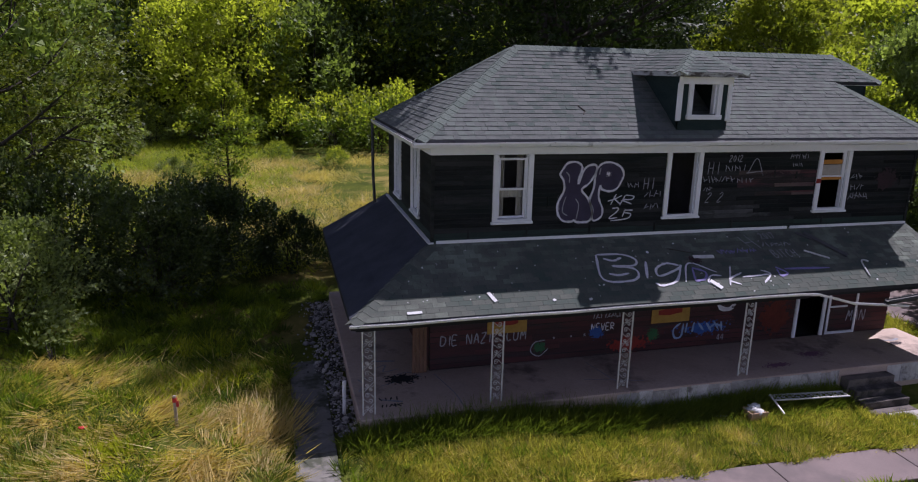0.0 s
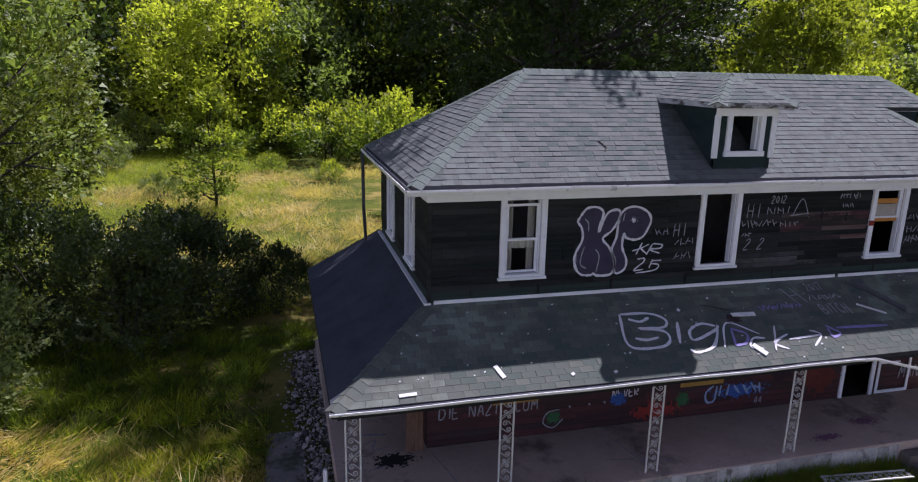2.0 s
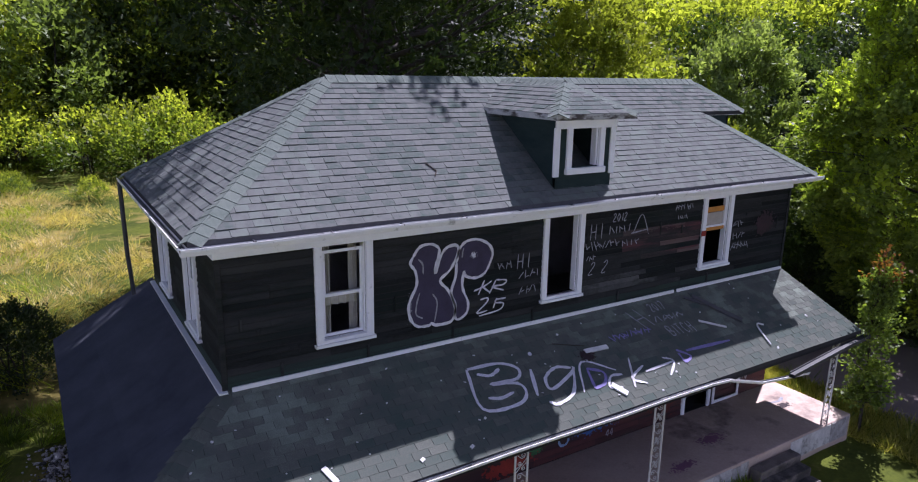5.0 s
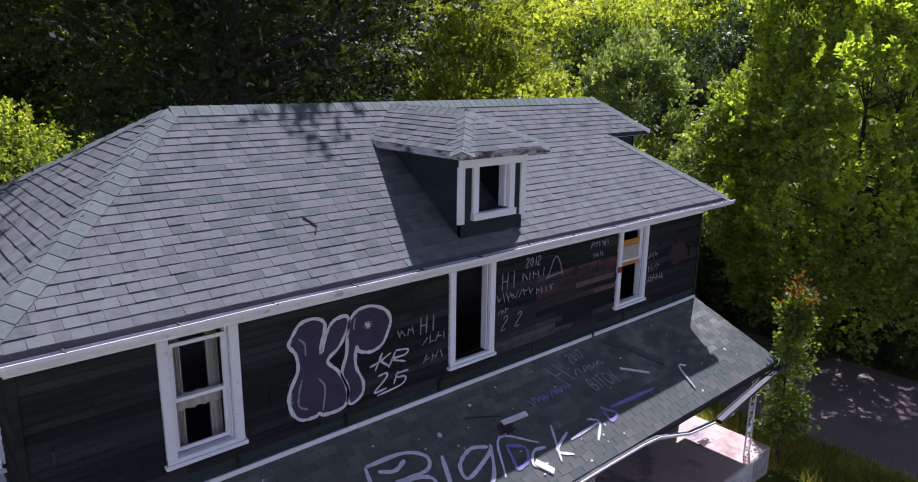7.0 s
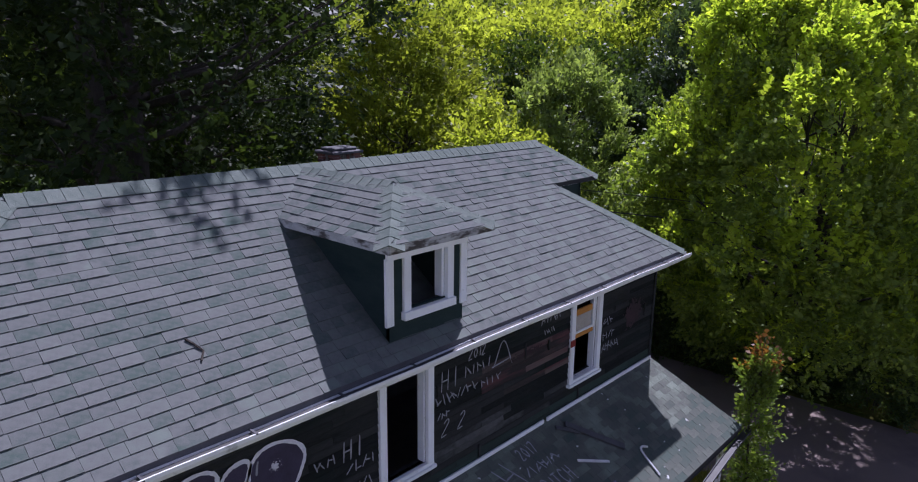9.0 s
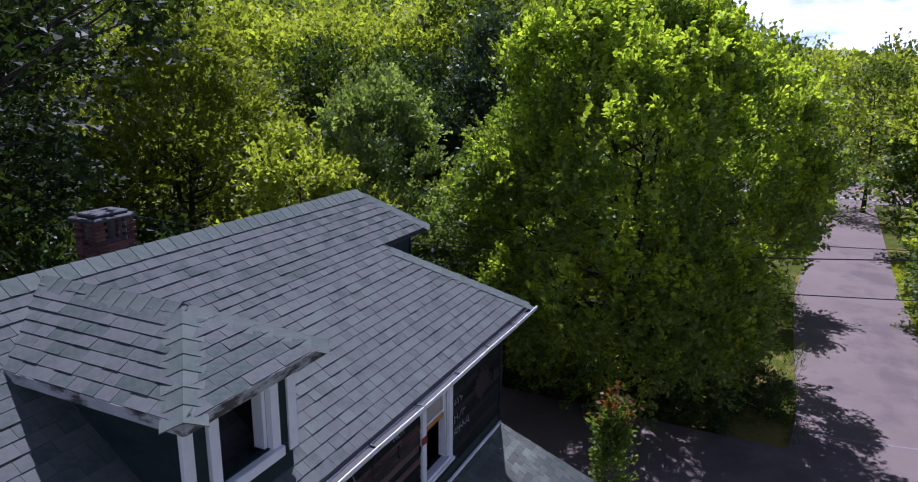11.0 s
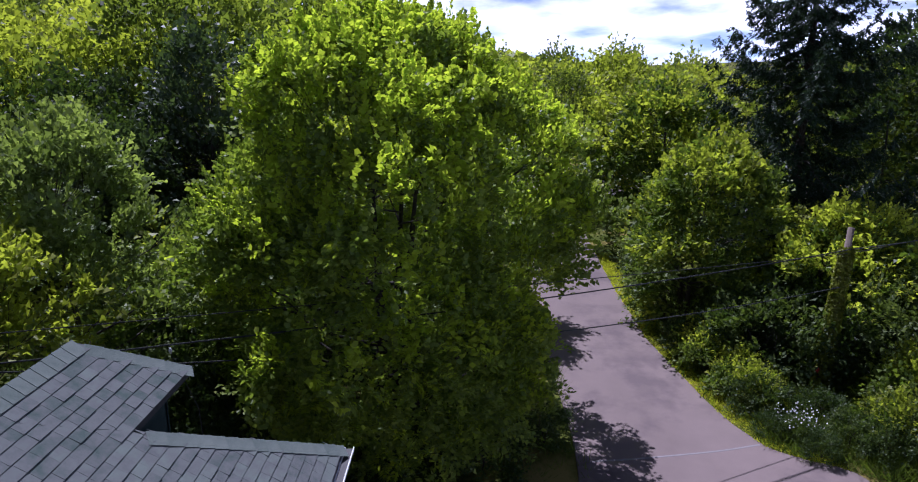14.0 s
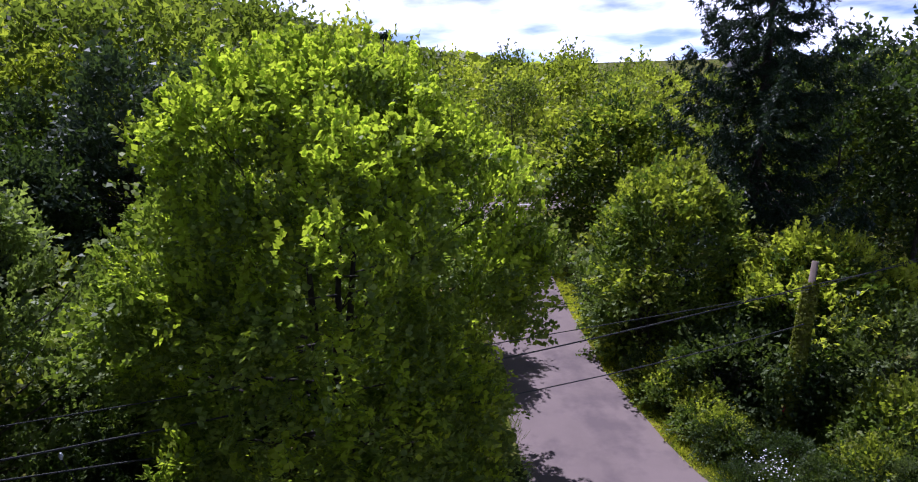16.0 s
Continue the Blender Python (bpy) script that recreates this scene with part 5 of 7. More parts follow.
wood(-40, 10, 80, 98, 16, (0, 0, 1, 3), 1.0, 1.45, 2.6)
wood(25, 42, 54, 74, 8, (0, 1, 1), 1.0, 1.3)
wood(6, 36, 82, 104, 16, (1, 1, 0), 1.15, 1.5, 2.4)
for x, y, sc, k in ((-2.8, 76.0, 1.1, 2), (4.2, 77.5, 1.15, 3), (-8.5, 75.0, 0.95, 2)):
    placed.append((x, y, 3.6 * sc))
    copy_thing(protos[k], pose(x, y, gz(x, y) - 0.1, 0, 0, 50 * x) @ Matrix.Diagonal((sc, sc, sc, 1)))
for x, y, sc, k in ((35.05, 45.77, 1.03, 0), (33.15, 41.12, 0.94, 0), (48.54, 50.97, 1.14, 2), (59.72, 56.42, 1.18, 0), (54.22, 47.3, 1.12, 2), (66.34, 50.97, 1.16, 0), (54.69, 39.5, 1.0, 2), (70.08, 44.75, 1.23, 2),
                    (43.31, 38.55, 0.73, 1), (43.62, 33.66, 0.7, 1), (41.4, 30.11, 0.6, 1), (47.04, 46.44, 1.0, 2), (59.51, 47.71, 1.14, 2), (50.03, 42.1, 1.02, 2), (63.57, 40.8, 1.19, 2), (57.38, 35.86, 1.19, 2), (50.56, 31.91, 1.1, 0),
                    (55.83, 29.03, 1.15, 0), (62.22, 24.77, 1.16, 0), (72.88, 4.7, 0.8, 0), (86.15, -12.11, 0.9, 2), (78.62, -6.37, 0.8, 0)):
    placed.append((x, y, 3.6 * sc))
    copy_thing(protos[k], pose(x, y, gz(x, y) - 0.1, 0, 0, wr.uniform(0, 360)) @ Matrix.Diagonal((sc, sc, sc, 1)))
wood(38, 80, 13.5, 24, 8, (0, 3, 2), 0.6, 0.8)
wood(64, 130, 24, 90, 26, (4, 5), 1.0, 1.4, 5)
wood(47, 58, -24, -9, 8, (1, 1, 1, 0), 0.7, 0.95, 2.8)
wood(62, 80, -34, -12, 8, (1, 0), 0.7, 0.9)
wood(62, 80, -12, 0.0, 4, (2, 0), 0.65, 0.8)
wood(98, 180, -80, 24, 30, (4, 5), 0.7, 1.0, 6)
wood(-26, -14, 36, 64, 5, (0, 1, 3), 0.9, 1.3)

# bushes
bush = tree_thing("bush", "dense dark green bush at the roadside", (35.95, 0.78, 0.0), 3.4, 2.5, 0.0, 44, 9, 12, 0.2, L_DEEP, 50, shape=0.35, lobes=0.22, blob=0.32, trunk=0.05, trunks=4, category="bush", corners=3, inner=0.6, kind_group="bushes", limbs=8)
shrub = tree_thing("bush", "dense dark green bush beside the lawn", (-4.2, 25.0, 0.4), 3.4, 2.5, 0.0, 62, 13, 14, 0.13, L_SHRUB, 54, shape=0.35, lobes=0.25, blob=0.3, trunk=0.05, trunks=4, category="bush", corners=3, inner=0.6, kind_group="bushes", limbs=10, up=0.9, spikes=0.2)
pale = tree_thing("bush", "grey-green sprawling bush at the lawn's edge", (-7.8, 21.6, 0.4), 3.3, 2.4, 0.0, 54, 12, 14, 0.12, L_GREY, 51, shape=0.4, lobes=0.3, blob=0.3, trunk=0.05, trunks=4, category="bush", corners=3, inner=0.6, kind_group="bushes", limbs=8, up=0.9, spikes=0.2)
fresh = tree_thing("bush", "bright green sumac bush at the meadow's edge", (5.5, 68.0, 0.4), 4.4, 3.8, 0.0, 40, 9, 11, 0.27, L_SUMMER, 52, young=L_LIME, spikes=0.25, shape=0.5, lobes=0.3, blob=0.34, trunk=0.05, trunks=3, category="bush", corners=3, inner=0.6, kind_group="bushes", limbs=8)
lane_bush = tree_thing("bush", "yellow-green leafy bush at the lane's edge", (37.2, 3.0, 0.0), 1.9, 1.3, 0.0, 34, 9, 12, 0.14, L_SUMMER, 55, shape=0.4, lobes=0.3, blob=0.32, trunk=0.04, trunks=3, category="bush", corners=3, inner=0.6, kind_group="bushes", limbs=8, up=0.9, young=L_LIME)
for x, y, s, src in ((-2.2, 27.4, 0.95, shrub), (0.5, 27.2, .62, shrub), (-7.0, 27.0, 1.1, shrub), (-10.8, 24.0, 1.1, pale), (-12, 27, 1.1, shrub), (-3.5, 29.5, .9, shrub), (-10.5, 29.5, 1.2, shrub),
                     (-15, 21.5, 1.2, pale), (36.84, 1.6, .8, bush), (36.21, -1.82, 1.0, bush), (42.92, 2.33, 0.9, bush), (35.18, -5.04, 1.4, pale), (46.54, 1.71, 1.1, bush),
                     (50.55, 1.3, 1.0, pale), (32.81, 2.51, .4, bush), (34.51, 2.74, .8, lane_bush), (36.3, 2.9, .95, lane_bush), (38.1, 3.32, .5, bush), (31.95, 0.69, .36, bush), (32.24, -3.11, 1.3, lane_bush), (28.7, 20.92, .6, bush), (30.52, 11.06, .4, bush), (28.98, 13.02, .55, bush), (28.82, 15.62, .55, bush), (28.97, 18.02, .6, bush), (30.36, 0.45, .34, bush), (29.63, 1.74, .26, bush), (29.48, -0.27, .38, bush), (31.11, 2.77, .24, bush), (32.43, 2, .4, lane_bush), (29.51, -1.97, .5, pale), (33.84, 1.43, .5, lane_bush), (32.91, 2.81, .25, pale), (30.25, -3.75, .6, bush), (30.72, 2.06, .26, bush), (30.2, -1.15, .9, lane_bush), (31.43, -2.73, .6, pale), (33.4, 2.52, .75, lane_bush), (29.34, 19.23, .55, bush), (29.25, 14.43, .45, bush), (29.19, 17.03, .5, bush), (31.1, 21.07, 1.0, bush), (33.56, 23.03, 1.1, bush), (29.35, 23.03, .8, bush), (34.93, 19.56, 1.0, bush), (27.24, 23.79, .7, bush), (36.69, 17.1, 1.0, pale), (38.1, 21.13, 1.2, bush), (34.48, 26.55, 1.2, bush), (37.51, 25.12, 1.2, fresh), (9.5, 66.0, 1.1, fresh), (1.0, 71.0, 0.9, fresh), (12.5, 70.0, 1.2, fresh), (-4.5, 74.0, 1.1, fresh), (4.6, 56.0, 0.32, fresh), (0.2, 61.0, 0.3, fresh), (-12.0, 73.0, 1.2, pale), (-6.5, 49.5, 0.5, pale), (23.05, 23.09, .5, pale),
                     (-13, 62, 1.0, pale), (-15, 55, 1.0, shrub), (21.92, 28.77, 0.9, bush), (14.5, 32.5, 1.5, bush), (18.0, 30.5, 1.4, bush), (20.35, 32.24, 1.5, bush), (15.0, 38.0, 1.7, bush), (19.0, 40.0, 1.8, bush), (22.23, 37.28, 1.7, bush), (25.35, 32.35, 1.4, bush), (12.5, 42.0, 1.6, bush)):
    copy_thing(src, pose(x, y, gz(x, y) - 0.05, 0, 0, wr.uniform(0, 360)) @ Matrix.Diagonal((s, s, s, 1)))


# grass
def grass(name, label, x0, x1, y0, y1, count, length, material, seed, keep=None, lie=0.6, wide=0.6, clump=14):
    """Blades in tufts: each tuft leans its own way and spreads from its root."""
    rng = np.random.default_rng(seed)
    k = count // clump
    cx, cy = rng.uniform(x0, x1, k), rng.uniform(y0, y1, k)
    grow = np.repeat(0.55 + 0.75 * rng.random(k) ** 1.5, clump)
    ox, oy = rng.normal(size=k * clump) * 0.22 * length, rng.normal(size=k * clump) * 0.22 * length
    x, y = np.repeat(cx, clump) + ox, np.repeat(cy, clump) + oy
    ok = np.ones(len(x), bool)
    if keep:
        ok &= keep(x, y)
    x, y, ox, oy, grow = x[ok], y[ok], ox[ok], oy[ok], grow[ok]
    n = len(x)
    z = ground_z(x, y)
    l = length * (0.45 + 0.9 * rng.random(n)) * grow
    swirl = 2.2 * np.sin(x * 0.6 + 1.7) + 1.6 * np.cos(y * 0.7) + np.repeat(rng.normal(size=k), clump)[ok] * 0.9
    d = unit(np.stack((np.cos(swirl) * lie * 0.6 + 2.6 * ox / length, np.sin(swirl) * lie * 0.6 + 2.6 * oy / length, np.full(n, 0.9)), -1) + rng.normal(size=(n, 3)) * 0.22)
    d[:, 2] = np.abs(d[:, 2]) * 0.9 + 0.1
    U = d * (l / 2)[:, None]
    V = unit(np.cross(U, rng.normal(size=(n, 3)))) * wide * (0.01 + 0.014 * rng.random((n, 1)))
    C = np.stack((x, y, z - 0.02), -1) + U
    return tagged(quad_leaves(name, C, U, V, material, corners=3), label, "grass", kind="stuff")


def lawn(x, y):
    slab = (x > 1.5) & (x < 18.8) & (y > 13.65)
    walk_ = (x > 0.2) & (x < 1.06 + 0.58 * (y > 13.6)) & (y > 11.5) & (y < 23)
    front_ = (y < 11.2 + 0.12 * np.sin(x * 2.1) + 0.06 * np.sin(x * 7.3)) & (y > 10.0) & (x > 3.7)
    steps_ = (x > 14.6) & (x < 16.2) & (y > 12.4)
    return ~(slab | walk_ | front_ | steps_ | (x > 21.0))


TUFTS = [(-1.4, 13.0, 1.5), (-3.6, 13.4, 1.3), (-6.0, 18.9, 0.9), (-5.2, 15.6, 0.8), (-0.9, 15.0, 0.8), (-2.2, 11.6, 1.4), (-4.6, 10.8, 1.2), (-8.5, 16.5, 1.0), (-2.0, 14.2, 1.3), (-0.5, 14.0, 0.9), (-5.0, 17.6, 1.1), (-3.2, 15.8, 0.9)]
DRY = [(-3.5, 47.5, 3.0), (6.0, 33.0, 2.5), (-1.0, 56.0, 4.0), (7.0, 58.0, 3.0), (-7.0, 37.0, 2.5), (1.0, 39.0, 2.5), (3.0, 50.0, 3.0), (3.0, 33.5, 3.0), (5.5, 38.0, 3.5), (0.5, 44.0, 3.0), (-5.5, 40.0, 3.0), (4.0, 29.5, 3.0), (-1.5, 34.0, 3.0), (-8.0, 50.0, 4.0)]


def near(x, y, spots, rng_):
    d = np.zeros(len(x))
    for a, b, r in spots:
        d = np.maximum(d, np.exp(-((x - a) ** 2 + (y - b) ** 2) / (r * r)))
    return d > 0.22 + 0.62 * rng_.random(len(x))


def tufts(x, y):
    rr = np.random.default_rng(7)
    return lawn(x, y) & (y < 19.5) & (near(x, y, TUFTS, rr) | ((x < 0.2) & (rr.random(len(x)) < 0.035)))


def green(x, y):
    return lawn(x, y) & ~((y > 10.5) & (x > 1.5)) & ~near(x, y, TUFTS, np.random.default_rng(8))


def dry(x, y):
    return near(x, y, DRY, np.random.default_rng(9))


def lush(x, y):
    return lawn(x, y) & ~near(x, y, DRY, np.random.default_rng(10))


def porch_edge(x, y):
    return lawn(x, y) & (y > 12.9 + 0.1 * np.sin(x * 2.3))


def fresh_patch(x, y):
    return lawn(x, y) & (np.sin(x * 1.3 + 2 * np.sin(y * 0.9)) * np.sin(y * 1.1 + 1.5 * np.sin(x * 0.7)) > 0.35)


def front_dry(x, y):
    return lawn(x, y) & (np.sin(x * 1.9 + 1.3 * np.sin(x * 0.6)) * 0.5 + 11.9 - y > 0.35 * np.sin(y * 5 + x * 3))


def front_strip(x, y):
    return lawn(x, y) & (y < 13.0 + 0.12 * np.sin(x * 1.7))


grass("lawn_grass", "uneven green lawn grass", -11, 21, 9, 25, 230000, 0.34, L_GRASS, 1, green, lie=1.0, wide=0.66, clump=80)
grass("mixed_lawn_grass", "yellowing grass mixed into the sunny lawn", -11, 1.2, 10, 18.2, 56000, 0.34, L_FRONT, 24, green, lie=1.6, wide=0.55, clump=70)
grass("fresh_lawn_grass", "bright green patches of longer lawn grass", -11, 1.5, 10, 20, 62000, 0.36, L_VERGE, 21, fresh_patch, lie=0.8, wide=0.7, clump=60)
grass("lawn_weeds", "dark green tufts standing in the lawn", -11, 1.4, 10, 24, 34000, 0.34, L_WEED_SHADE, 22, green, lie=0.7, wide=0.7, clump=110)
grass("tall_dry_grass", "long straw-coloured grass lying in swirls", -11, 15, 10, 21, 150000, 0.66, L_STRAW, 2, tufts, lie=3.2, wide=0.52, clump=110)
# these three porch strips take the darker weed colour to paint in shade
grass("porch_grass", "green grass along the porch edge, shade put into its colour", 1.4, 14.5, 12.6, 13.7, 90000, 0.2, L_WEED_SHADE, 5, porch_edge, lie=0.7, wide=0.4, clump=20)
grass("tall_porch_grass", "tall grass leaning on the porch slab, coloured darker as shade", 1.4, 14.5, 13.2, 13.7, 42000, 0.36, L_WEED_SHADE, 16, porch_edge, lie=0.4, wide=0.34, clump=20)
grass("tall_porch_grass", "long grass hiding the porch slab, coloured darker as shade", 1.5, 8.2, 13.25, 13.7, 22000, 0.5, L_WEED_SHADE, 25, porch_edge, lie=0.3, wide=0.4, clump=24)
grass("front_grass", "uneven yellow-green grass in front of the porch", 1.6, 15.5, 11.0, 13.1, 150000, 0.2, L_FRONT, 6, front_strip, lie=1.0, wide=0.42, clump=50)
grass("front_weeds", "dark green tufts in the front grass", 1.6, 15.5, 11.0, 13.1, 26000, 0.22, L_WEED_SHADE, 23, front_strip, lie=0.7, wide=0.6, clump=60)
grass("dry_front_grass", "dry straw blades mixed into the front grass", 1.6, 15.5, 11.0, 12.9, 30000, 0.24, L_STRAW, 11, front_dry, lie=1.8, wide=0.36, clump=30)
grass("kerb_grass", "grass along the street side of the pavement", 3.0, 18.0, 8.0, 10.05, 14000, 0.25, L_GRASS, 13, None, lie=1.0, wide=0.6, clump=40)
grass("meadow_grass", "meadow of green grass behind the house", -17, 14, 26, 76, 110000, 0.75, L_VERDANT, 3, lush, lie=1.5)
grass("dry_meadow_grass", "straw-coloured patches in the meadow", -14, 12, 26, 62, 90000, 0.7, L_STRAW, 4, dry, lie=1.7)


def far_canopy(name, label, x0, x1, y0, y1, count, size, material, seed):
    """Distant woods on the hills, seen as tree tops."""
    rng = np.random.default_rng(seed)
    n = count
    x, y = rng.uniform(x0, x1, n), rng.uniform(y0, y1, n)
    k = 18
    r = size * (0.6 + 0.7 * rng.random(n))
    a = unit(rng.normal(size=(n, k, 3)) + np.array((0, 0, 0.5)))
    c = np.stack((x, y, ground_z(x, y) + r * 0.9), -1)[:, None] + a * r[:, None, None]
    c = c.reshape(-1, 3)
    nrm = unit(a.reshape(-1, 3) + rng.normal(size=(n * k, 3)) * 0.4)
    u = unit(np.cross(nrm, rng.normal(size=(n * k, 3))))
    v = np.cross(nrm, u)
    rr = np.repeat(r, k)[:, None] * 0.42
    return tagged(quad_leaves(name, c, u * rr, v * rr, material, corners=3), label, "woods", kind="stuff")


far_canopy("far_woods", "distant wooded hillside", 165, 400, -60, 260, 4800, 3.2, L_WOODS, 5)
far_canopy("far_woods_low", "distant low woods beyond the highway", 150, 400, -260, 0, 2600, 4.0, L_LIME, 6)
far_canopy("far_woods_back", "wooded slope beyond the meadow", -90, 70, 88, 190, 2200, 3.6, L_WOODS, 8)

# spoil heap on the horizon
bm = bmesh.new()
rng = np.random.default_rng(88)
n1, n2 = 40, 18
vs = []
for i in range(n1):
    for j in range(n2):
        a, b = i / (n1 - 1), j / (n2 - 1)
        ridge = (0.95 * math.exp(-((a - 0.28) / 0.16) ** 2) + 0.55 * math.exp(-((a - 0.72) / 0.2) ** 2)) * math.sin(math.pi * b) ** 0.8
        vs.append(bm.verts.new((270 + 60 * b, -95 - 110 * a, 21 * ridge + rng.normal() * 0.25 - 0.3)))
for i in range(n1 - 1):
    for j in range(n2 - 1):
        bm.faces.new((vs[i * n2 + j], vs[(i + 1) * n2 + j], vs[(i + 1) * n2 + j + 1], vs[i * n2 + j + 1]))
tagged(part("spoil_heap", bm, M_SPOIL), "grey mine spoil heap beyond the distant woods", "spoil heap")


# ---- writing and paint on the house ----
def stroke_mesh(lines, place, width, rng):
    """Painted strokes: each line of (u, w) becomes a flat ribbon with a wavering edge; place(u, w) puts it on its surface."""
    vs, fs = [], []
    for ln in lines:
        pts = spline(ln, 5) if len(ln) > 2 else [tuple(np.array(ln[0]) + (np.array(ln[1]) - np.array(ln[0])) * k / 4) for k in range(5)]
        n = len(pts)
        b = len(vs)
        for i, p in enumerate(pts):
            q0, q1 = pts[max(i - 1, 0)], pts[min(i + 1, n - 1)]
            d = Vector((q1[0] - q0[0], q1[1] - q0[1]))
            d = d.normalized() if d.length > 1e-6 else Vector((1, 0))
            w = width * rng.uniform(0.36, 0.6) * (0.6 if i in (0, n - 1) else 1.0)
            vs += [place(p[0] - d.y * w, p[1] + d.x * w), place(p[0] + d.y * w, p[1] - d.x * w)]
        fs += [(b + 2 * i, b + 2 * i + 1, b + 2 * i + 3, b + 2 * i + 2) for i in range(n - 1)]
    return vs, fs


GR = random.Random(21)


def on_wall(u, w):
    return (u, WY0 - 0.012, w)


def on_wall_over(u, w):
    return (u, WY0 - 0.016, w)


SLOPE = (Z2 - PZ) / (WY0 - PY0)


def on_roof(u, w):
    return (u, w, PZ + (w - PY0) * SLOPE + 0.026)


def on_slab(u, w):
    return (u, w, Z1 + 0.004)


def paint(lines, place, width, material, name, label):
    if len(lines) == 1:
        vs, fs = stroke_mesh(lines, place, width, GR)
        return tagged(raw(name, vs, fs, material), label, "graffiti", group="graffiti")
    ob = thing(name, label, "graffiti", group="graffiti")
    for ln in lines:
        vs, fs = stroke_mesh([ln], place, width, GR)
        raw("stroke", vs, fs, material, ob)
    return ob


def blotch(u, w, ru, rw, place, material, name, label, n=220):
    """A sprayed patch: a soft cloud of small dots, dense in the middle."""
    vs, fs = [], []
    for k in range(n):
        a, r = GR.uniform(0, math.tau), min(abs(GR.gauss(0, 0.6)), 1.3)
        cu, cw, d = u + ru * r * math.cos(a), w + rw * r * math.sin(a), GR.uniform(0.1, 0.26) * min(ru, rw) * (1.4 - r)
        up = Vector(place(cu, cw))
        out = (Vector(place(cu + 1, cw)) - up).cross(Vector(place(cu, cw + 1)) - up).normalized() * (0.003 * k / n)
        vs += [tuple(Vector(place(cu + d * math.cos(t), cw + d * math.sin(t))) + out) for t in (0.3, 1.35, 2.4, 3.44, 4.49, 5.54)]
        fs.append(tuple(range(6 * k, 6 * k + 6)))
    return tagged(raw(name, vs, fs, material), label, "graffiti", group="graffiti", kind="stuff")


def letters(text, u, w, size, slant=0.0):
    """Hand-drawn capitals and figures as strokes; u, w: lower left."""
    shapes = {
        "D": [[(0, 0), (0, 1)], [(0, 1), (.45, .85), (.55, .45), (.35, .05), (0, 0)]], "I": [[(.2, 0), (.2, 1)]], "E": [[(.5, 1), (0, 1), (0, 0), (.5, 0)], [(0, .5), (.4, .5)]],
        "N": [[(0, 0), (0, 1), (.5, 0), (.5, 1)]], "A": [[(0, 0), (.28, 1), (.55, 0)], [(.1, .4), (.45, .4)]], "Z": [[(0, 1), (.5, 1), (0, 0), (.5, 0)]],
        "S": [[(.5, .9), (.15, 1), (.05, .7), (.45, .4), (.4, .05), (0, .08)]], "C": [[(.5, .85), (.2, 1), (0, .5), (.2, 0), (.5, .12)]], "U": [[(0, 1), (.02, .2), (.25, 0), (.48, .2), (.5, 1)]],
        "T": [[(0, 1), (.5, 1)], [(.25, 1), (.25, 0)]], "M": [[(0, 0), (.08, 1), (.3, .4), (.52, 1), (.6, 0)]], "V": [[(0, 1), (.25, 0), (.5, 1)]], "R": [[(0, 0), (0, 1), (.45, .85), (.4, .55), (0, .5), (.5, 0)]],
        "2": [[(0, .8), (.25, 1), (.45, .75), (0, 0), (.5, 0)]], "0": [[(.25, 1), (0, .5), (.25, 0), (.48, .5), (.25, 1)]], "1": [[(.2, 1), (.2, 0)]], "7": [[(0, 1), (.5, 1), (.15, 0)]],
        "4": [[(.35, 0), (.35, 1), (0, .35), (.5, .35)]], "H": [[(0, 0), (0, 1)], [(.45, 0), (.45, 1)], [(0, .5), (.45, .5)]], "W": [[(0, 1), (.15, 0), (.3, .7), (.45, 0), (.6, 1)]], "K": [[(0, 0), (0, 1)], [(.5, 1), (0, .45), (.5, 0)]],
        "B": [[(0, 0), (0, 1), (.4, .9), (.35, .6), (0, .5)], [(0, .5), (.5, .4), (.45, .05), (0, 0)]], "G": [[(.5, .8), (.2, 1), (0, .5), (.2, 0), (.5, .15), (.5, .45), (.3, .45)]],
    }
    out = []
    for ch in text:
        if ch != " ":
            out += [[(u + size * (a * 0.9 + slant * b), w + size * b) for a, b in ln] for ln in shapes[ch]]
        u += size * (0.72 if ch not in "I1" else 0.45)
    return out


def bars(u0, u1, w, h, n=1):
    """Plain short bars, in rows, for writing that cannot be read."""
    out = []
    for k in range(n):
        u, y = u0, w - k * h * 1.6
        while u < u1:
            t = GR.uniform(-0.3, 0.3) * h
            out.append([(u - t, y - h * GR.uniform(0.3, 0.5)), (u + t, y + h * GR.uniform(0.3, 0.5))])
            if GR.random() < 0.5:
                out.append([(u, y + h * GR.uniform(-0.3, 0.3)), (u + h * 0.5, y + h * GR.uniform(-0.3, 0.3))])
            u += h * GR.uniform(0.45, 0.8)
    return out


P_RED = mat("red_spray", (0.16, 0.015, 0.01), (0.32, 0.035, 0.02), 4, 0.8, 0.1, 40)
P_BLUE = mat("blue_spray", (0.02, 0.06, 0.25), (0.05, 0.14, 0.42), 4, 0.8, 0.1, 40)
P_SKY = mat("pale_blue_spray", (0.12, 0.22, 0.42), (0.36, 0.46, 0.62), 6, 0.8, 0.1, 40)
P_LILAC = mat("lilac_paint", (0.14, 0.12, 0.32), (0.3, 0.26, 0.52), 6, 0.8, 0.1, 50)
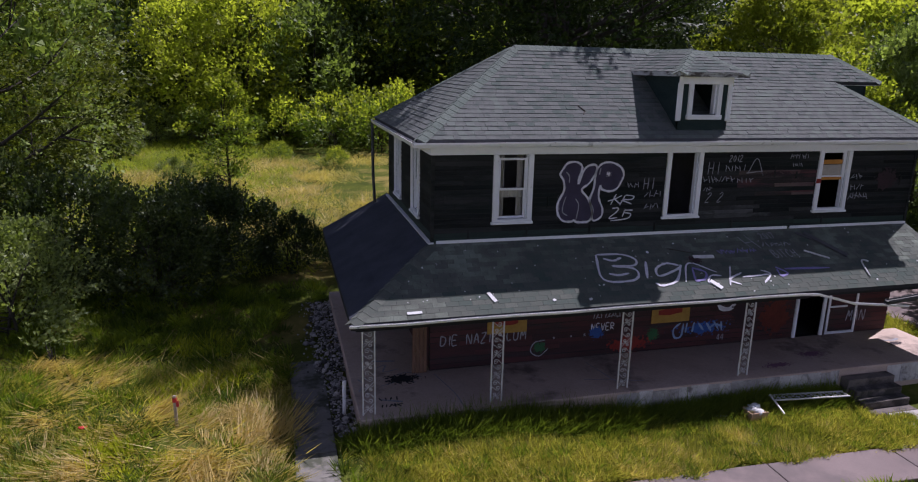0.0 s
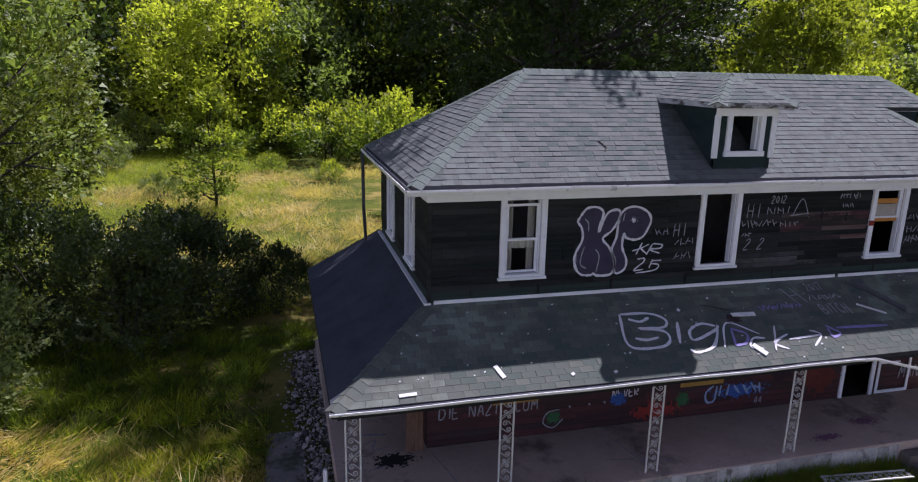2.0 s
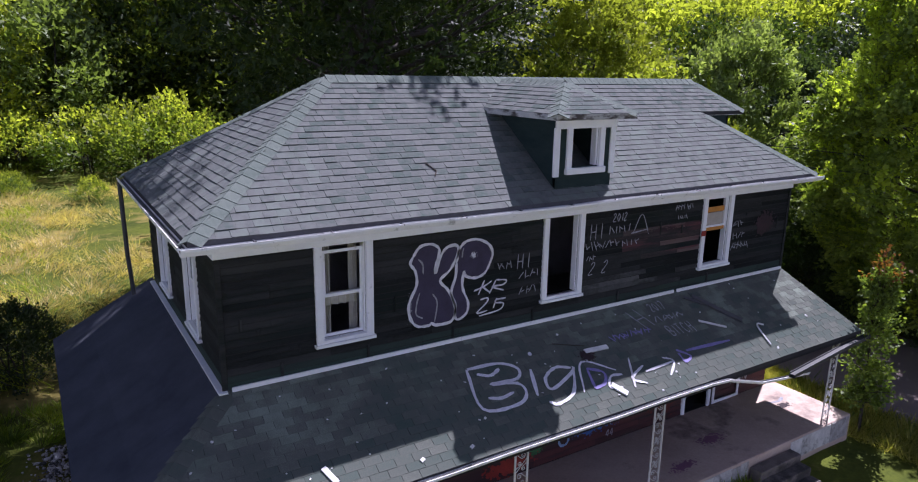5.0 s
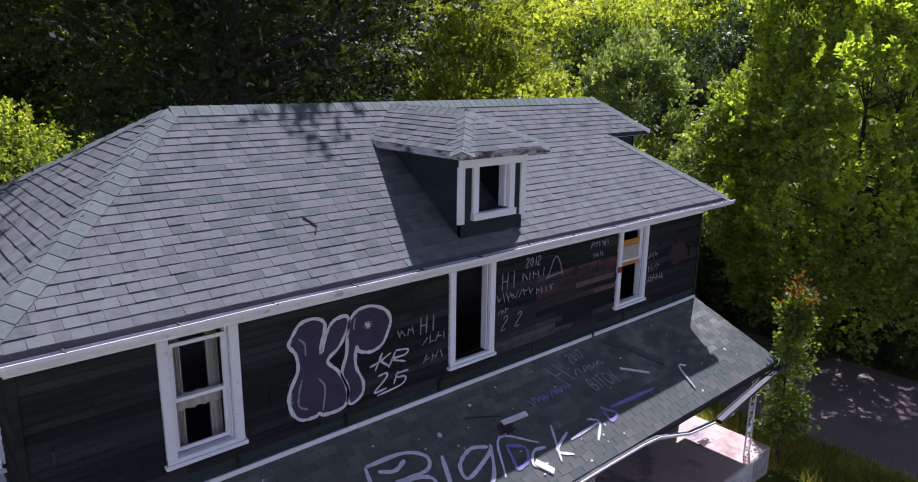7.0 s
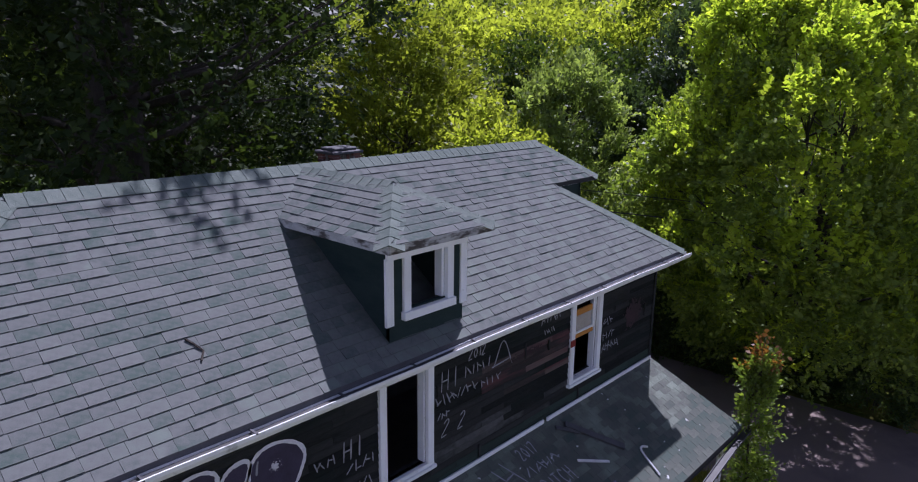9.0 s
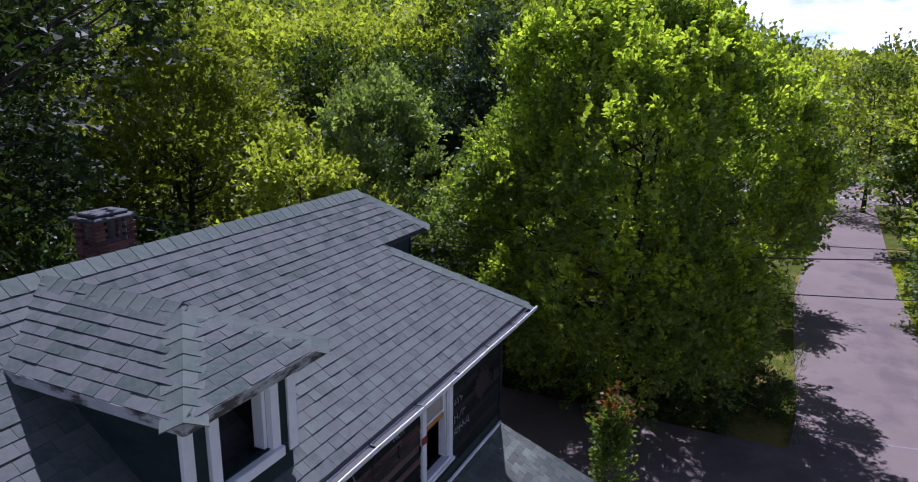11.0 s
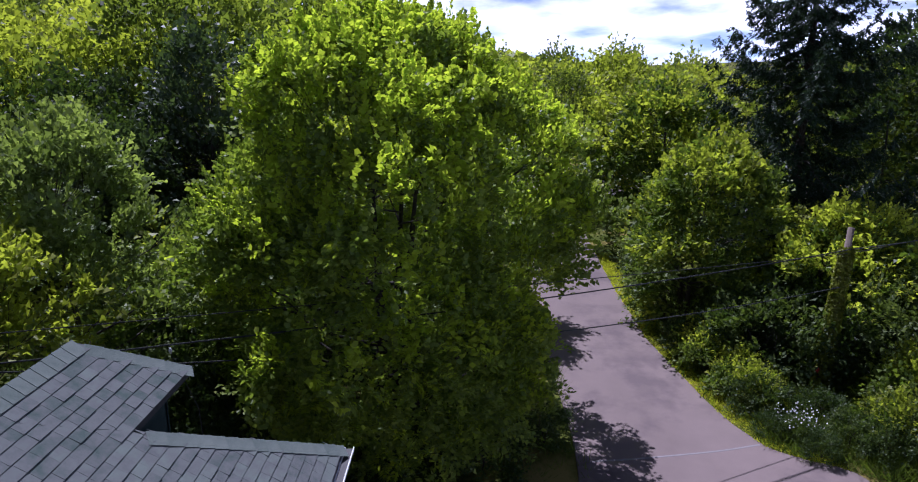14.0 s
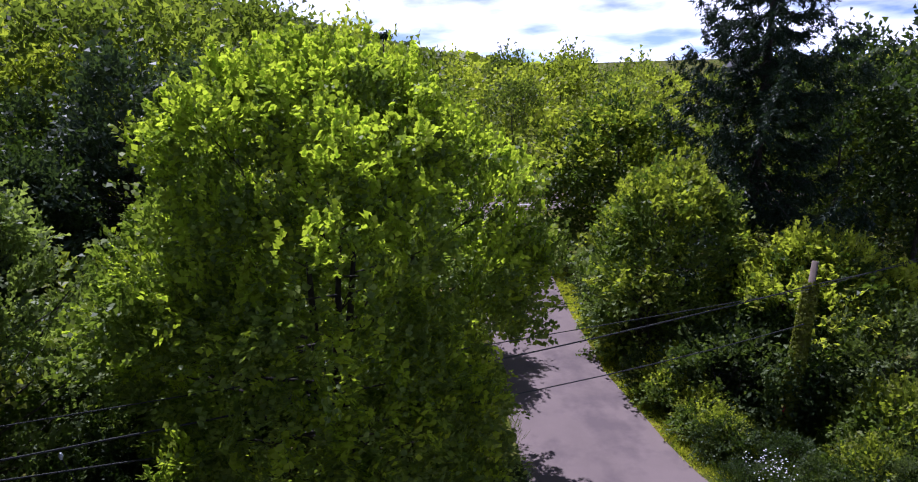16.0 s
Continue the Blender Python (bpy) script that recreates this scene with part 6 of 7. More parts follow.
P_GREEN = mat("green_spray", (0.02, 0.09, 0.03), (0.04, 0.16, 0.06), 4, 0.8, 0.1, 40)
P_CHALK = mat("thin_chalky_paint", (0.16, 0.16, 0.18), (0.42, 0.42, 0.46), 12, 0.85, 0.1, 80)
P_RUST = mat("dark_red_spray", (0.07, 0.012, 0.008), (0.16, 0.03, 0.015), 4, 0.8, 0.1, 40)
P_BLUSH = mat("faded_red_paint", (0.018, 0.01, 0.012), (0.045, 0.02, 0.026), 5, 0.8, 0.1, 40)

K_LINE = [(7.06, 6.05), (7.2, 6.22), (7.42, 6.25), (7.58, 6.17), (7.6, 6.05), (7.53, 5.83), (7.53, 5.69), (7.64, 6.0), (7.76, 6.14), (7.95, 6.17), (8.02, 6.08), (7.97, 5.92), (7.83, 5.7),
          (7.63, 5.53), (7.81, 5.31), (7.95, 5.0), (7.95, 4.79), (7.84, 4.68), (7.55, 4.68), (7.46, 4.73), (7.39, 4.7), (7.17, 4.72), (7.03, 4.86), (6.97, 5.1), (7.03, 5.3), (7.14, 5.53), (7.11, 5.78), (7.01, 5.93)]
P_LINE = [(7.98, 5.84), (8.04, 6.08), (8.19, 6.21), (8.44, 6.22), (8.69, 6.1), (8.79, 5.92), (8.74, 5.74), (8.62, 5.54), (8.42, 5.47), (8.2, 5.53), (8.14, 5.62), (8.12, 5.32), (8.25, 5.01),
          (8.22, 4.8), (8.04, 4.7), (7.96, 4.79), (7.97, 5.0), (7.87, 5.26), (7.96, 5.55)]
for ln in (K_LINE, P_LINE):
    fill = spline(ln + ln[:1], 4)[:-1]
    tagged(raw("graffiti_fill", [on_wall(*p) for p in fill], [tuple(range(len(fill)))], M_PAINT_D), "dark violet fill of a bubble letter on the siding", "graffiti", group="graffiti")
paint([K_LINE + K_LINE[:1]], on_wall_over, 0.055, M_PAINT_W, "graffiti_letter", "white sprayed bubble letter K on dark siding")
paint([P_LINE + P_LINE[:1]], on_wall_over, 0.055, M_PAINT_W, "graffiti_letter", "white sprayed bubble letter P on dark siding")
paint([[(7.17, 6.0), (7.26, 5.89), (7.27, 5.71)], [(7.2, 5.36), (7.14, 5.16), (7.13, 4.96), (7.27, 4.86)], [(7.47, 5.3), (7.57, 5.12), (7.52, 4.75)], [(8.13, 6.09), (8.11, 6.01), (8.1, 5.91)]],
      on_wall_over, 0.03, P_CHALK, "graffiti_highlight", "thin white highlights inside the bubble letters")
blotch(8.36, 5.93, 0.08, 0.08, on_wall_over, M_PAINT_W, "graffiti_dot", "white dot inside the bubble letter", 60)
blotch(7.0, 5.1, 0.05, 0.34, on_wall, P_CHALK, "graffiti_haze", "hazy white overspray beside the letter")
paint([[(8.62, 5.39), (8.48, 5.12)], [(8.79, 5.35), (8.58, 5.26), (8.38, 5.21)], [(8.58, 5.26), (8.76, 5.12)], [(8.89, 5.36), (8.74, 5.1)], [(8.89, 5.36), (9.13, 5.32), (9.07, 5.24), (8.8, 5.23), (9.08, 5.12)]],
      on_wall_over, 0.035, M_PAINT_W, "graffiti_tag", "small white sprayed letters KR")
paint([[(8.53, 5.01), (8.7, 5.02), (8.68, 4.93), (8.46, 4.75), (8.7, 4.76)], [(8.92, 4.99), (8.84, 4.78)], [(9.14, 4.95), (8.92, 4.95), (8.9, 4.89), (9.08, 4.85), (8.99, 4.73), (8.51, 4.68)]],
      on_wall_over, 0.035, M_PAINT_W, "graffiti_tag", "small white sprayed figures 215")
paint(letters("HI", 9.4, 5.5, 0.3, 0.05), on_wall, 0.026, P_CHALK, "graffiti_word", "thin white word on dark siding")
paint(bars(8.95, 9.36, 5.62, .16, 1) + bars(9.5, 9.92, 5.36, .2, 2), on_wall, 0.022, P_CHALK, "graffiti_bars", "smudged unreadable white writing on dark siding")
paint(letters("2012", 11.92, 6.2, 0.17, 0.1), on_wall, 0.024, P_CHALK, "graffiti_date", "thin white date on dark siding")
paint(letters("HI", 11.3, 5.86, 0.34, 0.04), on_wall, 0.024, P_CHALK, "graffiti_word", "thin white word on dark siding")
paint(bars(11.85, 12.5, 6.02, .19) + bars(11.2, 12.1, 5.72, .2) + bars(12.25, 12.75, 5.68, .18) + bars(11.25, 11.5, 5.46, .14), on_wall, 0.024, P_CHALK, "graffiti_bars", "illegible thin white writing on dark siding")
paint([[(12.55, 5.86), (12.8, 6.28), (13.05, 5.8)], [(12.5, 5.88), (13.0, 5.92)]], on_wall, 0.028, P_CHALK, "graffiti_mark", "thin white pointed mark on dark siding")
paint(letters("2 2", 11.3, 5.1, 0.26, 0.3), on_wall, 0.024, P_CHALK, "graffiti_figures", "thin white figures on dark siding")
paint(bars(13.9, 14.5, 6.32, .16) + bars(14.0, 14.3, 6.08, .12) + bars(16.08, 16.45, 5.72, .2, 2) + bars(16.08, 16.7, 5.15, .22), on_wall, 0.024, P_CHALK, "graffiti_bars", "illegible thin white writing near the window")
blotch(13.5, 5.85, 0.75, 0.1, on_wall, P_BLUSH, "paint_smear", "faded reddish smear on the siding")
blotch(17.3, 5.6, 0.4, 0.35, on_wall, P_BLUSH, "paint_smear", "faded purple patch on the siding")
tagged(part("red_paint_mark", boxes(((14.82, WY0 - .055, 5.55), (14.98, WY0 - .046, 5.68))), P_RED), "red sprayed mark on the window casing", "graffiti", group="graffiti")

# on the porch roof
paint([[(7.85, 15.31), (7.73, 14.57), (8.4, 14.47), (8.72, 14.6), (8.69, 14.83), (8.14, 14.94), (8.73, 14.92), (8.87, 15.1), (8.55, 15.28), (7.87, 15.31)], [(8.0, 15.18), (8.25, 15.1), (8.5, 15.18)], [(7.95, 14.72), (8.2, 14.66), (8.5, 14.7)]],
      on_roof, 0.06, M_PAINT_W, "graffiti_letter", "big white letter B painted on the shingles")
paint([[(9.12, 15.02), (8.92, 14.52)], [(9.3, 15.34), (9.34, 15.28)]], on_roof, 0.075, M_PAINT_W, "graffiti_letter", "big white letter i painted on the shingles")
paint([[(9.99, 14.85), (9.65, 14.93), (9.3, 14.78), (9.3, 14.56), (9.92, 14.75), (10.04, 14.84), (9.69, 14.4), (9.24, 14.28), (9.07, 14.36)]], on_roof, 0.06, M_PAINT_W, "graffiti_letter", "big white letter g painted on the shingles")
paint([[(9.91, 14.34), (10.3, 14.9), (10.94, 14.57)]], on_roof, 0.045, M_PAINT_W, "graffiti_mark", "white angled line painted on the shingles")
paint([[(10.32, 14.75), (10.2, 14.35)], [(10.32, 14.75), (10.62, 14.6), (10.5, 14.4), (10.2, 14.35)]], on_roof, 0.06, P_LILAC, "graffiti_letter", "bluish letter painted on the shingles")
paint([[(11.01, 14.46), (10.72, 14.48), (10.54, 14.29), (10.82, 14.23)], [(11.43, 14.72), (11.09, 14.16)], [(11.64, 14.51), (11.17, 14.33), (11.43, 14.16)]], on_roof, 0.05, M_PAINT_W, "graffiti_letter", "white letters painted on the shingles")
paint([[(11.6, 14.38), (12.47, 14.42)], [(12.25, 14.55), (12.47, 14.42), (12.12, 14.17)]], on_roof, 0.045, M_PAINT_W, "graffiti_arrow", "white arrow painted on the shingles")
paint(bars(11.4, 12.5, 15.2, .17), on_roof, 0.026, P_LILAC, "graffiti_bars", "unreadable bluish writing on the shingles")
paint([[(12.26, 15.68), (12.5, 15.2)], [(12.5, 15.72), (12.75, 15.25)], [(12.4, 15.45), (12.65, 15.48)]], on_roof, 0.028, P_CHALK, "graffiti_letter", "thin white letter H on the shingles")
paint(letters("2017", 13.0, 15.56, 0.19, -0.2), on_roof, 0.026, P_CHALK, "graffiti_date", "thin white date on the shingles")
paint(bars(12.9, 13.7, 15.36, .17), on_roof, 0.026, P_CHALK, "graffiti_bars", "thin unreadable writing on the shingles")
paint(letters("BITCH", 13.0, 14.92, 0.24, -0.15), on_roof, 0.026, P_CHALK, "graffiti_word", "thin white word on the shingles")
paint([[(12.75, 14.62), (13.0, 14.42), (12.75, 14.35), (12.75, 14.55)], [(13.0, 14.55), (14.4, 14.5)]], on_roof, 0.06, P_LILAC, "graffiti_mark", "violet scribble on the shingles")
blotch(10.55, 15.0, 0.22, 0.16, on_roof, P_BLUSH, "paint_smear", "dark red stain on the shingles")

# on the lower wall and the porch floor
paint(letters("DIE NAZI SCUM", 3.95, 1.52, 0.27, 0.05), on_wall, 0.035, P_CHALK, "graffiti_words", "white sprayed words on the maroon porch wall")
paint([[(6.85, 1.45), (6.55, 1.4), (6.45, 1.15), (6.7, 1.0), (6.95, 1.2)]], on_wall, 0.035, P_CHALK, "graffiti_mark", "white sprayed curl on the porch wall")
blotch(6.7, 1.25, 0.2, 0.18, on_wall, P_GREEN, "paint_smear", "green sprayed patch on the porch wall")
for u in (7.1, 7.6, 8.0):
    blotch(u, 1.35 + 0.02 * u, 0.045, 0.045, on_wall, P_CHALK, "paint_dot", "white sprayed dot on the porch wall", 50)
paint(letters("NEVER", 8.2, 1.6, 0.2, 0.0), on_wall, 0.03, M_PAINT_W, "graffiti_word", "white sprayed word on the porch wall")
paint(bars(8.25, 9.1, 2.02, .18), on_wall, 0.03, P_CHALK, "graffiti_bars", "half-hidden white writing on the porch wall")
blotch(8.35, 1.55, 0.22, 0.2, on_wall, P_BLUE, "paint_smear", "blue sprayed patch on the porch wall")
blotch(9.4, 1.15, 0.75, 0.3, on_wall, P_RED, "paint_smear", "large red sprayed patch on the porch wall")
blotch(10.1, 1.35, 0.2, 0.2, on_wall, P_GREEN, "paint_smear", "green sprayed patch on the porch wall")
blotch(11.7, 1.42, 0.95, 0.24, on_wall, P_BLUE, "paint_smear", "blue sprayed patch behind white writing")
paint([[(10.95, 1.62), (10.75, 1.45), (10.8, 1.2), (11.0, 1.22), (11.05, 1.6)]] + bars(11.15, 12.55, 1.46, .34), on_wall_over, 0.06, P_SKY, "graffiti_bars", "bold pale writing on a blue patch")
paint(letters("44", 12.2, 1.0, 0.18), on_wall_over, 0.03, P_CHALK, "graffiti_figures", "small white figures on the porch wall")
paint([[(12.1, 2.3), (12.2, 2.0), (12.55, 1.95), (12.75, 2.25)]], on_wall, 0.12, M_PAINT_W, "graffiti_mark", "white sprayed hook on the porch wall")
blotch(12.9, 1.8, 0.35, 0.3, on_wall, P_BLUSH, "paint_smear", "purple sprayed patch on the porch wall")
blotch(14.1, 1.6, 0.55, 0.6, on_wall, P_RUST, "paint_smear", "red sprayed patch beside the doorway")
paint(letters("MAN", 16.7, 1.25, 0.34, 0.12), on_wall_over, 0.04, P_CHALK, "graffiti_word", "white sprayed word on the porch wall")
M_YELLOW = mat("yellow_board", (0.3, 0.17, 0.03), (0.5, 0.3, 0.06), 3, 0.8, 0.2, 30)
for a, b, c, d in ((5.2, 6.3, 1.75, 2.35), (10.0, 11.2, 1.68, 2.3)):
    bd = thing("wall_board", "orange-painted board fixed to the porch wall", "board", group="boards")
    part("panel", boxes(((a, WY0 - 0.04, c), (b, WY0 - 0.018, d)), bevel=0.004), M_YELLOW, bd)
    vs, fs = stroke_mesh([[(a + .2, (c + d) / 2), (b - .25, (c + d) / 2 + .03)]], lambda u, w: (u, WY0 - 0.044, w), 0.2, GR)
    raw("paint_bar", vs, fs, P_RED, bd)
P_PINK = mat("faded_pink_spray", (0.2, 0.09, 0.15), (0.32, 0.16, 0.23), 3, 0.85, 0.1, 30)
blotch(13.0, 14.3, 0.5, 0.18, on_slab, P_PINK, "paint_smear", "faded pink scribble on the porch floor")
blotch(14.5, 14.75, 0.5, 0.2, on_slab, P_PINK, "paint_smear", "faded violet scribble on the porch floor")
blotch(17.6, 14.9, 0.3, 0.15, on_slab, P_BLUSH, "paint_smear", "pink sprayed patch on the porch floor")
paint([[(17.3, 15.2), (17.7, 15.1), (18.0, 15.2)], [(2.3, 16.8), (2.9, 16.7)], [(2.2, 14.6), (2.7, 14.4)]], on_slab, 0.09, P_CHALK, "graffiti_bars", "pale unreadable writing on the porch floor")
P_BLACK = mat("black_spray", (0.01, 0.01, 0.012), (0.03, 0.03, 0.034), 5, 0.8, 0.1, 40)
blotch(2.9, 15.6, 0.55, 0.3, on_slab, P_BLACK, "paint_smear", "black sprayed patch on the porch floor")
paint([[(2.25, 16.3), (2.6, 16.5), (2.5, 16.1), (2.9, 16.2)], [(2.3, 15.3), (2.9, 15.5), (3.2, 15.35)], [(2.6, 15.75), (3.1, 15.95), (3.4, 15.6)], [(1.75, 15.1), (1.9, 15.5), (1.8, 15.8)]], on_slab, 0.04, P_CHALK, "graffiti_scribble", "white scribbles on the porch floor")
paint(bars(2.2, 2.6, 14.6, .2, 2), on_slab, 0.04, P_BLACK, "graffiti_bars", "dark unreadable writing on the porch floor")
paint([[(3.75, 15.7), (4.0, 14.6), (4.05, 13.9)], [(7.9, 15.6), (8.2, 14.2)], [(7.4, 14.6), (8.0, 14.45), (8.9, 14.2)]], on_slab, 0.03, P_CHALK, "floor_joint", "pale joints in the porch floor")

# ---- debris on the porch roof ----
M_CHIP = mat("white_scrap", (0.55, 0.55, 0.56), (0.8, 0.8, 0.8), 5, 0.7, 0.2, 40)


def scrap(name, label, p, q, w, t, material, group="roof debris"):
    a, b = Vector(on_roof(*p)), Vector(on_roof(*q))
    a.z, b.z = a.z - 0.012 + t / 2, b.z - 0.012 + t / 2
    bm = add_beam(bmesh.new(), a, b, w, t, up=(0, -SLOPE, 1))
    return tagged(part(name, bm, material), label, "debris", group=group)


scrap("board_scrap", "white strip of trim lying on the porch roof", (10.55, 15.08), (11.15, 15.06), 0.1, 0.03, M_CHIP)
scrap("board_scrap", "white scrap of board lying on the porch roof", (4.71, 14.4), (4.83, 14.14), 0.09, 0.02, M_CHIP)
scrap("board_scrap", "white scrap lying at the porch eave", (2.72, 13.99), (3.06, 14.0), 0.07, 0.02, M_CHIP)
scrap("lath", "pale lath lying on the porch roof", (14.03, 15.1), (14.65, 14.8), 0.05, 0.02, M_CHIP)
scrap("stick", "thin stick lying on the porch roof", (9.95, 15.4), (10.64, 15.2), 0.014, 0.012, M_BARK)
scrap("gutter_scrap", "dark bent gutter piece lying on the porch roof", (14.45, 15.68), (15.25, 14.83), 0.13, 0.05, M_DARKMETAL)
scrap("gutter_scrap", "dark crumpled strip lying on the porch roof", (14.2, 15.72), (14.6, 15.45), 0.08, 0.03, M_DARKMETAL)
scrap("board_scrap", "white crumpled scrap on the porch roof", (10.6, 14.33), (10.8, 14.08), 0.12, 0.03, M_CHIP)
bent = [Vector(on_roof(*p)) for p in spline([(15.76, 14.6), (15.62, 14.66), (15.52, 14.55), (15.42, 14.14)], 5)]
tagged(part("bent_strip", tube([tuple(p + Vector((0, 0, .02))) for p in bent], 0.022, 5), M_CHIP), "bent white strip lying on the porch roof", "debris", group="roof debris")
for i in range(46):
    u, w = GR.uniform(2.6, 18.2), GR.uniform(13.95, 15.8)
    s = GR.uniform(0.012, 0.035)
    o = Vector(on_roof(u, w))
    bm = bmesh.new()
    bmesh.ops.create_cone(bm, segments=5, radius1=s, radius2=s * 0.5, depth=s * 0.4, cap_ends=True)
    ob = tagged(part("paint_chip", bm, M_CHIP), "white paint chip on the porch roof", "debris", group="paint chips")
    ob.matrix_world = Matrix.Translation(o - Vector((0, 0, 0.008))) @ Euler((0.5, 0, GR.uniform(0, 6))).to_matrix().to_4x4()
for u, w in ((6.22, 14.07), (7.14, 14.03)):
    scrap("paint_flake", "white flake lying at the porch eave", (u, w), (u + 0.07, w + 0.03), 0.06, 0.015, M_CHIP)
fl = random.Random(31)
for i in range(26):
    u, w = fl.uniform(2.6, 16.5), fl.uniform(14.1, 15.7)
    d = fl.uniform(0.01, 0.022)
    scrap("paint_flake", "small white paint flake on the porch roof", (u, w), (u + d * fl.uniform(0.8, 2.0), w + d * fl.uniform(-1, 1)), d, 0.008, M_CHIP)
twig = [(7.66, 15.78 + 0.55), (7.72, 15.8 + 0.45), (7.78, 15.95 + 0.2), (7.7, 16.0 + 0.05)]
RS = (RZ - EZ) / (RY - EY0)
tagged(part("twig", tube([(u, w + 0.2, EZ + (w + 0.2 - EY0) * RS + 0.03) for u, w in twig], 0.014, 5), M_BARK), "curled dead twig lying on the main roof", "twig")

# ---- yard ----
def slab_path(x0, x1, y0, y1, z, n, name, label, material):
    for i in range(n):
        a, b = y0 + (y1 - y0) * i / n, y0 + (y1 - y0) * (i + 1) / n - 0.02
        ob = part(name, boxes(((x0, a, z - 0.2), (x1, b, z + GR.uniform(-.008, .008))), bevel=0.01), material)
        tagged(ob, label, "path", kind="structure")


M_PATH = mat("mossy_concrete", (0.13, 0.125, 0.11), (0.27, 0.25, 0.225), 1.2, 0.9, 0.5, 30, stain=(0.07, 0.075, 0.05), stain_scale=1.6, stain_at=0.54)
slab_path(0.18, 1.05, 9.6, 18.0, 0.5, 7, "pavement", "narrow concrete path beside the house", M_PATH)
slab_path(15.0, 16.05, 11.22, 12.55, 0.12, 2, "pavement", "concrete path to the porch steps", M_CONC)
M_STONE = mat("broken_stone", (0.07, 0.065, 0.06), (0.55, 0.51, 0.47), 5, 0.95, 0.6, 30, island=0.8)
rv, rf = [], []
for i in range(2200):
    y = GR.uniform(13.9, 22.8)
    x = min(GR.gauss(1.32, 0.14 if y < 17 else 0.28), 1.6)
    s = GR.uniform(0.012, 0.04) * (2.6 if GR.random() < 0.1 else 1.0)
    bm = bmesh.new()
    bmesh.ops.create_icosphere(bm, subdivisions=1, radius=s)
    b = len(rv)
    zz = gz(x, y) + GR.uniform(0, 0.08 if y < 17 else 0.14)
    rv += [(x + v.co.x * GR.uniform(.7, 1.3), y + v.co.y * GR.uniform(.7, 1.3), zz + v.co.z * GR.uniform(.5, 1)) for v in bm.verts]
    rf += [tuple(b + v.index for v in f.verts) for f in bm.faces]
    bm.free()
tagged(raw("rubble", rv, rf, M_STONE), "grey rubble heaped along the side of the house", "rubble", kind="stuff")
pipe = part("pipe_stub", tube([(1.37, 14.85, 0.4), (1.38, 14.86, 1.32)], 0.045, 8), M_GUTTER)
tagged(pipe, "pale pipe standing upright beside the porch", "pipe")
M_STAKE = mat("pale_wood", (0.32, 0.27, 0.21), (0.5, 0.43, 0.35), 5, 0.85, 0.4, 40, stretch=(4, 4, 0.5))
stake = thing("survey_stake", "wooden stake with a red ribbon in the grass", "stake", (-2.35, 14.9, 0.4))
part("stick", boxes(((-0.035, -0.02, -0.1), (0.035, 0.02, 0.92)), bevel=0.006), M_STAKE, stake)
M_RIBBON = mat("red_ribbon", (0.45, 0.03, 0.02), (0.65, 0.06, 0.05), 6, 0.7, 0.1)
part("ribbon", boxes(((-0.045, -0.03, 0.76), (0.045, 0.03, 0.86)), ((0.03, -0.05, 0.66), (0.09, -0.03, 0.8))), M_RIBBON, stake)
M_CARD = mat("brown_cardboard", (0.36, 0.22, 0.13), (0.58, 0.4, 0.26), 4, 0.9, 0.2, 30)
crate = thing("junk_box", "torn cardboard box full of white rags on the grass", "box", (11.38, 13.0, gz(11.38, 13.0) + 0.06))
for a, b in (((-.25, -.18, 0), (.25, -.16, .2)), ((-.25, .16, 0), (.25, .18, .22)), ((-.25, -.16, 0), (-.23, .16, .2)), ((.23, -.16, 0), (.25, .16, .16)), ((-.23, -.16, 0), (.23, .16, .02))):
    part("side", boxes((a, b)), M_CARD, crate)
for k in range(5):
    bm = bmesh.new()
    bmesh.ops.create_icosphere(bm, subdivisions=2, radius=0.1)
    for v in bm.verts:
        v.co = Vector((v.co.x * 1.3, v.co.y, v.co.z * 0.7)) * (1 + 0.5 * noise.noise(v.co * 14 + Vector((k, 0, 0))))
    ob = part("rag", bm, M_CHIP, crate, smooth=True)
    ob.location = (GR.uniform(-.15, .2), GR.uniform(-.12, .12), 0.16 + 0.02 * k)
for x, y, s in ((10.6, 13.3, .16), (10.7, 12.05, .12), (9.0, 12.6, .08), (-5.6, 12.2, .06), (-4.8, 11.6, .05), (-5.2, 11.0, .05)):
    bm = bmesh.new()
    bmesh.ops.create_icosphere(bm, subdivisions=2, radius=s)
    for v in bm.verts:
        v.co = Vector((v.co.x * 1.4, v.co.y, v.co.z * 0.35)) * (1 + 0.6 * noise.noise(v.co * 9 + Vector((x, y, 0))))
    ob = tagged(part("litter", bm, M_CHIP, smooth=True), "crumpled white litter on the grass", "litter", group="litter")
    ob.location = (x, y, gz(x, y) + s * 0.3)
bm = bmesh.new()
bmesh.ops.create_icosphere(bm, subdivisions=2, radius=0.065)
for v in bm.verts:
    v.co = Vector((v.co.x * 1.5, v.co.y, v.co.z * 0.4)) * (1 + 0.6 * noise.noise(v.co * 9))
red_rag = tagged(part("litter", bm, M_RIBBON, smooth=True), "crumpled red rag lying in the grass", "litter", group="litter")
red_rag.location = (-4.33, 15.10, gz(-4.33, 15.10) + 0.2)
stump = thing("dead_plant", "clump of dead brown stalks in the grass", "plant", (-5.9, 19.2, 0.42))
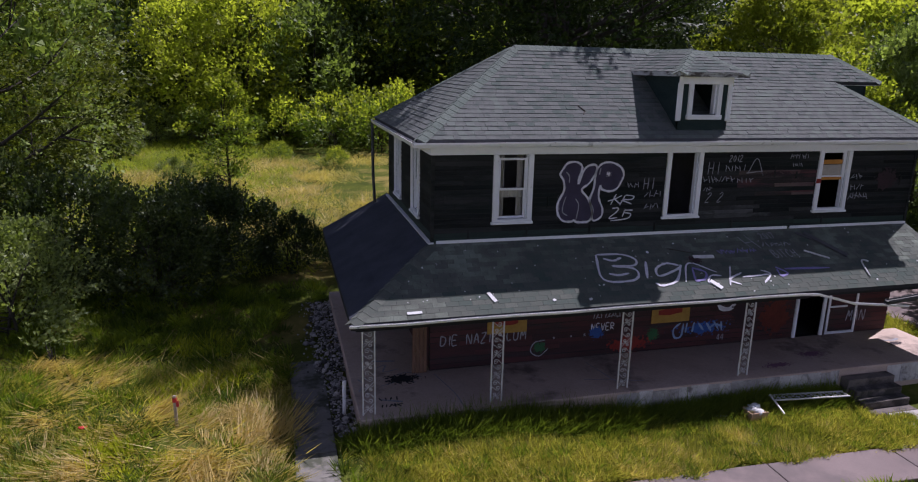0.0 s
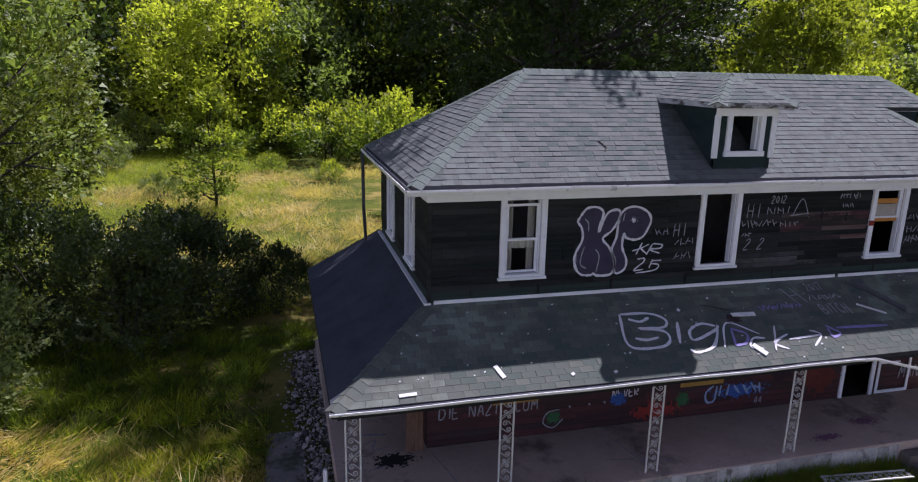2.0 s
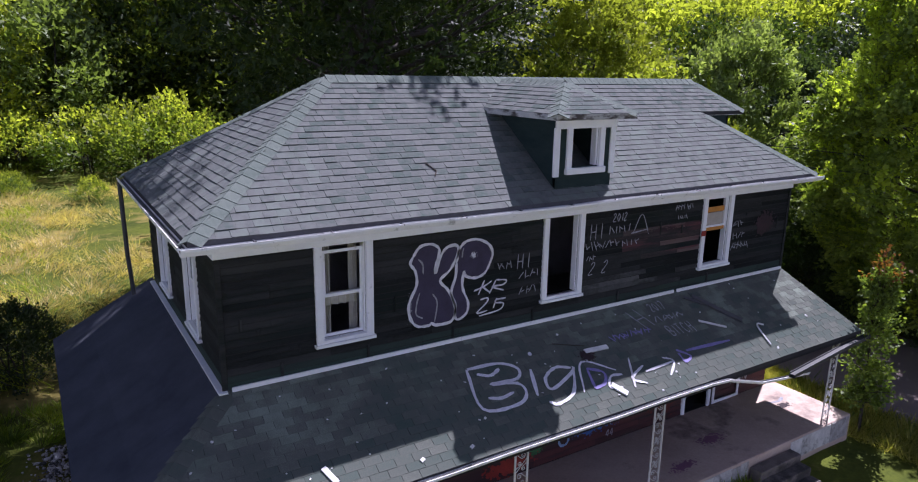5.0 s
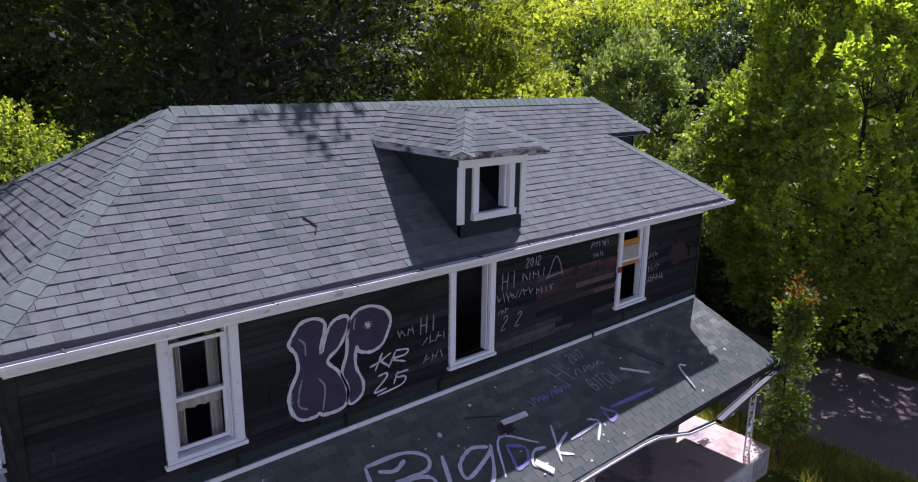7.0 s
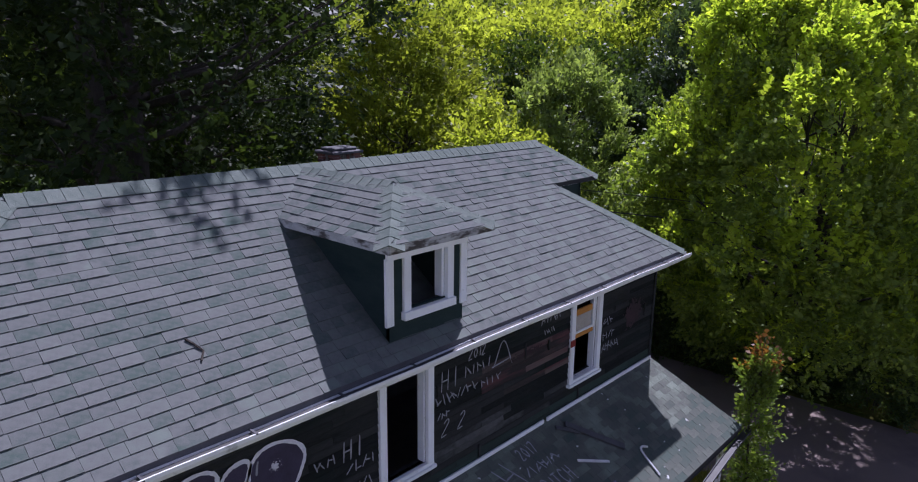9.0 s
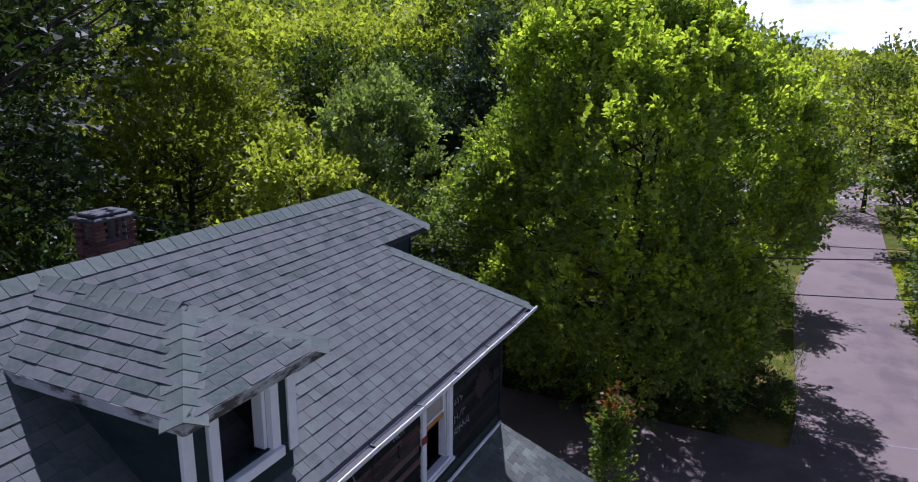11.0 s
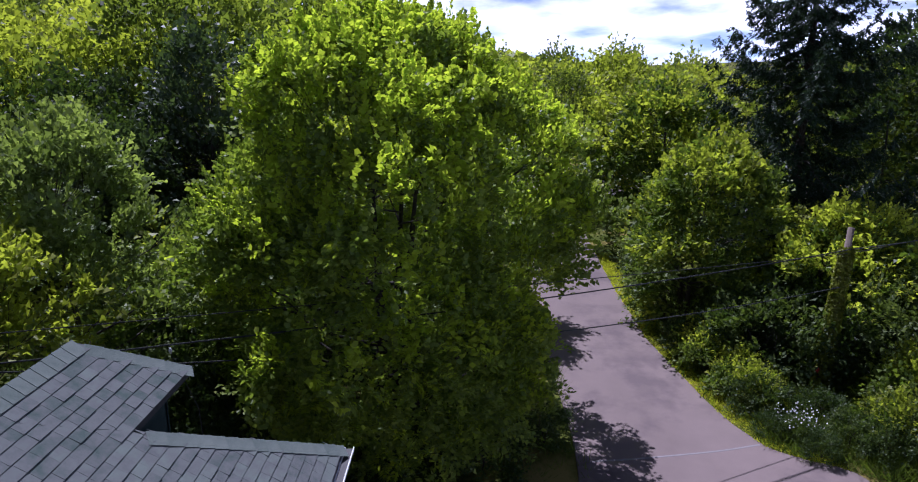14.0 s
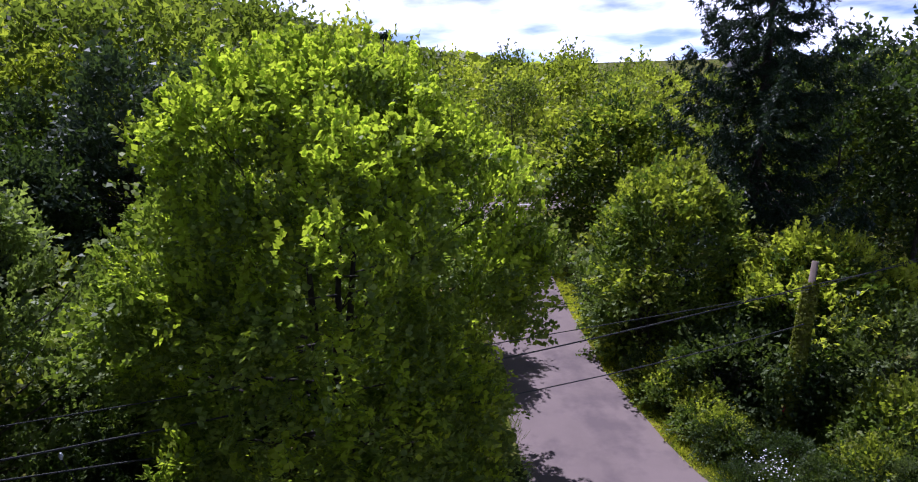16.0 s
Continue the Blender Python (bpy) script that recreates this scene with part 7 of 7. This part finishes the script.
for k in range(9):
    a = GR.uniform(0, 6.28)
    part("stalk", tube([(0.1 * math.cos(a), 0.1 * math.sin(a), -.05), (0.22 * math.cos(a), 0.22 * math.sin(a), GR.uniform(.4, .8))], [0.02, 0.008], 5), M_BARK, stump)
doorleaf = thing("leaning_boards", "splintered brown boards leaning at the porch corner", "boards", (3.4, 15.86, Z1))
M_BROWN = mat("split_brown_wood", (0.1, 0.05, 0.03), (0.26, 0.15, 0.09), 3, 0.85, 0.5, 30, stretch=(4, 4, 0.5))
for k in range(4):
    part("board", add_beam(bmesh.new(), (-0.16 + 0.1 * k, 0, 0.0), (-0.13 + 0.09 * k, 0.06, 1.5 + 0.16 * k), 0.085, 0.022, up=(0, 1, 0)), M_BROWN, doorleaf)
tagged(part("fallen_bar", add_beam(bmesh.new(), (12.1, 13.42, 0.52), (11.98, 12.7, 0.36), 0.035, 0.035), M_IRON), "loose white iron bar lying in the grass", "bar")
sf = random.Random(12)
for a, b in ((3.75, 5.0), (7.9, 14.5), (16.1, 18.6)):
    while a < b:
        w = min(sf.uniform(0.3, 0.8), b - a)
        part("slab_edge", boxes(((a, 13.692 + sf.uniform(0, 0.012), 0.3), (a + w - 0.004, 13.716, Z1 - sf.uniform(0.012, 0.06))), bevel=0.008), M_EDGE, house, "pale chipped concrete edge")
        a += w

# ---- street ----
mh = thing("manhole_cover", "round cast-iron manhole cover in the asphalt", "manhole", (27.76, 4.89, 0.052))
bm = bmesh.new()
bmesh.ops.create_cone(bm, segments=28, radius1=0.36, radius2=0.35, depth=0.02, cap_ends=True)
part("rim", bm, M_STONE, mh)
for i in range(-4, 5):
    part("rib", boxes(((i * 0.07 - 0.02, -(0.11 - i * i * 0.07 ** 2) ** 0.5 + 0.01, 0.008), (i * 0.07 + 0.02, (0.11 - i * i * 0.07 ** 2) ** 0.5 - 0.01, 0.018))), M_SLAB, mh)
M_SEAM = mat("tar_seam", (0.2, 0.18, 0.18), (0.3, 0.27, 0.27), 3, 0.9, 0.2)
seam = spline([(29.26, 9.43), (29.5, 7.63), (29.96, 5.04), (30.39, 3.45)], 6)
ribbon("road_seam", seam, [0.035] * len(seam), 0.058, 0.02, M_SEAM, "pale seam across the asphalt")
M_LINE = mat("road_line_white", (0.5, 0.5, 0.5), (0.7, 0.7, 0.7), 5, 0.8, 0.1)
M_LINEO = mat("road_line_orange", (0.5, 0.22, 0.05), (0.65, 0.32, 0.08), 5, 0.8, 0.1)
for x, m in ((80.0, M_LINE), (86.0, M_LINEO), (91.5, M_LINE)):
    ribbon("road_line", [(x, -30), (x, 30)], [0.12] * 2, 0.075, 0.02, m, "painted line on the highway")

# pole and cables
pole = thing("utility_pole", "leaning wooden utility pole overgrown with vines", "pole", (34.08, -0.32, 0.0))
part("post", tube([(0, 0, -0.3), (0.35, -0.42, 3.2), (0.72, -0.85, 6.75)], [0.16, 0.14, 0.12], 10), M_WOODPOLE, pole, smooth=True)
vr = np.random.default_rng(3)
q = vr.random(5200) ** 0.8 * 0.88
ctr = np.stack((0.72 * q, -0.85 * q, 6.75 * q), -1)
ang = vr.random(5200) * math.tau
rad = (0.16 + 0.16 * vr.random(5200)) * (1.15 - 0.3 * q)
C = ctr + np.stack((np.cos(ang) * rad, np.sin(ang) * rad, vr.normal(size=5200) * 0.05), -1)
nr = unit(np.stack((np.cos(ang), np.sin(ang), 0.5 + 0 * ang), -1) + vr.normal(size=(5200, 3)) * 0.5)
U = unit(np.cross(nr, vr.normal(size=(5200, 3))))
L_VINE = leaf_mat("vine_leaf", (0.1, 0.09, 0.012), (0.18, 0.21, 0.02), (0.36, 0.32, 0.035), 0.4)
quad_leaves("vine", C, U * 0.075, np.cross(nr, U) * 0.06, L_VINE, pole)
part("bracket", add_beam(bmesh.new(), (0.45, -0.52, 4.2), (1.2, -1.1, 4.25), 0.09, 0.07), M_DARKMETAL, pole)
part("tag", boxes(((-0.1, 0.1, 1.1), (0.02, 0.17, 1.28))), M_RIBBON, pole)


def cable(name, a, b, sag, r, label):
    a, b = Vector(a), Vector(b)
    pts = [a.lerp(b, t) - Vector((0, 0, 4 * sag * t * (1 - t))) for t in np.linspace(0, 1, 15)]
    return tagged(part(name, tube([tuple(p) for p in pts], r, 5), M_WIRE), label, "cable", group="cables")


cable("cable", (34.5, -1.05, 5.8), (20.14, 30.0, 7.31), 0.05, 0.014, "thin overhead cable strung past the house")
cable("cable", (34.5, -1.05, 5.95), (19.78, 30.0, 6.79), 0.38, 0.022, "overhead cable strung past the house")
cable("cable", (34.4, -0.95, 4.5), (19.56, 30.0, 7.36), 0.83, 0.018, "low overhead cable strung past the house")
cable("cable", (34.5, -1.05, 5.8), (45.05, -21.23, 6.8), 0.25, 0.014, "thin overhead cable beyond the pole")
cable("cable", (34.5, -1.05, 5.95), (45.05, -21.23, 6.2), 0.3, 0.022, "overhead cable beyond the pole")
ins = thing("insulator", "white insulator and hanging wire on the cable", "insulator", (24.14, 20.62, 6.05))
part("knob", tube([(0, 0, -0.02), (0, 0, 0.05), (0.0, 0, 0.12)], [0.03, 0.045, 0.02], 8), M_CHIP, ins)
part("drop_wire", tube([(0, 0, 0), (0.1, -0.5, -1.5), (-0.3, -0.8, -3.6)], 0.012, 5), M_WIRE, ins)

# flowers and verge
fr_ = np.random.default_rng(12)
n = 110
fx, fy = 30.2 + fr_.random(n) * 1.5, 1.3 + fr_.random(n) * 1.3
fz = 0.5 + fr_.random(n) * 0.6
M_PETAL = mat("white_petals", (0.6, 0.6, 0.55), (0.8, 0.8, 0.76), 5, 0.7, 0)
C = np.stack((fx, fy, fz), -1)
nr = unit(fr_.normal(size=(n, 3)) * 0.5 + np.array((-0.5, 0.3, 1.0)))
U = unit(np.cross(nr, fr_.normal(size=(n, 3))))
tagged(quad_leaves("wildflowers", C, U * 0.032, np.cross(nr, U) * 0.032, M_PETAL), "white wildflowers among weeds at the roadside", "flowers", kind="stuff")


def verge(x, y):
    edge = lane_south(x) - 0.02
    return (y < edge) & (y > edge - 0.95 + 0.3 * np.sin(x * 1.3))


grass("verge_grass", "bright yellow-green grass along the lane's edge", 28.5, 56, 1.2, 5, 90000, 0.2, L_VERGE, 9, verge, lie=0.5)


def shoulder(x, y):
    return ((x > 28.1) & (x < 60) & (y > 9.6)) | ((x > 28) & (y < lane_south(x) - 0.3)) | ((x > 19) & (x < 21.2))


grass("weeds", "rough weeds and seedlings under the trees", 19, 48, -8, 26, 45000, 0.55, L_WEED_SHADE, 10, shoulder, lie=0.6)


def corner(x, y):
    return (y < lane_south(x) - 0.08) & (y > -8)


grass("corner_weeds", "tall tangled weeds round the utility pole", 28.0, 37, -8, 3.2, 52000, 0.6, L_WEED_SHADE, 14, corner, lie=0.6)


def side_strip(x, y):
    return (x > 18.9) & (x < 21.2)


grass("side_grass", "sunlit long grass between the porch and the street", 18.9, 21.3, 10.5, 19, 30000, 0.3, L_FRONT, 15, side_strip, lie=0.9)
tip = tree_thing("sapling_tip", "reddish new leaves", (0, 0, 0), 0.5, 0.16, 0.0, 8, 4, 7, 0.1, leaf_mat("red_leaf", (0.09, 0.04, 0.015), (0.19, 0.08, 0.025), (0.28, 0.16, 0.04), 0.35), 70, blob=0.5, trunk=0.01)
for ch_ in list(tip.children):
    ch_.parent = sap
    ch_.name = "new_growth"
    tagged(ch_, kind="stuff")
    ch_.location = (0.02, 0.0, 4.05)
bpy.data.objects.remove(tip)
